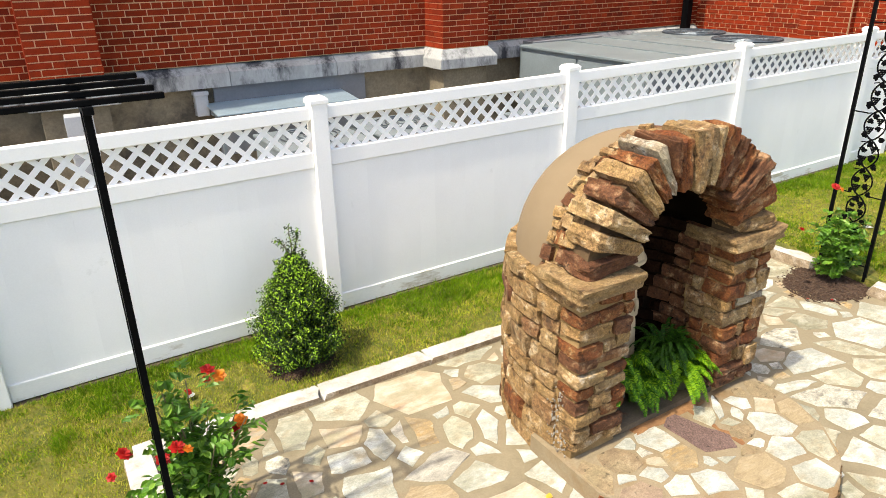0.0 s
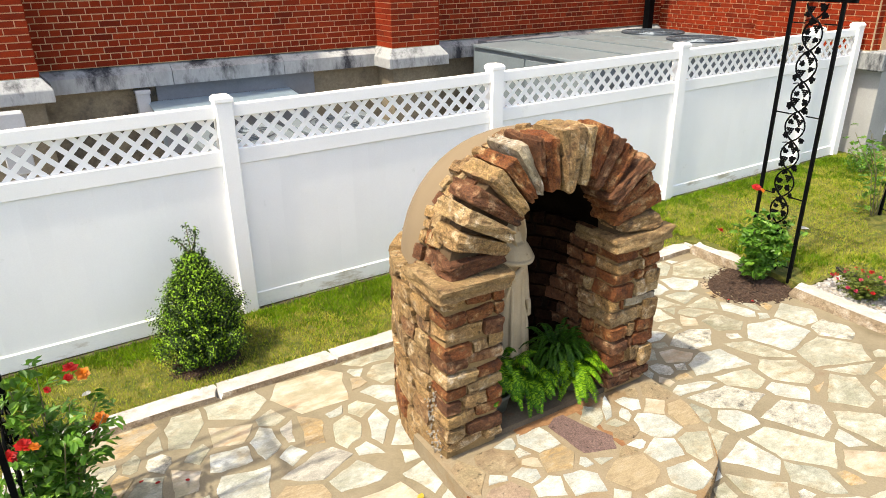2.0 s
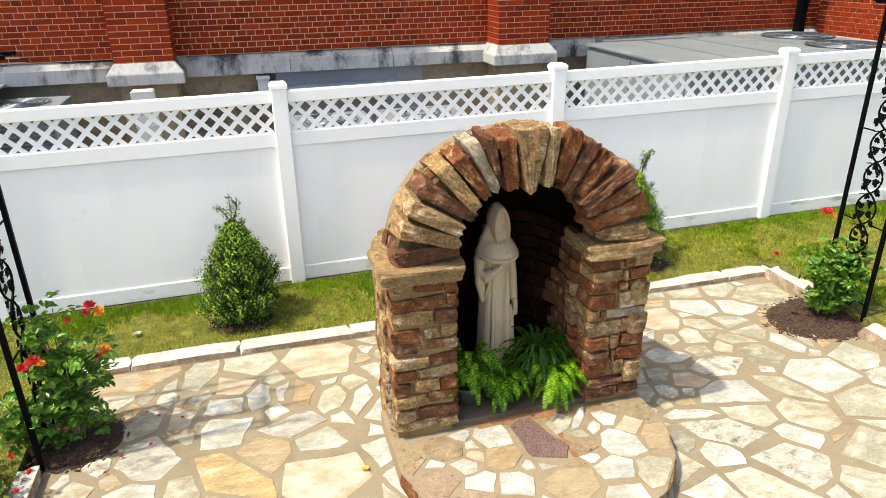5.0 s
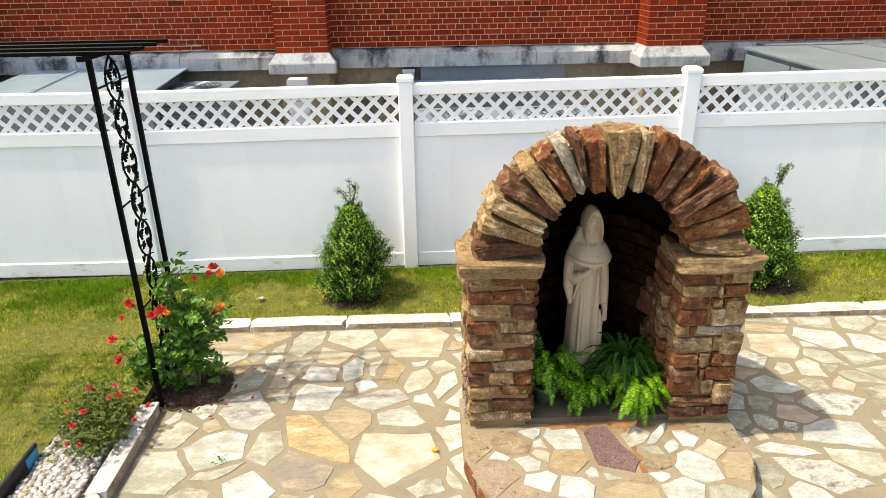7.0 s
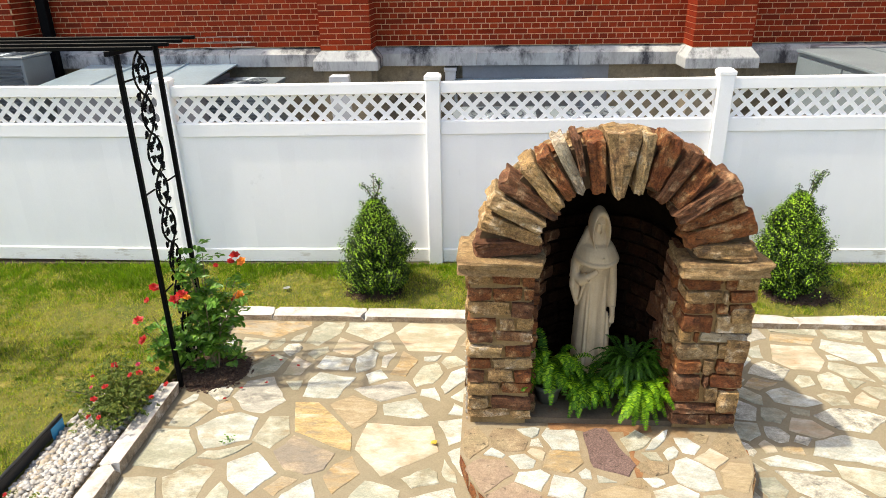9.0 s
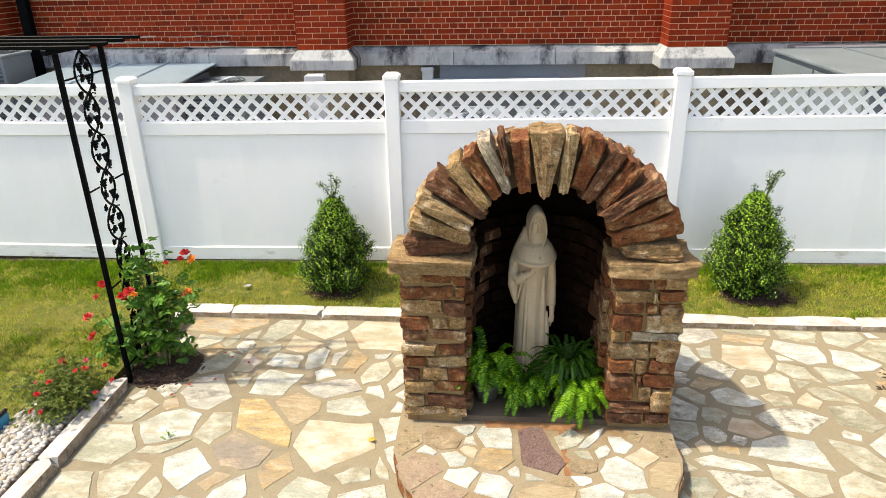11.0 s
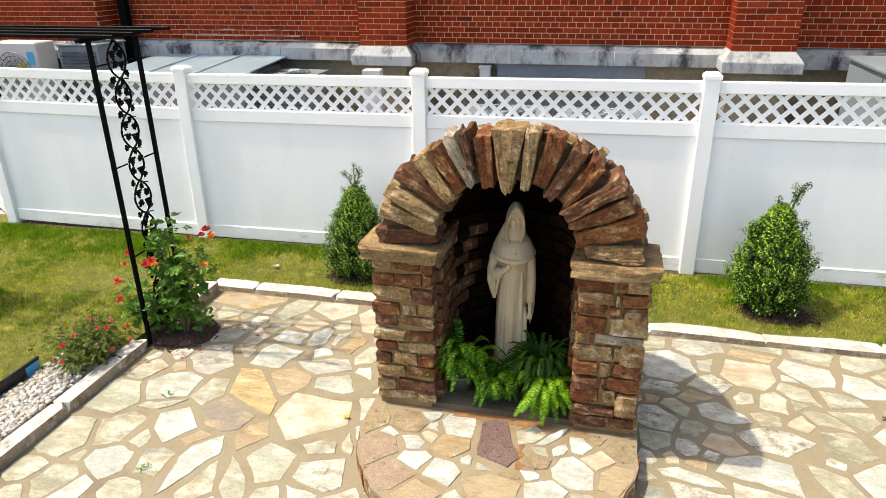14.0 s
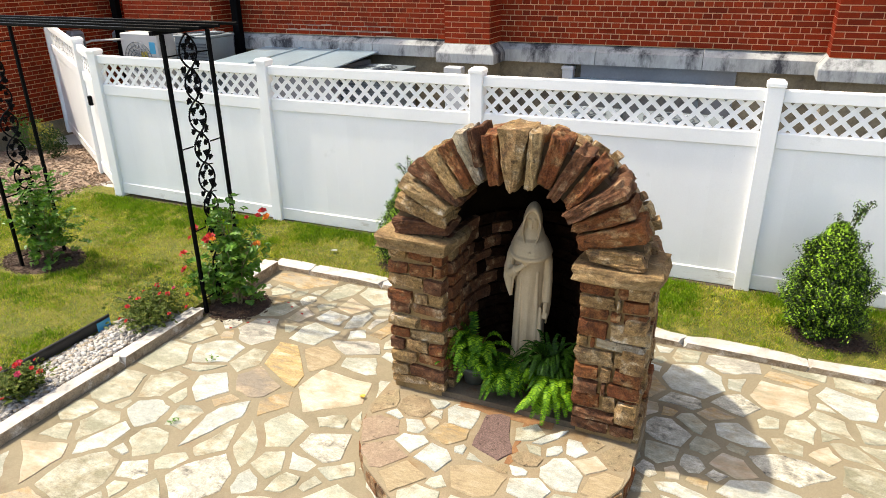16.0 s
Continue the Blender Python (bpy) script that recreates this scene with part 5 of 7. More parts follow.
part("conduit", tube([(0.12, 0.07, 0.0), (0.12, 0.07, 0.8)], 0.03, 8), PLASTIC_GREY, meter)
for k in range(3):
    part("label_bar", box(0.07, 0.19 - 0.02 * k, -0.014, -0.012, 1.2 - 0.03 * k, 1.212 - 0.03 * k), GREY_BOARD, meter)
sw = thing("switch_box", "small pale grey switch box on the concrete wall", "electrical box", (1.73, WALL_Y - 0.09, 1.12))
part("case", box(0, 0.15, 0, 0.11, 0, 0.27, 0.008), PLASTIC_GREY, sw)
part("hood", box(-0.01, 0.16, -0.02, 0.11, 0.24, 0.29, 0.006), PLASTIC_GREY, sw)

mini = thing("wall_condenser", "white wall-hung condenser with a round fan and coloured labels", "air conditioner", (-5.42, 7.35, 0.8))
part("casing", box(0, 0.8, 0, 0.38, 0, 0.93, 0.015), WHITE_PAINT, mini)
bm = bmesh.new()
for r in (0.3, 0.24, 0.18, 0.12, 0.06):
    tube([(0.36 + r * math.cos(a * math.tau / 24), -0.012, 0.5 + r * math.sin(a * math.tau / 24)) for a in range(25)], 0.006, 4, bm)
for a in range(20):
    tube([(0.36 + 0.05 * math.cos(a * math.tau / 20), -0.014, 0.5 + 0.05 * math.sin(a * math.tau / 20)), (0.36 + 0.3 * math.cos(a * math.tau / 20 + 0.5), -0.014, 0.5 + 0.3 * math.sin(a * math.tau / 20 + 0.5))], 0.004, 4, bm)
part("fan_guard", bm, UNIT_DARK, mini, "round wire fan guard")
part("energy_label", box(0.42, 0.56, -0.004, 0.0, 0.45, 0.65), YELLOW_PAINT, mini, "yellow label")
part("maker_label", box(0.62, 0.74, -0.004, 0.0, 0.62, 0.8), BLUE_PAINT, mini, "blue label")
part("stand", box(0.05, 0.75, 0.02, 0.36, -0.78, 0.0, 0.01), UNIT, mini)
condenser(-4.2, 7.3, 0.02, 0.66, 0.6, 1.68, "tall grey condenser unit beside the church wall")
gm = thing("gas_meter", "blue-grey gas meter with a pipe on the brick wall", "meter", (-6.69, 7.45, 1.38))
part("case", box(0, 0.22, -0.14, 0.14, 0, 0.34, 0.05), GREY_BOARD, gm)
part("pipe", tube([(0.1, 0.1, 0.1), (0.25, 0.2, 0.16), (1.2, 0.25, 0.22)], 0.018, 8), WHITE_PAINT, gm)

# ---- beds and mulch ----
nrng = np.random.default_rng(7)


def chips(name, at, rx, ry, count, height, label, mat=None, big=1.0):
    """A mulch mound with loose bark chips."""
    bm = bmesh.new()
    n, m = 28, 6
    top = bm.verts.new((at[0], at[1], at[2] + height))
    prev = None
    for j in range(1, m + 1):
        f = j / m
        ring = []
        for i in range(n):
            a = i * math.tau / n
            w = 1 + 0.25 * noise.noise(Vector((math.cos(a) * 2 + at[0], math.sin(a) * 2, at[1])))
            ring.append(bm.verts.new((at[0] + rx * f * w * math.cos(a), at[1] + ry * f * w * math.sin(a), at[2] + height * (1 - f * f) - (0.03 if j == m else 0))))
        for i in range(n):
            if prev is None:
                bm.faces.new((top, ring[i], ring[(i + 1) % n]))
            else:
                bm.faces.new((prev[i], ring[i], ring[(i + 1) % n], prev[(i + 1) % n]))
        prev = ring
    b = tagged(part(name, bm, mat or MULCH), label, "mulch bed", kind="structure")
    verts, faces = [], []
    for k in range(count):
        f, a = math.sqrt(nrng.random()) * (1.02 if k % 7 else 1.16), nrng.random() * math.tau
        c = Vector((at[0] + rx * f * math.cos(a), at[1] + ry * f * math.sin(a), at[2] + height * max(0, 1 - f * f) + 0.004))
        mm = Euler((nrng.uniform(-0.5, 0.5), nrng.uniform(-0.4, 0.4), nrng.random() * 6.3)).to_matrix()
        ln, w, t = nrng.uniform(0.012, 0.045) * big, nrng.uniform(0.003, 0.008) * big, 0.003 * big
        i0 = len(verts)
        for sx, sy, sz in ((-1, -1, -1), (1, -0.6, -1), (1, 0.7, -1), (-1, 1, -1), (-0.9, -1, 1), (0.9, -0.5, 1), (0.8, 0.7, 1), (-1, 0.8, 1)):
            verts.append(c + mm @ Vector((sx * ln / 2, sy * w, sz * t)))
        faces += [[i0 + q for q in f4] for f4 in ((4, 5, 6, 7), (0, 1, 5, 4), (1, 2, 6, 5), (2, 3, 7, 6), (3, 0, 4, 7))]
    tagged(part("bark_chip", soup("bark_chip", verts, faces, mat or MULCH), parent=b), kind="stuff")
    return b


chips("mulch_west", (0.34, 2.99, 0.0), 0.25, 0.25, 2200, 0.035, "dark brown bark mulch round the rose bush")
chips("mulch_east", (5.97, 2.95, 0.0), 0.49, 0.33, 2900, 0.035, "dark brown bark mulch round the rose bush")
chips("mulch_arbor_foot", (-2.1, 2.95, 0.02), 0.5, 0.38, 1300, 0.05, "grey-brown bark mulch at the foot of the arbor")
chips("mulch_shrub_west", (1.36, 4.23, 0.05), 0.29, 0.21, 900, 0.02, "thin ring of brown mulch under the shrub")
chips("mulch_shrub_east", (4.97, 4.25, 0.08), 0.34, 0.23, 1100, 0.02, "thin ring of brown mulch under the shrub")
chips("mulch_side_bed", (-5.2, 5.05, -0.02), 1.75, 1.75, 7000, 0.2, "coarse tan and brown bark mulch beside the gate", MULCH_PALE, 1.5)
tagged(part("side_path", box(-6.6, -5.2, 2.2, 4.1, -0.1, 0.05, 0.01), PAVING), "pale concrete path beside the lawn", "path", kind="structure")

ICO = bmesh.new()
bmesh.ops.create_icosphere(ICO, subdivisions=1, radius=1)
ICO_V = np.array([v.co[:] for v in ICO.verts])
ICO_F = np.array([[v.index for v in f.verts] for f in ICO.faces])
ICO.free()


def pebble_bed(name, x0, x1, y0, y1, count, label, up=0.0):
    bed = tagged(part(name, box(x0, x1, y0, y1, -0.1, 0.03 + up), SAND_JOINT), label, "pebble bed", kind="structure")
    V, F = [], []
    for k in range(count):
        s = nrng.uniform(0.009, 0.023) * np.array([1.25, 1.0, 0.7])
        rot = np.array(Euler((nrng.uniform(-0.4, 0.4), nrng.uniform(-0.4, 0.4), nrng.random() * 6.3)).to_matrix())
        c = np.array([nrng.uniform(x0 + 0.02, x1 - 0.02), nrng.uniform(y0, y1), 0.034 + up + nrng.random() * 0.022])
        V.append((ICO_V * s * (1 + nrng.uniform(-0.12, 0.12, ICO_V.shape))) @ rot.T + c)
        F.append(ICO_F + k * len(ICO_V))
    me = soup("pebble", np.concatenate(V), np.concatenate(F), PEBBLE, True)
    tagged(part("pebble", me, parent=bed), kind="stuff")


pebble_bed("pebble_bed_west", -0.36, 0.045, 0.2, 2.62, 5600, "bed of rounded white and tan pebbles behind the kerb")
pebble_bed("pebble_bed_east", 6.14, 6.6, 0.6, 2.55, 5200, "bed of rounded white and tan pebbles behind the kerb", 0.025)
for x, y0, y1 in ((-0.37, 0.2, 2.25), (6.61, 0.6, 2.6)):
    e = thing("bed_edging", "black plastic bed edging between lawn and pebbles", "edging", (x, 0, 0), group="bed edgings")
    part("strip", box(-0.008, 0.008, y0, y1, -0.05, 0.13, 0.003), EDGING, e)
    part("rolled_rim", tube([(0, y0, 0.13), (0, y1, 0.13)], 0.013, 8), EDGING, e)
    lab = part("label_patch", box(-0.012, 0.011, y1 - 0.13 if x < 0 else y1 - 0.4, y1 - 0.005 if x < 0 else y1 - 0.36, 0.02, 0.115), BLUE_PAINT if x < 0 else WHITE_PAINT, e, "faded label patch")


# ---- leaves ----
def leaf_mesh(name, centres, normals, sizes, mat, slim=0.5, fold=0.25, oval=False):
    """Folded leaves, one island each: diamonds, or ovals."""
    n = len(centres)
    nor = normals / np.linalg.norm(normals, axis=1, keepdims=True)
    ref = nrng.normal(size=(n, 3))
    a = np.cross(nor, ref)
    a /= np.linalg.norm(a, axis=1, keepdims=True) + 1e-9
    b = np.cross(nor, a)
    s = sizes[:, None]
    base, tip = centres - a * s, centres + a * s
    left = centres + b * s * slim + nor * s * fold
    right = centres - b * s * slim + nor * s * fold
    if oval:
        rim = [centres + a * s * k + b * s * slim * w + nor * s * fold * abs(w) for k, w in ((-0.45, 0.85), (0.35, 0.9), (0.35, -0.9), (-0.45, -0.85))]
        V = np.stack([base, rim[0], rim[1], tip - nor * s * 0.2, rim[2], rim[3]], 1).reshape(-1, 3)
        i = np.arange(n)[:, None] * 6
        return soup(name, V, np.concatenate([i + [0, 1, 2, 3], i + [0, 3, 4, 5]], 1).reshape(-1, 4), mat)
    V = np.stack([base, left, tip, right], 1).reshape(-1, 3)
    i = np.arange(n)[:, None] * 4
    F = np.concatenate([i + [0, 1, 2], i + [0, 2, 3]], 1).reshape(-1, 3)
    return soup(name, V, F, mat)


def cone_shrub(at, height, radius, tufts, shoots, seed, label):
    """A tight egg-shaped shrub of leaf whorls, older leaves darkened as shade within, with thin top shoots."""
    g = np.random.default_rng(seed)
    ob = thing("evergreen_shrub", label, "shrub", at, group="evergreen shrubs along the fence")
    part("trunk", tube([(0, 0, -0.05), (0.01, 0, height * 0.5), (0.0, 0, height * 0.95)], 0.018, 6, None, 0.4), STEM, ob)
    C, D, ends = [], [], []
    for k in range(tufts):
        h = g.random() ** 0.85
        a = g.random() * math.tau
        lump = 1 + 0.42 * noise.noise(Vector((math.cos(a) * 2.4, math.sin(a) * 2.4, h * 6 + seed))) + 0.22 * noise.noise(Vector((math.cos(a) * 5, math.sin(a) * 5, h * 13 + seed)))
        prof = min(1.0, 0.7 + h * 1.1) * (1 - (max(0.0, h - 0.25) / 0.75) ** 1.6) ** 0.85 + 0.06
        r = radius * prof * lump * g.random() ** 0.3 * g.uniform(0.85, 1.12)
        d = np.array([math.cos(a) * 0.7, math.sin(a) * 0.7, 0.75 + 0.5 * h]) + g.normal(size=3) * 0.18
        d /= np.linalg.norm(d)
        ln = g.uniform(0.05, 0.13)
        if k % 8 == 0:
            r, ln = r * 1.17, 0.15
        tip = np.array([r * math.cos(a), r * math.sin(a), 0.03 + h * height]) + d * 0.02
        ends.append((tip - d * ln, tip))
        for q in range(4):
            C.append(tip - d * ln * 0.24 * q)
            D.append(d)
    for shoot in shoots:
        q = len(shoot) - 1
        for k in range(7):
            f = (k + 0.5) / 7
            i = min(q - 1, int(f * q))
            u, v = np.array(shoot[i]), np.array(shoot[i + 1])
            c = u + (v - u) * (f * q - i)
            d = np.array([g.normal() * 0.6, g.normal() * 0.6, 0.0]) + (v - u) / np.linalg.norm(v - u)
            d /= np.linalg.norm(d)
            tip = c + d * 0.03 * (1.35 - f)
            ends.append((c, tip))
            C += [tip, c]
            D += [d, d]
        C.append(np.array(shoot[-1]))
        D.append(np.array([0, 0, 1.0]))
    C, D = np.array(C), np.array(D)
    branches = bmesh.new()
    for k, (u, v) in enumerate(ends):
        if k % 3 == 0 or k >= tufts:
            tube([tuple(u), tuple(v)], 0.0028, 3, branches, 0.5)
        if k % 12 == 0:
            tube([(0, 0, u[2] * 0.7), tuple(u * 0.6 + np.array([0, 0, u[2] * 0.28])), tuple(u)], 0.0045, 4, branches, 0.5)
    tagged(part("branch", branches, TWIG, ob), kind="stuff")
    for shoot in shoots:
        part("leader", tube(shoot, 0.006, 5, None, 0.4), STEM, ob)
    n = len(C)
    old_p, old_n, tip_p, tip_n = [], [], [], []
    ref = np.cross(D, np.array([0.3, 0.2, 1.0]))
    ref /= np.linalg.norm(ref, axis=1, keepdims=True)
    oth = np.cross(D, ref)
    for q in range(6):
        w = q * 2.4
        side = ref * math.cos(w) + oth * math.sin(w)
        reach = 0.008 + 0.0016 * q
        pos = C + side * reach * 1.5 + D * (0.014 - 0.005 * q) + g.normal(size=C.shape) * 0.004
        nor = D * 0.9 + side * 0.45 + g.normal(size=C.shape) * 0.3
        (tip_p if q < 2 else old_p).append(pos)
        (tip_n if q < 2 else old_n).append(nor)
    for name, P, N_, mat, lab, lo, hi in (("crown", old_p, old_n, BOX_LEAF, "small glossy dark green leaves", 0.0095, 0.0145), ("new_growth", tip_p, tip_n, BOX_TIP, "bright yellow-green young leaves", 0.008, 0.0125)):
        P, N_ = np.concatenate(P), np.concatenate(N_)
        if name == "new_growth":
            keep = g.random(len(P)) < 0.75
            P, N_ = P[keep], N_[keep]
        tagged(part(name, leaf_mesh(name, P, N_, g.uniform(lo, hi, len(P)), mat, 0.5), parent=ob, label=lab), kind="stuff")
    return ob


cone_shrub((1.37, 4.27, 0.05), 0.8, 0.272, 1900, [[(0, 0, 0.74), (0.005, 0, 0.92), (0.0, 0.01, 1.06)], [(0.0, 0, 0.84), (-0.05, 0, 0.93), (-0.1, 0, 0.98)], [(0.01, 0, 0.86), (0.05, 0.01, 0.95), (0.055, 0, 1.02)], [(0.06, 0, 0.76), (0.08, 0, 0.86)], [(-0.07, 0, 0.72), (-0.11, 0, 0.83)]], 3, "egg-shaped green shrub with thin top shoots by the fence")
cone_shrub((4.9, 4.3, 0.08), 0.84, 0.28, 1800, [[(-0.03, 0, 0.76), (-0.035, 0, 0.95)], [(0.05, 0, 0.74), (0.08, 0, 0.9), (0.06, 0, 1.06)], [(0.075, 0, 0.9), (0.11, 0.01, 0.99), (0.16, 0, 1.06)], [(0.09, 0, 0.92), (0.11, -0.01, 1.05)], [(-0.18, 0, 0.6), (-0.2, 0, 0.72)], [(0.15, 0, 0.62), (0.19, 0, 0.76)]], 8, "egg-shaped green shrub with leaning top shoots by the fence")


def bloom(bm, c, size, up, g):
    """A double rose bloom of cupped petals."""
    m = up.to_track_quat("Z", "Y").to_matrix()
    heart = bm.verts.new(c)
    for ring, (cnt, rad, lift) in enumerate(((6, 1.0, 0.12), (5, 0.72, 0.42), (4, 0.4, 0.7))):
        for k in range(cnt):
            a = (k + 0.5 * ring) * math.tau / cnt + g.uniform(-0.2, 0.2)
            d, s = Vector((math.cos(a), math.sin(a), 0)), Vector((-math.sin(a), math.cos(a), 0))
            pts = [d * rad * 0.6 + s * rad * 0.42 + Vector((0, 0, lift * 0.6)), d * rad + Vector((0, 0, lift)), d * rad * 0.6 - s * rad * 0.42 + Vector((0, 0, lift * 0.6))]
            bm.faces.new([heart] + [bm.verts.new(Vector(c) + m @ (p * size)) for p in pts])


def rose_bush(name, at, rx, ry, h, count, leaf, blooms, label, seed, group, canes=9, low=0.1, full=0.66, leaves=None):
    g = np.random.default_rng(seed)
    rg = random.Random(seed)
    ob = thing(name, label, "rose bush", at, group=group)
    tips = []
    for k in range(canes):
        a, f = rg.random() * math.tau, math.sqrt(rg.random())
        tip = Vector((rx * f * math.cos(a), ry * f * math.sin(a), h * rg.uniform(0.55, 1.0) * (1.15 - 0.35 * f)))
        bend = Vector((tip.x * 0.35, tip.y * 0.35, tip.z * 0.55))
        part("cane", tube([(tip.x * 0.06, tip.y * 0.06, -0.04), bend, tip], 0.006, 5, None, 0.5), STEM, ob)
        tips.append((bend, tip))
    C, N = [], []
    for k in range(count // 5):
        b, t = tips[rg.randrange(len(tips))]
        f = rg.random()
        base = b.lerp(t, f) if rg.random() < full else Vector((b.x * 1.6, b.y * 1.6, low)).lerp(b, rg.random())
        c = np.array(base) + g.normal(size=3) * np.array([rx * 0.22, ry * 0.22, h * 0.07])
        c[2] = max(c[2], low * 0.5)
        d = g.normal(size=3)
        d[2] *= 0.4
        d /= np.linalg.norm(d)
        side = np.cross(d, [0, 0, 1.0])
        nn = np.array([0, 0, 1.0]) + g.normal(size=3) * 0.5
        for q, s in ((0, 0), (0.9, 0.8), (0.9, -0.8), (2.0, 0.8), (2.0, -0.8)):
            C.append(c + (d * (2.8 - q if q else 2.9) + side * s) * leaf)
            N.append(nn + g.normal(size=3) * 0.25)
    C, N = np.array(C), np.array(N)
    fol = part("foliage", leaf_mesh("foliage", C, N, g.uniform(0.7, 1.25, len(C)) * leaf, leaves or ROSE_LEAF, 0.6, 0.2, True), parent=ob, label="green toothed rose leaves")
    tagged(fol, kind="stuff")
    for x, y, z, s, mat in blooms:
        bm = bmesh.new()
        bloom(bm, (0, 0, 0), s, Vector((rg.uniform(-0.5, 0.5), rg.uniform(-0.9, -0.1), 0.8)), rg)
        bl = part("bloom", bm, mat, ob, "open rose bloom")
        bl.location = (x - at[0], y - at[1], z - at[2])
    return ob


G1 = "climbing roses at the arbors"
R, O, P = RED_PETAL, ORANGE_PETAL, PINK_PETAL
rose_bush("rose_bush", (0.36, 2.97, 0.04), 0.28, 0.22, 0.88, 1500, 0.026,
          [(0.52, 3.22, 0.83, 0.044, R), (0.57, 3.2, 0.79, 0.042, O), (0.5, 3.18, 0.8, 0.03, R), (0.27, 2.84, 0.7, 0.046, R), (0.31, 2.82, 0.69, 0.03, O),
           (0.6, 3.0, 0.62, 0.044, O), (0.57, 2.98, 0.6, 0.03, R), (0.2, 2.86, 0.65, 0.04, R), (0.4, 3.15, 0.78, 0.022, R)],
          "tall rose bush with red and orange blooms under the arbor", 21, G1, 15, 0.1, 0.62)
rose_bush("rose_bush", (0.1, 2.93, 0.04), 0.18, 0.2, 0.55, 600, 0.024,
          [(-0.06, 2.82, 0.35, 0.042, R), (-0.1, 2.88, 0.47, 0.044, R), (0.05, 2.9, 0.72, 0.04, R), (-0.02, 2.9, 0.62, 0.026, R)],
          "smaller red rose bush beside the arbor post", 22, G1, 7)
rose_bush("rose_bush", (5.98, 2.95, 0.04), 0.27, 0.21, 0.64, 1900, 0.026,
          [(5.79, 3.0, 0.93, 0.042, R), (5.84, 3.02, 0.92, 0.042, R), (5.86, 2.98, 0.9, 0.03, O), (5.4, 3.0, 0.62, 0.042, R)],
          "rose bush with red blooms on tall canes under the arbor", 23, G1, 9)
rose_bush("rose_bush", (-2.0, 2.98, 0.04), 0.42, 0.28, 1.0, 1700, 0.026, [], "leggy green climbing rose without blooms on the arbor", 24, G1, 11)
rose_bush("rose_bush", (8.35, 3.2, 0.06), 0.55, 0.3, 1.3, 420, 0.024, [(8.1, 3.1, 1.38, 0.02, P)], "leggy climbing rose with few blooms on the arbor", 25, G1, 7)
G2 = "low roses in the pebble beds"


def low_rose(at, rx, ry, h, count, mats, seed, label, n):
    rg = random.Random(seed)
    bl = []
    for k in range(n):
        a, f = rg.random() * math.tau, math.sqrt(rg.random())
        bl.append((at[0] + rx * f * math.cos(a), at[1] + ry * f * math.sin(a), at[2] + h * (1.02 - 0.5 * f * f), rg.uniform(0.014, 0.03), rg.choice(mats)))
    return rose_bush("low_rose", at, rx, ry, h, count, 0.0095, bl, label, seed, G2, 14, 0.04, 0.75, LOW_LEAF)


low_rose((-0.08, 2.44, 0.04), 0.31, 0.32, 0.28, 7000, (R, P, R), 31, "low spreading rose with small red and pink blooms", 13)
low_rose((-0.14, 1.3, 0.04), 0.22, 0.24, 0.22, 4500, (R, R, P), 32, "low spreading rose with clustered red blooms", 14)
low_rose((6.33, 2.2, 0.06), 0.22, 0.28, 0.25, 4800, (P, R, P), 33, "low spreading rose covered in pink-red blooms", 26)


def leafy_clump(at, r, h, count, mat, seed, label):
    g = np.random.default_rng(seed)
    ob = thing("border_plant", label, "plant", at, group="plants by the side wall")
    bm = bmesh.new()
    for k in range(12):
        a = k * math.tau / 12
        tube([(0, 0, -0.03), (r * 0.4 * math.cos(a), r * 0.4 * math.sin(a), h * 0.6), (r * 0.9 * math.cos(a), r * 0.9 * math.sin(a), h * 0.9)], 0.006, 4, bm, 0.4)
    part("stem", bm, STEM, ob)
    d = g.normal(size=(count, 3))
    d /= np.linalg.norm(d, axis=1, keepdims=True)
    P_ = d * np.array([r, r, h * 0.5]) * (g.random(count)[:, None] ** 0.4) + np.array([0, 0, h * 0.52])
    tagged(part("foliage", leaf_mesh("foliage", P_, d + g.normal(size=(count, 3)) * 0.5, g.uniform(0.02, 0.04, count), mat, 0.35), parent=ob), kind="stuff")


leafy_clump((-5.95, 5.75, 0.08), 0.25, 0.6, 420, ROSE_LEAF, 41, "dark green border plant in the mulch bed")
leafy_clump((-5.6, 5.75, 0.12), 0.2, 0.5, 420, SHRUB_YELLOW, 42, "yellow-green border plant in the mulch bed")
leafy_clump((-5.0, 5.45, 0.15), 0.2, 0.45, 460, BOX_LEAF, 43, "bright green border plant in the mulch bed")
leafy_clump((9.7, 4.1, 0.1), 0.25, 0.4, 380, ROSE_LEAF, 44, "green border plant on the lawn near the wall")


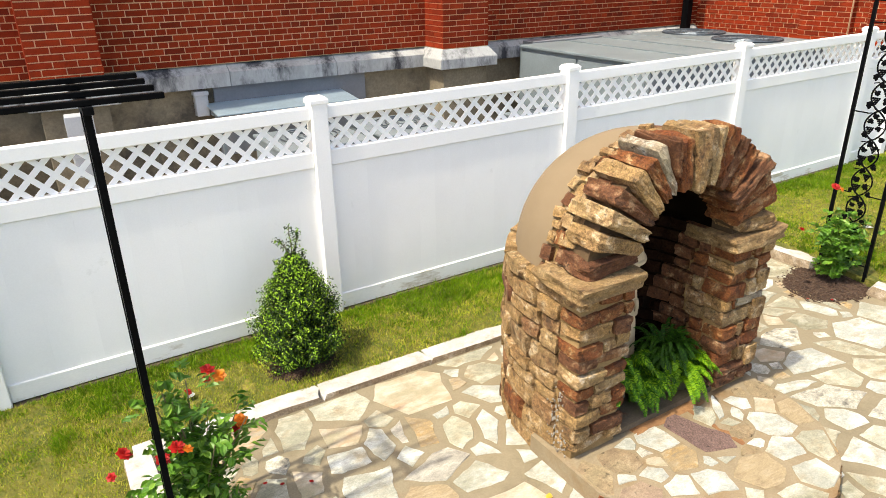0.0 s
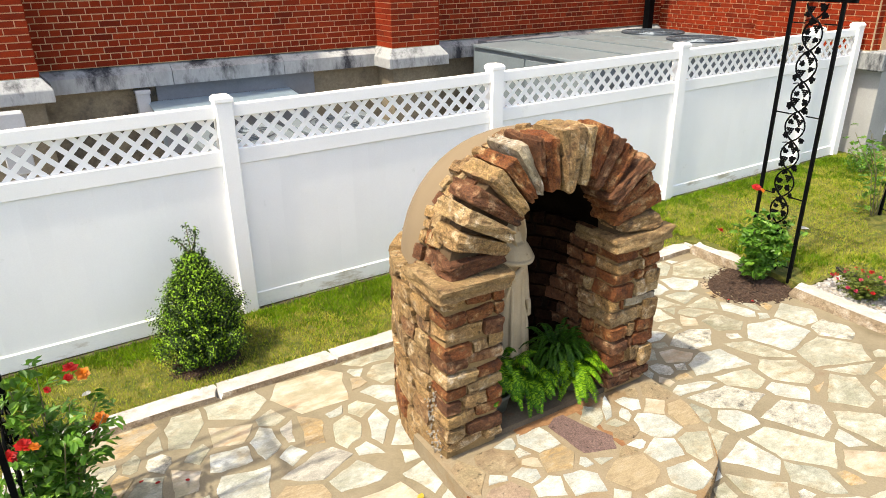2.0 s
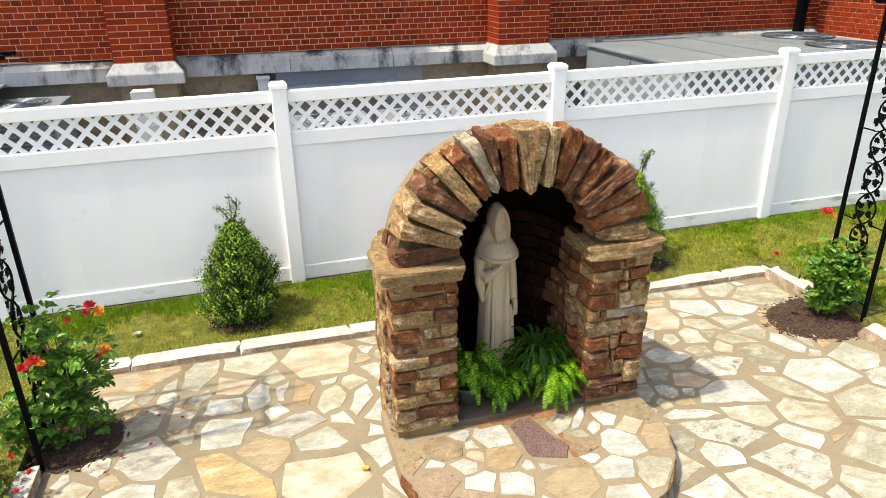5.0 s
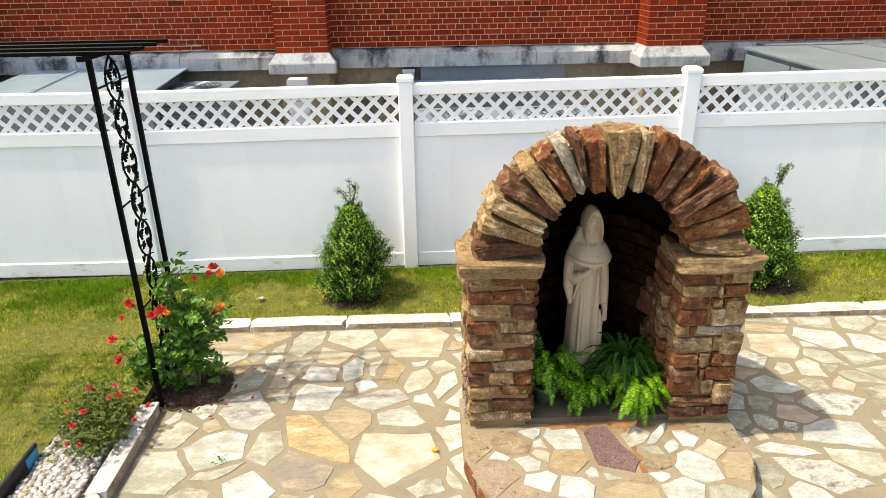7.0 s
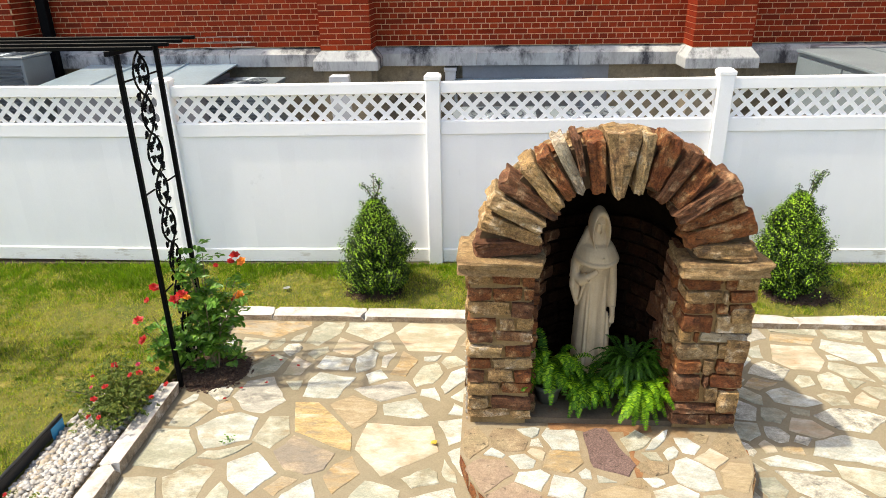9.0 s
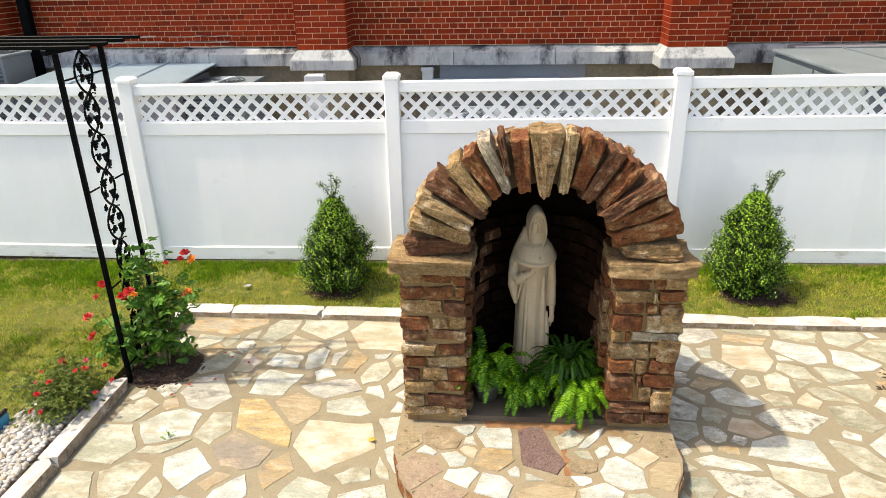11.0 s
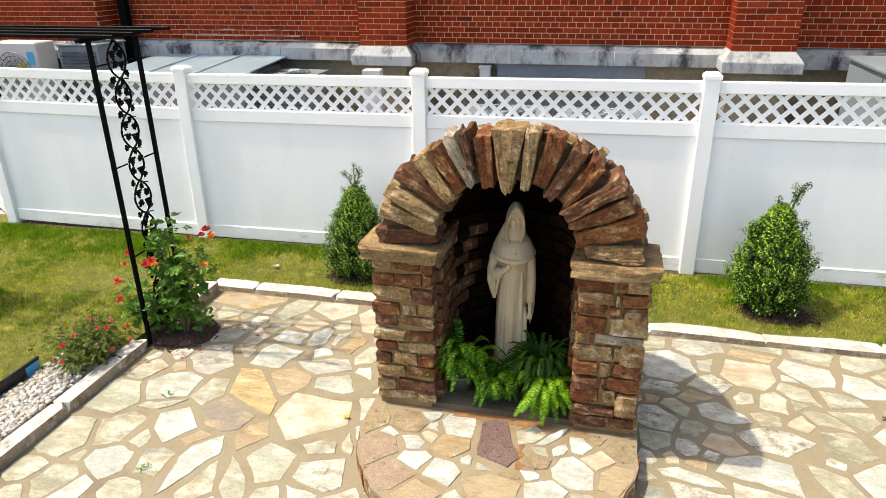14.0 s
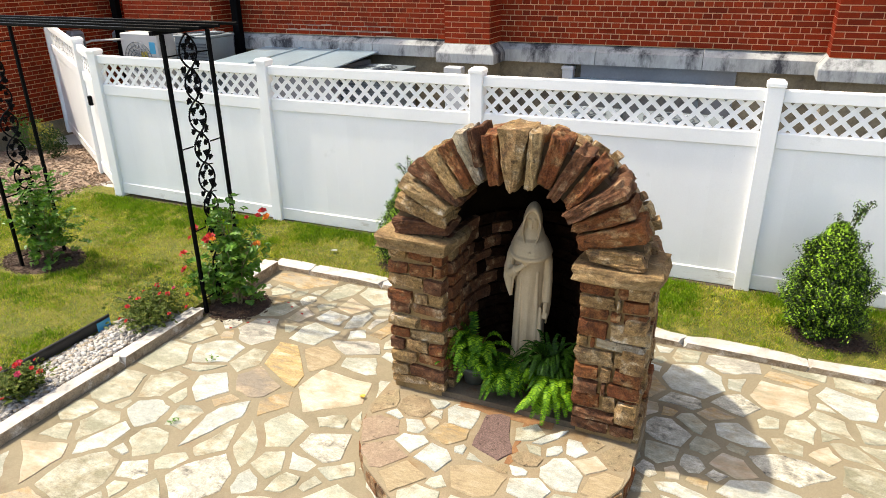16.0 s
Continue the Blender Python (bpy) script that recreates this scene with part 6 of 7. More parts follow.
# ---- potted ferns ----
def frond(V, F, root, az, length, rise, droop, g, width=1.0):
    """One arching frond with paired narrow leaflets."""
    n = 34
    out = np.array([math.cos(az), math.sin(az), 0])
    side = np.array([-math.sin(az), math.cos(az), 0])
    pts = []
    for i in range(n + 1):
        f = i / n
        pts.append(root + out * length * (f ** 0.9) * (0.45 + 0.55 * math.sin(min(1, f) * 1.5)) + np.array([0, 0, rise * math.sin(f * 2.1) - droop * f ** 2.4]))
    for i in range(n):
        a, b = pts[i], pts[i + 1]
        k = len(V)
        V += [a - side * 0.0016, a + side * 0.0016, b + side * 0.0012, b - side * 0.0012]
        F.append((k, k + 1, k + 2, k + 3))
        f = i / n
        if i < 2:
            continue
        ll = 0.05 * width * (math.sin(min(1.0, (f + 0.05) * 1.5) * math.pi / 2)) * (1 - f) ** 0.55 + 0.005
        d = (b - a) / (np.linalg.norm(b - a) + 1e-9)
        for s in (-1, 1):
            dirn = side * s * 0.95 + d * 0.25 + np.array([0, 0, -0.18 + g.uniform(-0.15, 0.15)])
            m = (a + b) / 2
            w = d * 0.0048
            k = len(V)
            V += [m - w * 0.6, m + dirn * ll * 0.5 - w, m + dirn * ll, m + dirn * ll * 0.5 + w, m + w * 0.6]
            F.append((k, k + 1, k + 2, k + 3, k + 4))
    return V, F


def fern(at, count, spread, seed, label, lift=0.16, mat=None, droop=0.13, width=1.0):
    g = np.random.default_rng(seed)
    ob = thing("potted_fern", label, "fern", at, group="potted ferns in the grotto")
    bm = bmesh.new()
    prof = ((0.0, 0.062), (0.1, 0.082), (0.105, 0.09), (0.125, 0.09), (0.125, 0.078), (0.11, 0.076))
    rings = [[bm.verts.new((r * math.cos(k * math.tau / 24), r * math.sin(k * math.tau / 24), z)) for k in range(24)] for z, r in prof]
    for u, w in zip(rings, rings[1:]):
        for k in range(24):
            bm.faces.new((u[k], u[(k + 1) % 24], w[(k + 1) % 24], w[k]))
    bm.faces.new(rings[0][::-1])
    bm.faces.new(rings[-1])
    part("pot", bm, POT, ob, "grey-green plastic pot", True)
    for k in range(count):
        az = -math.pi / 2 + g.normal() * 1.25 if g.random() < 0.8 else g.random() * math.tau
        ln = spread * g.uniform(0.55, 1.1)
        V, F = frond([], [], np.array([g.normal() * 0.02, g.normal() * 0.02, 0.115]), az, ln, lift * g.uniform(0.4, 1.8), g.uniform(0.02, droop), g, width)
        me = soup("frond", V, F, mat or FERN_LEAF)
        part("frond", me, parent=ob)
    return ob


fern((2.73, 2.5, BASE + 0.015), 60, 0.26, 51, "green potted fern beside the statue's feet", 0.2, FERN_LEAF, 0.17, 1.0)
fern((3.28, 2.44, BASE + 0.015), 54, 0.27, 52, "large bright green potted fern spilling over the grotto step", 0.1, FERN_BRIGHT, 0.18, 1.05)
fern((3.24, 2.54, BASE + 0.015), 260, 0.23, 53, "dense dark green potted fern in front of the statue", 0.15, FERN_DARK, 0.07, 0.36)
fern((2.96, 2.47, BASE + 0.015), 64, 0.2, 54, "small green potted fern between the others", 0.07, FERN_LEAF, 0.15, 0.8)


# ---- grass ----
def blades(name, parts_, mat, label):
    V = np.concatenate(parts_)
    me = bpy.data.meshes.new(name)
    me.vertices.add(len(V))
    me.vertices.foreach_set("co", V.ravel().astype(np.float32))
    me.loops.add(len(V))
    me.loops.foreach_set("vertex_index", np.arange(len(V)).astype(np.int32))
    me.polygons.add(len(V) // 3)
    me.polygons.foreach_set("loop_start", (np.arange(len(V) // 3) * 3).astype(np.int32))
    me.update(calc_edges=True)
    me.materials.append(mat)
    return tagged(new(name, me), label, "grass", kind="stuff")


# thin, straw-coloured spots: place and size
BARE = ((-0.75, 2.35, 0.22), (-1.05, 2.0, 0.2), (0.9, 4.15, 0.25), (-0.1, 3.6, 0.3), (1.9, 4.2, 0.18), (-1.1, 3.7, 0.3), (4.2, 4.3, 0.2), (7.4, 3.3, 0.3), (7.7, 3.55, 0.35), (7.3, 2.9, 0.2), (8.3, 2.9, 0.4), (4.35, 4.05, 0.2), (5.35, 4.1, 0.22), (0.6, 4.0, 0.25))


def grass(boxes, per_m2, holes=()):
    lush, dry = [], []
    for x0, x1, y0, y1, k in boxes:
        n = int((x1 - x0) * (y1 - y0) * per_m2 * k)
        xy = np.stack([nrng.uniform(x0, x1, n), nrng.uniform(y0, y1, n)], 1)
        for hx, hy, rx, ry in holes:
            xy = xy[((xy[:, 0] - hx) / rx) ** 2 + ((xy[:, 1] - hy) / ry) ** 2 > 1]
        patch = np.array([noise.noise(Vector((x * 1.3, y * 1.3, 3.0))) + 0.6 * noise.noise(Vector((x * 3.7, y * 3.7, 9.0))) + 0.55 * noise.noise(Vector((x * 10, y * 10, 4.0))) for x, y in xy])
        for bx, by, br in BARE:
            patch = patch - 1.2 * np.exp(-((xy[:, 0] - bx) ** 2 + (xy[:, 1] - by) ** 2) / br ** 2)
        # taller and greener along the fence; the darker green also paints its shadow strip
        patch = patch + np.clip((xy[:, 1] - 4.3) * 1.1, -0.25, 0.5)
        keep = nrng.random(len(xy)) < np.clip(0.85 + patch * 0.8, 0.4, 1)
        xy, patch = xy[keep], patch[keep]
        n = len(xy)
        z = np.array([lawn_z(x, y) for x, y in xy])
        h = nrng.uniform(0.016, 0.04, n) * np.clip(1 + patch * 0.6, 0.6, 1.35)
        a = nrng.random(n) * math.tau
        w = nrng.uniform(0.0025, 0.0055, n)
        base = np.stack([xy[:, 0], xy[:, 1], z - 0.006], 1)
        side = np.stack([np.cos(a) * w, np.sin(a) * w, np.zeros(n)], 1)
        lean = nrng.normal(size=(n, 2)) * 0.6
        tip = base + np.stack([lean[:, 0] * h, lean[:, 1] * h, h + 0.006], 1)
        T = np.stack([base - side, base + side, tip], 1)
        green = nrng.random(n) < np.clip(0.58 + patch * 1.35, 0.06, 0.98)
        lush.append(T[green].reshape(-1, 3))
        dry.append(T[~green].reshape(-1, 3))
    blades("grass", lush, GRASS, "short green lawn grass, thickest along the fence")
    blades("dry_grass", dry, GRASS_DRY, "patches of straw-yellow lawn grass")


HOLES = ((0.36, 2.97, 0.34, 0.28), (5.98, 2.9, 0.42, 0.28), (-2.1, 2.95, 0.47, 0.36), (1.36, 4.23, 0.25, 0.18), (4.97, 4.25, 0.3, 0.2), (-5.2, 5.05, 1.7, 1.7), (8.3, 2.95, 0.35, 0.25))
grass(((-0.3, 6.2, 3.9, 4.73, 1.25), (-3.4, 0.04, 2.6, 4.73, 1.0), (-3.4, -0.39, 0.3, 2.6, 0.9), (-7.0, -3.4, 1.2, 4.74, 0.5), (6.2, 10.3, 2.6, 4.73, 0.9), (6.64, 10.0, 0.6, 2.6, 0.6)), 12500, HOLES)


# ---- small litter ----
def petal_scrap(at, size, mat, label, name, seed):
    g = random.Random(seed)
    bm = bmesh.new()
    ring = [bm.verts.new((size * g.uniform(0.7, 1.1) * math.cos(k * math.tau / 7), size * g.uniform(0.5, 0.9) * math.sin(k * math.tau / 7), 0.004 + 0.3 * size * g.random())) for k in range(7)]
    c = bm.verts.new((0, 0, 0.002))
    for k in range(7):
        bm.faces.new((c, ring[k], ring[(k + 1) % 7]))
    bmesh.ops.solidify(bm, geom=bm.faces[:], thickness=0.001)
    thing(name, label, "petal" if "petal" in name else "scrap", at, data=mesh_of(name, bm, mat), group="fallen petals" if "petal" in name else "", turn=g.uniform(0, 360))


for k, (x, y) in enumerate(((0.72, 3.18), (0.8, 3.12), (0.62, 2.75), (0.78, 2.82), (0.55, 2.62), (0.95, 3.05), (5.6, 2.72), (5.45, 2.85))):
    petal_scrap((x, y, 0.014), 0.016, RED_PETAL, "fallen red rose petal on the flagstones", "petal", 60 + k)
petal_scrap((0.55, 4.2, 0.075), 0.04, WHITE_PAINT, "crumpled white paper scrap on the grass", "paper_scrap", 80)
petal_scrap((7.3, 3.35, 0.12), 0.05, WHITE_PAINT, "crumpled pale paper scrap on the grass", "paper_scrap", 81)
petal_scrap((2.02, 2.22, 0.015), 0.026, YELLOW_PAINT, "dry yellow leaf on the flagstones", "dry_leaf_scrap", 82)
for k, (x, y) in enumerate(((0.72, 2.2), (1.02, 1.5))):
    g = np.random.default_rng(90 + k)
    weed = thing("weed", "tiny green weed growing in a paving joint", "plant", (x, y, 0.0), group="weeds in the joints")
    P_ = g.normal(size=(26, 3)) * np.array([0.022, 0.022, 0.008]) + np.array([0, 0, 0.018])
    tagged(part("foliage", leaf_mesh("foliage", P_, g.normal(size=(26, 3)) * 0.5 + np.array([0, 0, 1.0]), g.uniform(0.008, 0.014, 26), ROSE_LEAF, 0.4), parent=weed), kind="stuff")

# ---- flagstones ----
def clip_poly(poly, px, py, nx, ny):
    """Keep the part of a convex polygon on the side of the point (px, py) that the normal points away from."""
    out = []
    for i in range(len(poly)):
        a, b = poly[i], poly[(i + 1) % len(poly)]
        da, db = (a[0] - px) * nx + (a[1] - py) * ny, (b[0] - px) * nx + (b[1] - py) * ny
        if da <= 0:
            out.append(a)
        if da * db < 0:
            f = da / (da - db)
            out.append((a[0] + (b[0] - a[0]) * f, a[1] + (b[1] - a[1]) * f))
    return out


def area_of(poly):
    return abs(sum(poly[i][0] * poly[(i + 1) % len(poly)][1] - poly[(i + 1) % len(poly)][0] * poly[i][1] for i in range(len(poly)))) / 2


def compact(poly):
    ring = sum(math.dist(poly[i], poly[(i + 1) % len(poly)]) for i in range(len(poly)))
    return area_of(poly) / ring ** 2


# paving stones as they lie: kind, middle, length, width and turn
FLAGS_KERB_WEST = (
    ("C", 0.5, 3.39, 0.23, 0.26, 15), ("Y", 0.58, 3.63, 0.64, 0.35, 26), ("C", 0.69, 3.39, 0.17, 0.11, 82), ("C", 0.72, 3.08, 0.36, 0.2, 61),
    ("C", 0.85, 3.48, 0.19, 0.11, 67), ("P", 0.94, 3.11, 0.34, 0.19, 80), ("C", 1.03, 3.57, 0.4, 0.22, 58), ("C", 1.04, 3.24, 0.25, 0.12, 44),
    ("W", 1.23, 3.13, 0.26, 0.28, 59), ("P", 1.29, 3.35, 0.28, 0.32, 9), ("C", 1.4, 3.65, 0.38, 0.44, 7), ("W", 1.45, 3.16, 0.32, 0.25, 83),
    ("G", 1.6, 3.17, 0.25, 0.17, 80), ("Y", 1.7, 3.13, 0.32, 0.23, 81), ("K", 1.89, 3.53, 0.53, 0.54, 144), ("C", 2.44, 3.47, 0.33, 0.22, 177),
    ("C", 2.49, 3.71, 0.6, 0.17, 8),
)
FLAGS_WEST_EDGE = (
    ("C", 0.31, 1.35, 0.21, 0.24, 67), ("C", 0.34, 2.09, 0.44, 0.49, 76), ("C", 0.35, 1.69, 0.38, 0.38, 77), ("C", 0.38, 2.47, 0.32, 0.2, 68),
    ("C", 0.41, 1.14, 0.19, 0.2, 67), ("C", 0.56, 1.29, 0.31, 0.28, 65), ("C", 0.64, 1.79, 0.39, 0.42, 79), ("W", 0.68, 2.29, 0.41, 0.35, 41),
    ("W", 0.71, 1.21, 0.34, 0.22, 93), ("C", 0.73, 2.1, 0.39, 0.12, 25), ("W", 0.76, 1.55, 0.28, 0.32, 35), ("G", 0.78, 2.71, 0.36, 0.4, 33),
    ("C", 0.8, 1.76, 0.18, 0.17, 91),
)
FLAGS_WEST = (
    ("W", 0.96, 1.93, 0.3, 0.35, 62), ("C", 0.98, 2.31, 0.31, 0.24, 82), ("C", 1, 1.3, 0.23, 0.27, 39), ("C", 1.03, 1.57, 0.22, 0.26, 68),
    ("Y", 1.16, 1.84, 0.18, 0.12, 45), ("W", 1.22, 2.83, 0.39, 0.36, 40), ("S", 1.23, 2.1, 0.36, 0.38, 23), ("W", 1.27, 1.62, 0.55, 0.23, 76),
    ("C", 1.28, 1.22, 0.23, 0.12, 46), ("O", 1.29, 2.37, 0.65, 0.37, 135), ("C", 1.41, 1.47, 0.39, 0.21, 85), ("T", 1.45, 2.54, 0.32, 0.37, 178),
)
FLAGS_BY_GROTTO_WEST = (
    ("Y", 1.51, 1.94, 0.31, 0.18, 71), ("C", 1.57, 1.54, 0.51, 0.16, 124), ("G", 1.64, 2.77, 0.49, 0.23, 3), ("C", 1.73, 1.74, 0.29, 0.33, 23),
    ("K", 1.77, 2.21, 0.55, 0.63, 35), ("W", 1.79, 2.56, 0.25, 0.28, 31), ("C", 1.84, 1.43, 0.23, 0.21, 54), ("C", 1.92, 2.99, 0.37, 0.16, 66),
    ("C", 1.98, 1.91, 0.18, 0.2, 52), ("W", 1.99, 1.51, 0.21, 0.15, 156), ("M", 2.07, 1.72, 0.35, 0.3, 28), ("L", 2.11, 2.89, 0.88, 0.13, 74),
    ("C", 2.12, 1.98, 0.22, 0.08, 103), ("W", 2.15, 2.37, 0.27, 0.2, 90), ("W", 2.16, 2.59, 0.16, 0.11, 82), ("C", 2.24, 1.52, 0.23, 0.13, 40),
)
FLAGS_BY_GROTTO_EAST = (
    ("C", 3.7, 1.27, 0.42, 0.25, 104), ("W", 3.86, 1.46, 0.32, 0.31, 118), ("M", 3.91, 2.27, 0.17, 0.12, 132), ("M", 3.97, 2.69, 0.3, 0.26, 154),
    ("C", 4.01, 1.17, 0.34, 0.23, 104), ("W", 4.08, 1.73, 0.24, 0.23, 118), ("C", 4.12, 2.82, 0.19, 0.17, 151), ("W", 4.14, 2.14, 0.4, 0.14, 168),
    ("M", 4.15, 2.41, 0.15, 0.16, 171), ("C", 4.17, 1.39, 0.6, 0.35, 124), ("C", 4.21, 2.6, 0.16, 0.17, 7), ("M", 4.24, 1.94, 0.51, 0.24, 150),
    ("W", 4.42, 2.8, 0.36, 0.18, 154), ("M", 4.44, 1.56, 0.44, 0.38, 128),
)
FLAGS_EAST = (
    ("W", 4.53, 2.25, 0.44, 0.35, 172), ("C", 4.53, 2.06, 0.34, 0.24, 135), ("C", 4.68, 2.79, 0.17, 0.19, 29), ("W", 4.68, 1.76, 0.3, 0.2, 138),
    ("M", 4.69, 2.6, 0.51, 0.29, 5), ("C", 4.89, 1.92, 0.36, 0.36, 123), ("Y", 4.9, 1.68, 0.23, 0.07, 8),
)
FLAGS_EAST_EDGE = (
    ("C", 4.99, 2.2, 0.56, 0.2, 117), ("C", 4.99, 1.54, 0.37, 0.43, 147), ("C", 5.06, 2.88, 0.3, 0.16, 162), ("C", 5.07, 2.63, 0.27, 0.31, 15),
    ("C", 5.23, 2.95, 0.29, 0.33, 108), ("C", 5.29, 1.7, 0.48, 0.15, 161), ("W", 5.33, 2.28, 0.44, 0.51, 104), ("W", 5.38, 2.71, 0.31, 0.15, 101),
    ("C", 5.4, 1.88, 0.55, 0.44, 173), ("C", 5.55, 2.73, 0.4, 0.08, 92),
)
FLAGS_KERB_EAST = (
    ("C", 4, 3.65, 0.19, 0.22, 179), ("M", 4, 3.04, 0.29, 0.19, 11), ("W", 4.07, 3.33, 0.41, 0.42, 174), ("G", 4.33, 3.64, 0.38, 0.28, 15),
    ("M", 4.36, 3.13, 0.29, 0.24, 16), ("W", 4.37, 3.4, 0.16, 0.19, 164), ("C", 4.57, 3.02, 0.16, 0.13, 10), ("P", 4.65, 3.34, 0.38, 0.37, 165),
    ("Y", 4.71, 3.59, 0.33, 0.17, 2), ("C", 4.77, 3, 0.21, 0.24, 163), ("C", 4.78, 3.74, 0.37, 0.22, 172), ("C", 4.89, 3.01, 0.12, 0.14, 132),
    ("C", 4.94, 3.14, 0.33, 0.22, 138), ("W", 5.07, 3.42, 0.42, 0.31, 143), ("C", 5.12, 3.71, 0.31, 0.31, 155), ("C", 5.19, 3.09, 0.33, 0.24, 135),
    ("Y", 5.54, 3.16, 0.13, 0.14, 112), ("C", 5.76, 3.43, 0.54, 0.4, 166),
)
FLAGS = FLAGS_KERB_WEST + FLAGS_WEST_EDGE + FLAGS_WEST + FLAGS_BY_GROTTO_WEST + FLAGS_BY_GROTTO_EAST + FLAGS_EAST + FLAGS_EAST_EDGE + FLAGS_KERB_EAST
FLAG_KINDS = {"C": FLAG, "W": FLAG_WHITE, "Y": FLAG_YELLOW, "O": FLAG_OCHRE, "P": FLAG_PINK, "K": FLAG_PINK, "G": FLAG_GREY, "S": FLAG_SLATE, "T": FLAG_TAN, "M": FLAG_MOTTLED, "L": FLAG_WHITE,
              "B": FLAG_BROWN, "U": FLAG_DUSK, "V": FLAG_PURPLE}


def reach(st, dx, dy):
    """How far a stone reaches towards (dx, dy), and the normal of its edge there."""
    c, s_ = math.cos(radians(st[5])), math.sin(radians(st[5]))
    u, v, a, b = dx * c + dy * s_, dy * c - dx * s_, st[3] / 2, st[4] / 2
    nu, nv = u / a ** 2, v / b ** 2
    n = Vector((nu * c - nv * s_, nu * s_ + nv * c)).normalized()
    return 1 / math.sqrt((u / a) ** 2 + (v / b) ** 2), n


def filled(stones, x0, x1, y0, y1, sizes, g, free=lambda x, y: True):
    """Add stones where there is still room between the given ones."""
    stones = list(stones)
    for size in sizes:
        q = np.array([st[1:] for st in stones])
        for _ in range(5000):
            x, y = g.uniform(x0, x1), g.uniform(y0, y1)
            w = size * g.uniform(0.65, 1.0)
            if not free(x, y):
                continue
            c, s_ = np.cos(np.radians(q[:, 4])), np.sin(np.radians(q[:, 4]))
            dx, dy = x - q[:, 0], y - q[:, 1]
            far = np.hypot(dx, dy) + 1e-6
            span = far / np.sqrt(((dx * c + dy * s_) / (q[:, 2] / 2)) ** 2 + ((dy * c - dx * s_) / (q[:, 3] / 2)) ** 2)
            if (far > span + w * 0.44).all():
                st = (g.choice("CCCCWWYPM"), x, y, size, w, g.uniform(0, 180))
                stones.append(st)
                q = np.vstack([q, st[1:]])
    return stones


def pointed(poly):
    """Join the ends of short edges, so that few straight edges and sharp corners stay."""
    poly = [Vector(p) for p in poly]
    least = 0.36 * math.sqrt(area_of(poly))
    while len(poly) > 4:
        k = min(range(len(poly)), key=lambda i: (poly[i] - poly[i - 1]).length)
        if (poly[k] - poly[k - 1]).length > least:
            break
        poly[k] = (poly[k] + poly[k - 1]) / 2
        del poly[k - 1]
    return [(p.x, p.y) for p in poly]


def fitted(stones, gap, g, grow=1.1):
    """The angular outline of every stone, cut back where it meets its neighbours."""
    out = []
    for st in stones:
        c, s_ = math.cos(radians(st[5])), math.sin(radians(st[5]))
        a, b = st[3] / 2 * grow, st[4] / 2 * grow
        cut = [g.choice((0.45, 0.8, 1.0, 1.0, 1.0)) * g.uniform(0.94, 0.999) for _ in range(8)]
        slant, lop = g.uniform(-0.3, 0.3), g.uniform(-0.3, 0.3)
        ring = []
        for k, (su, sv) in enumerate(((1, -1), (1, 1), (-1, 1), (-1, -1))):
            one, two = (su * a, sv * b * cut[2 * k] * (1 + slant * su)), (su * a * cut[2 * k + 1] * (1 + lop * sv), sv * b * (1 + slant * su))
            ring += [one, two] if k % 2 else [two, one]
        poly = [(st[1] + u * c - v * s_, st[2] + u * s_ + v * c) for u, v in ring]
        for q in stones:
            dx, dy = q[1] - st[1], q[2] - st[2]
            d = math.hypot(dx, dy)
            if q is st or d > 1.3:
                continue
            ra, na = reach(st, dx, dy)
            rb, nb = reach(q, -dx, -dy)
            n = (na - nb).normalized()
            f = ra / (ra + rb)
            k = gap * g.uniform(0.35, 1.45)
            poly = clip_poly(poly, st[1] + dx * f - n.x * k, st[2] + dy * f - n.y * k, n.x, n.y)
            if len(poly) < 3:
                break
        if len(poly) > 2 and area_of(poly) > 0.002:
            out.append((st[0], pointed(poly)))
    return out


def crazy(poly, low, high, g):
    """Split a convex plot again and again into angular paving stones."""
    a = area_of(poly)
    if a < low or (a < high and g.random() < 0.35 + 0.65 * (1 - (a - low) / (high - low)) ** 2):
        return [poly]
    c = Vector((sum(p[0] for p in poly) / len(poly), sum(p[1] for p in poly) / len(poly)))
    p0, p1 = max(((Vector(u), Vector(v)) for u in poly for v in poly), key=lambda q: (q[0] - q[1]).length)
    best, found = -1.0, None
    for _ in range(7):
        axis = math.atan2(p1.y - p0.y, p1.x - p0.x) + g.uniform(-0.75, 0.75)
        q = c + (p1 - p0) * g.uniform(-0.16, 0.16)
        nx, ny = math.cos(axis), math.sin(axis)
        pair = clip_poly(poly, q.x, q.y, nx, ny), clip_poly(poly, q.x, q.y, -nx, -ny)
        score = min(compact(k) if len(k) > 2 else 0 for k in pair) + g.uniform(0, 0.012)
        if score > best:
            best, found = score, pair
    one, two = found
    if len(one) < 3 or len(two) < 3:
        return [poly]
    return crazy(one, low, high, g) + crazy(two, low, high, g)


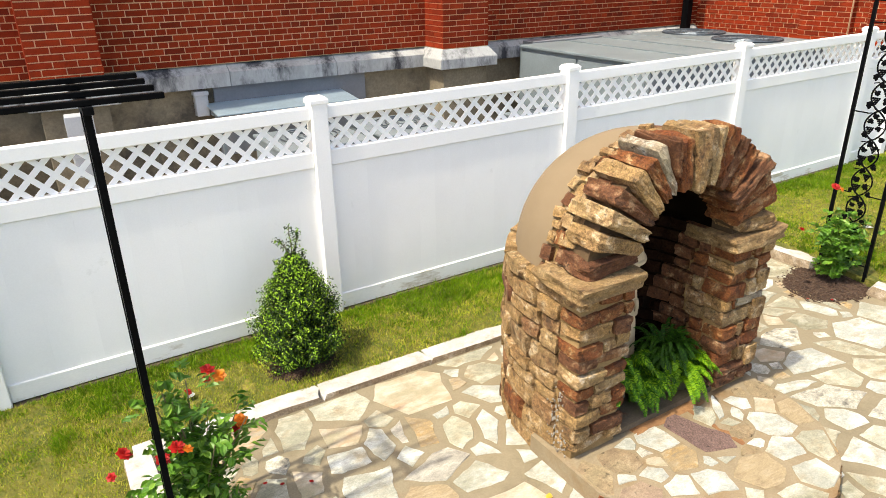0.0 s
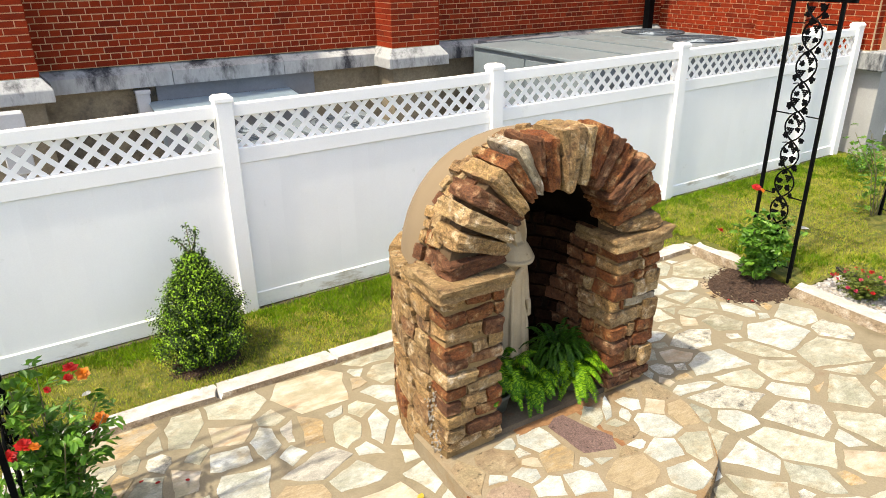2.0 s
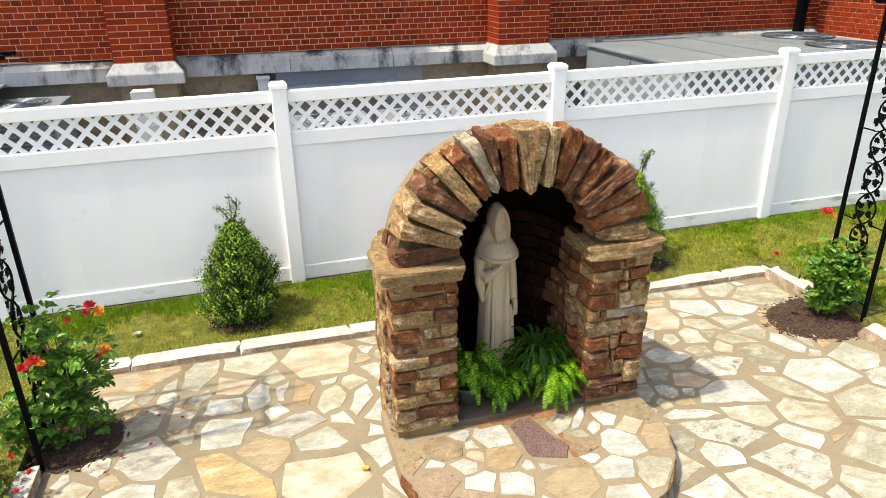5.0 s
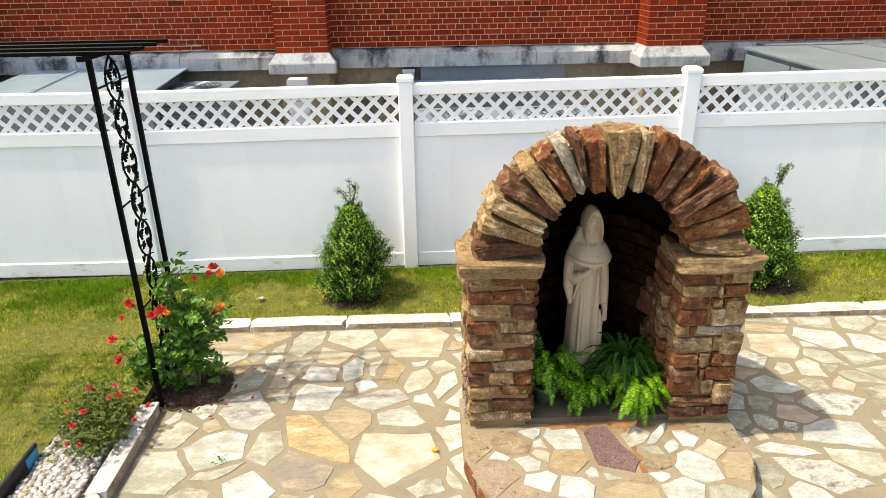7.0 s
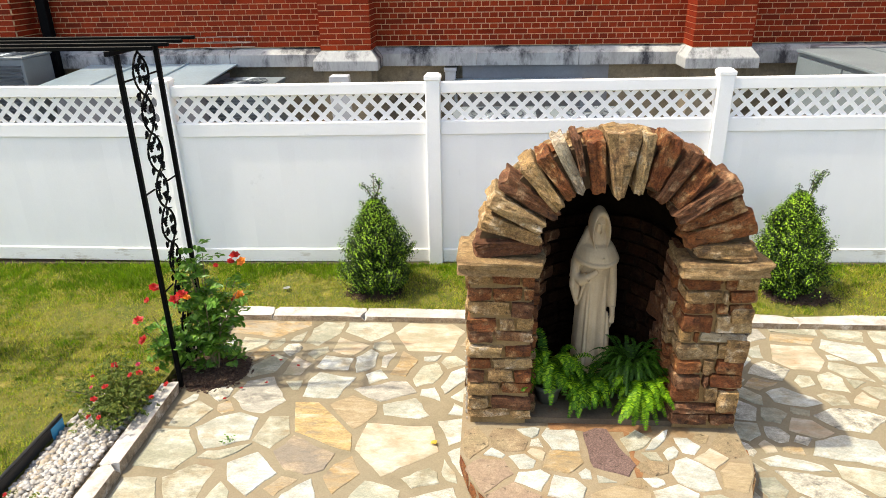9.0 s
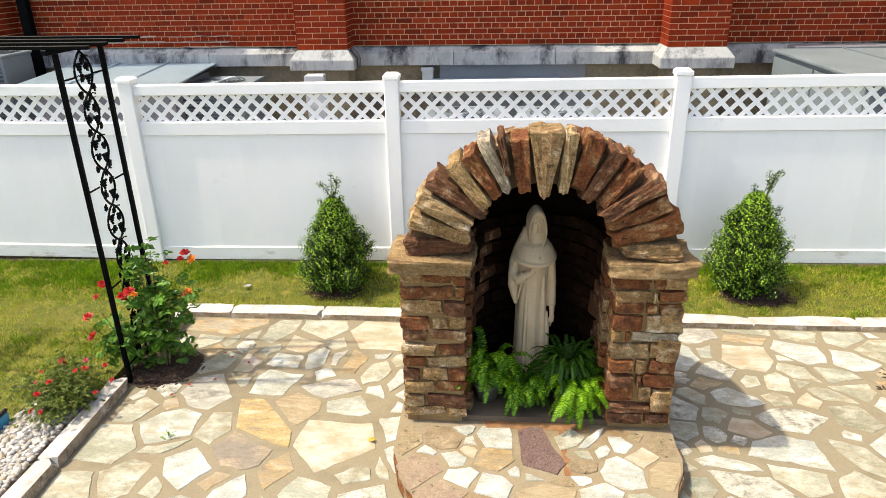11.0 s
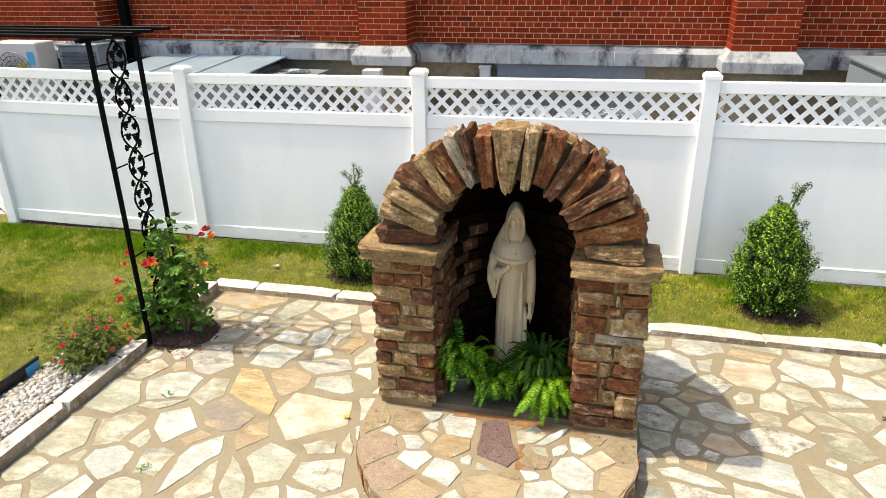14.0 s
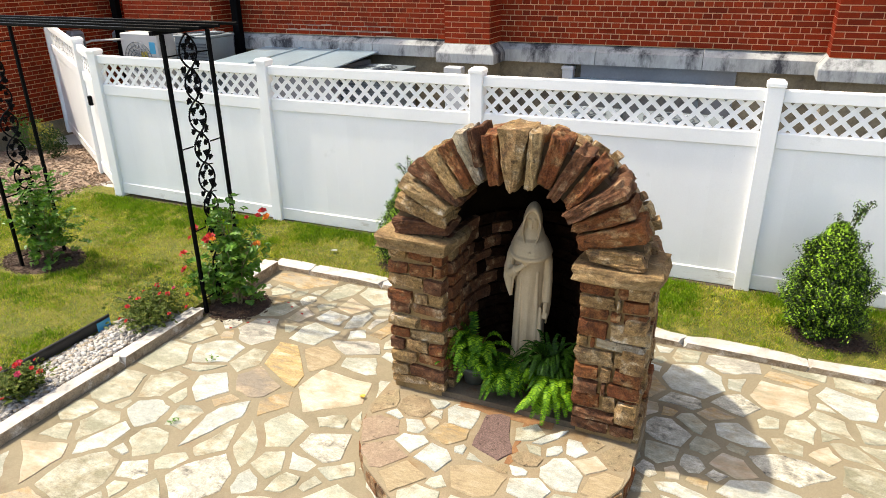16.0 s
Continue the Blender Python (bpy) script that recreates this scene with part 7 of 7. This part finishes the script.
def shrunk(poly, gap, g):
    """Draw each edge in for the joint, some corners knocked off."""
    cx, cy = sum(p[0] for p in poly) / len(poly), sum(p[1] for p in poly) / len(poly)
    out = list(poly)
    for i in range(len(poly)):
        a, b = poly[i], poly[(i + 1) % len(poly)]
        dx, dy = b[0] - a[0], b[1] - a[1]
        d = math.hypot(dx, dy)
        if d < 1e-4:
            continue
        nx, ny = dy / d, -dx / d
        if (cx - a[0]) * nx + (cy - a[1]) * ny > 0:
            nx, ny = -nx, -ny
        k = gap * g.choice((0.5, 0.8, 1.0, 1.3, 2.2))
        out = clip_poly(out, a[0] - nx * k, a[1] - ny * k, nx, ny)
        if len(out) < 3:
            return []
    for p in list(out):
        d = math.hypot(p[0] - cx, p[1] - cy)
        if g.random() < 0.5 and d > 0.05:
            nx, ny = (p[0] - cx) / d, (p[1] - cy) / d
            t = g.uniform(-0.3, 0.3)
            nx, ny = nx * math.cos(t) - ny * math.sin(t), nx * math.sin(t) + ny * math.cos(t)
            k = g.uniform(0.004, 0.028)
            out = clip_poly(out, p[0] - nx * k, p[1] - ny * k, nx, ny)
            if len(out) < 3:
                return []
    return out


def flag_mesh(poly, z0, thick, mat, seed):
    """A flagstone with a wavy, chipped outline and worn upper edge."""
    cx, cy = sum(p[0] for p in poly) / len(poly), sum(p[1] for p in poly) / len(poly)
    ring = []
    for i in range(len(poly)):
        a, b = Vector(poly[i]), Vector(poly[(i + 1) % len(poly)])
        ln = (b - a).length
        if ln < 0.02:
            continue
        n = max(1, min(6, int(ln / 0.042)))
        for k in range(n):
            p = a.lerp(b, k / n)
            w = noise.noise_vector(Vector((p.x * 8, p.y * 8, seed * 0.37))) * 0.018 + noise.noise_vector(Vector((p.x * 26, p.y * 26, seed * 0.37))) * 0.007
            q = Vector((p.x + w.x, p.y + w.y))
            q = q.lerp(Vector((cx, cy)), 0.006)
            ring.append(q)
    if len(ring) < 3:
        return None
    bm = bmesh.new()
    low = [bm.verts.new((p.x - cx, p.y - cy, z0)) for p in ring]
    mid_ = [bm.verts.new((p.x - cx, p.y - cy, z0 + thick * 0.65)) for p in ring]
    top = []
    for p in ring:
        q = p.lerp(Vector((cx, cy)), min(0.12, 0.006 / max(0.03, (p - Vector((cx, cy))).length)))
        top.append(bm.verts.new((q.x - cx, q.y - cy, z0 + thick + 0.002 * noise.noise(Vector((p.x * 6, p.y * 6, seed))))))
    n = len(ring)
    for u, v in ((low, mid_), (mid_, top)):
        for k in range(n):
            bm.faces.new((u[k], u[(k + 1) % n], v[(k + 1) % n], v[k]))
    bm.faces.new(top)
    return mesh_of("flagstone", bm, mat), (cx, cy)


def on_patio(x, y):
    return not (abs(x - GX) < 0.72 and 1.7 < y < 3.35) and ((x - 0.36) / 0.36) ** 2 + ((y - 2.97) / 0.3) ** 2 > 0.8 and ((x - 5.98) / 0.42) ** 2 + ((y - 2.9) / 0.3) ** 2 > 0.8


fr = random.Random(5)
laid = filled(FLAGS, 0.3, 5.95, 0.2, 3.7, (0.46, 0.36, 0.28, 0.2, 0.13), fr, lambda x, y: on_patio(x, y) and x < 5.72)
for i, (kind, poly) in enumerate(fitted(laid, 0.0135, fr)):
    for px, py, nx, ny in ((0.215, 0, -1, 0), (6.0, 0, 1, 0), (0, 3.745, 0, 1)):
        poly = clip_poly(poly, px, py, nx, ny)
    got = flag_mesh(poly, -0.02, 0.02 + fr.uniform(0.001, 0.006), FLAG_KINDS[kind], i) if len(poly) > 2 else None
    if got:
        ob = part("flagstone", got[0], parent=patio)
        ob.location = (*got[1], 0)

# the rest of the paving, towards the house
V, F = [], []
for poly in crazy([(0.22, -6.9), (6.0, -6.9), (6.0, 0.1), (0.22, 0.1)], 0.05, 0.19, fr):
    small = shrunk(poly, 0.014, fr)
    if len(small) < 3:
        continue
    k, n, z = len(V), len(small), fr.uniform(0.004, 0.012)
    V += [(x, y, -0.02) for x, y in small] + [(x, y, z) for x, y in small]
    F += [tuple(range(k + n, k + 2 * n))] + [(k + i, k + (i + 1) % n, k + n + (i + 1) % n, k + n + i) for i in range(n)]
tagged(part("flagstone", soup("flagstone", V, F, FLAG), parent=patio), kind="stuff")

# ---- the rounded step before the grotto ----
CX, CY, CR = 3.02, 2.13, 0.83
outline = [(CX - CR, 2.6), *[(CX - CR * math.cos(math.pi * i / 24) * (1 + 0.012 * math.sin(i * 2.3)), CY - CR * math.sin(math.pi * i / 24) * (1 + 0.012 * math.sin(i * 2.3))) for i in range(25)], (CX + CR, 2.6)]
step = thing("grotto_step", "low rounded stone step paved with brown and cream flags", "step")
part("core", prism(outline, -0.02, 0.118), ORANGE_JOINT, step, "ochre mortar bed")
STEP_FLAGS = (
    ("B", 2.25, 2.1, 0.21, 0.24, 31), ("B", 2.48, 2.13, 0.24, 0.21, 170), ("U", 2.36, 1.85, 0.25, 0.25, 45), ("W", 2.54, 1.96, 0.16, 0.13, 161),
    ("W", 2.6, 1.81, 0.19, 0.15, 3), ("Y", 2.78, 1.97, 0.22, 0.2, 164), ("W", 2.78, 2.16, 0.21, 0.24, 15), ("V", 3.04, 2.07, 0.44, 0.24, 101),
    ("W", 3.33, 2.14, 0.32, 0.05, 45), ("W", 3.4, 2.06, 0.14, 0.08, 59), ("W", 3.52, 2.13, 0.14, 0.16, 22), ("B", 3.62, 2.2, 0.1, 0.09, 153),
    ("B", 3.75, 2.13, 0.18, 0.19, 26), ("B", 3.28, 1.93, 0.18, 0.12, 26), ("W", 2.89, 1.86, 0.07, 0.08, 3), ("W", 2.77, 1.73, 0.2, 0.23, 34),
    ("U", 2.5, 1.66, 0.27, 0.25, 35), ("T", 2.68, 1.54, 0.23, 0.2, 45), ("W", 3.01, 1.82, 0.1, 0.06, 179), ("B", 3.16, 1.8, 0.13, 0.08, 3),
    ("W", 3.5, 1.89, 0.23, 0.26, 13), ("T", 3.06, 1.67, 0.32, 0.26, 7), ("W", 3.36, 1.7, 0.23, 0.19, 5), ("T", 3.73, 1.87, 0.21, 0.25, 165),
)
laid = filled(STEP_FLAGS, CX - CR, CX + CR, CY - CR, 2.22, (0.26, 0.19, 0.12), fr, lambda x, y: y > CY or math.hypot(x - CX, y - CY) < CR - 0.06)
rim = [(CX - math.cos(math.pi * i / 16) * CR, CY - math.sin(math.pi * i / 16) * CR) for i in range(17)]
for i, (kind, poly) in enumerate(fitted(laid, 0.006, fr)):
    for x, y in rim:
        poly = clip_poly(poly, CX + (x - CX) * 0.985, CY + (y - CY) * 0.985, (x - CX) / CR, (y - CY) / CR)
    poly = clip_poly(poly, 0, 2.27, 0, 1)
    got = flag_mesh(poly, 0.09, 0.028 + fr.uniform(0.002, 0.008), FLAG_KINDS[kind], i + 300) if len(poly) > 2 else None
    if got:
        ob = part("flagstone", got[0], parent=step)
        ob.location = (*got[1], 0)
# rust washed out of the floor slab over the mortar
stain = [(2.72 + 0.62 * k / 12, 2.29 - 0.045 - 0.03 * noise.noise(Vector((k * 0.9, 3, 0)))) for k in range(13)]
part("rust_stain", prism([(3.34, 2.31), (2.72, 2.31)] + stain, 0.1, 0.1215), RUST_JOINT, step, "rust-brown stained mortar")
stain = [(3.2 + 0.05 * noise.noise(Vector((0, k * 0.8, 5))), 2.27 - 0.42 * k / 10) for k in range(11)]
part("rust_stain", prism([(3.17, 1.85), (3.165, 2.27)] + stain, 0.1, 0.1205), RUST_JOINT, step, "rust-brown stained mortar")
# stones set in the riser
a = 0.12
while a < math.pi - 0.1:
    w = fr.uniform(0.14, 0.3)
    am = a + w / 2 / CR
    s = part("riser_stone", fr.choice(BLOCKS), parent=step)
    s.matrix_world = pose(CX - (CR - 0.045) * math.cos(am), CY - (CR - 0.045) * math.sin(am), 0.05, 0, 0, -90 + math.degrees(am)) @ pose(0, 0, 0, 0, 0, 180) @ Matrix.Diagonal((w - 0.015, 0.1, 0.115, 1))
    a += w / CR

# ---- bricks ----
COURSE, FACE = 0.0708, 0.007


def brick_list(length, z0, z1, english=True, seed=1):
    """Bricks on a face: start, length, height of each, stretcher and header courses in turn."""
    g = random.Random(seed)
    out, row, z = [], 0, z0
    while z < z1 - 0.03:
        unit = 0.2245 if (row % 2 == 0 or not english) else 0.11225
        x = -(0.056 if english else 0.112 * (row % 2)) * (1 if row % 2 else 0) - (0.112 if english and row % 4 == 2 else 0)
        while x < length - 0.01:
            a, b = max(0.0, x), min(length, x + unit)
            if b - a > 0.03:
                out.append((a + 0.005, b - a - 0.01, z + 0.0055))
            x += unit
        z += COURSE
        row += 1
    return out


BRICK_MESHES = {}


def brick_mesh(w):
    w = round(w, 3)
    if w not in BRICK_MESHES:
        BRICK_MESHES[w] = mesh_of("brick", box(0, w, -FACE, 0.02, 0, COURSE - 0.011, 0.0012 if w > 0.09 else 0), BRICK)
    return BRICK_MESHES[w]


def lay(face_m, bricks, parent, singly=None):
    """Bricks laid on a face whose x runs along it and whose -y points out."""
    V, F = [], []
    turn = face_m.to_3x3()
    for a, w, z in bricks:
        if singly and singly(a):
            ob = part("brick", brick_mesh(w), parent=parent)
            ob.matrix_world = face_m @ Matrix.Translation((a, 0, z))
            continue
        k = len(V)
        for x, y, zz in ((a, -FACE, z), (a + w, -FACE, z), (a + w, -FACE, z + COURSE - 0.011), (a, -FACE, z + COURSE - 0.011), (a, 0.02, z), (a + w, 0.02, z), (a + w, 0.02, z + COURSE - 0.011), (a, 0.02, z + COURSE - 0.011)):
            V.append(face_m @ Vector((x, y, zz)))
        F += [(k, k + 1, k + 2, k + 3), (k + 1, k + 5, k + 6, k + 2), (k, k + 3, k + 7, k + 4), (k + 3, k + 2, k + 6, k + 7), (k, k + 4, k + 5, k + 1)]
    if V:
        tagged(part("brickwork", soup("brickwork", V, F, BRICK_FAR), parent=parent), kind="stuff")


SEEN = 3.2
lay(Matrix.Translation((WESTW, WALL_Y, 0)), brick_list(EAST - WESTW, BRICK_Z + 0.004, SEEN), wall_n, lambda a: 1.15 < a + WESTW < 4.7 and True)
lay(pose(EAST, WALL_Y, 0, 0, 0, -90), brick_list(WALL_Y - 4.6, BRICK_Z - 0.1, SEEN), wall_e)
lay(pose(WESTW, 3.4, 0, 0, 0, 90), brick_list(WALL_Y - 3.4, 0.31, 2.56), wall_w)
for ob in [o for o in scene.objects if o.name.startswith("buttress_") and o.parent is None]:
    i = int(ob.name[-1]) - 1
    x, w = BUTTRESS[i]
    lay(Matrix.Translation((x, BUT_Y + 0.012, 0)), brick_list(w, BRICK_Z + 0.004, SEEN, False, i), ob)
    lay(pose(x + w - 0.012, BUT_Y + 0.035, 0, 0, 0, 90), brick_list(WALL_Y - BUT_Y - 0.035, BRICK_Z + 0.004, SEEN, False, i), ob)
    lay(pose(x + 0.012, WALL_Y, 0, 0, 0, -90), brick_list(WALL_Y - BUT_Y - 0.035, BRICK_Z + 0.004, SEEN, False, i), ob)
for y in (6.4, 5.4):
    lay(pose(EAST - 0.14, y, 0, 0, 0, -90), brick_list(0.75, 1.59, SEEN, False), wall_e)
    lay(pose(EAST - 0.11, y - 0.75, 0), brick_list(0.11, 1.59, SEEN, False), wall_e)
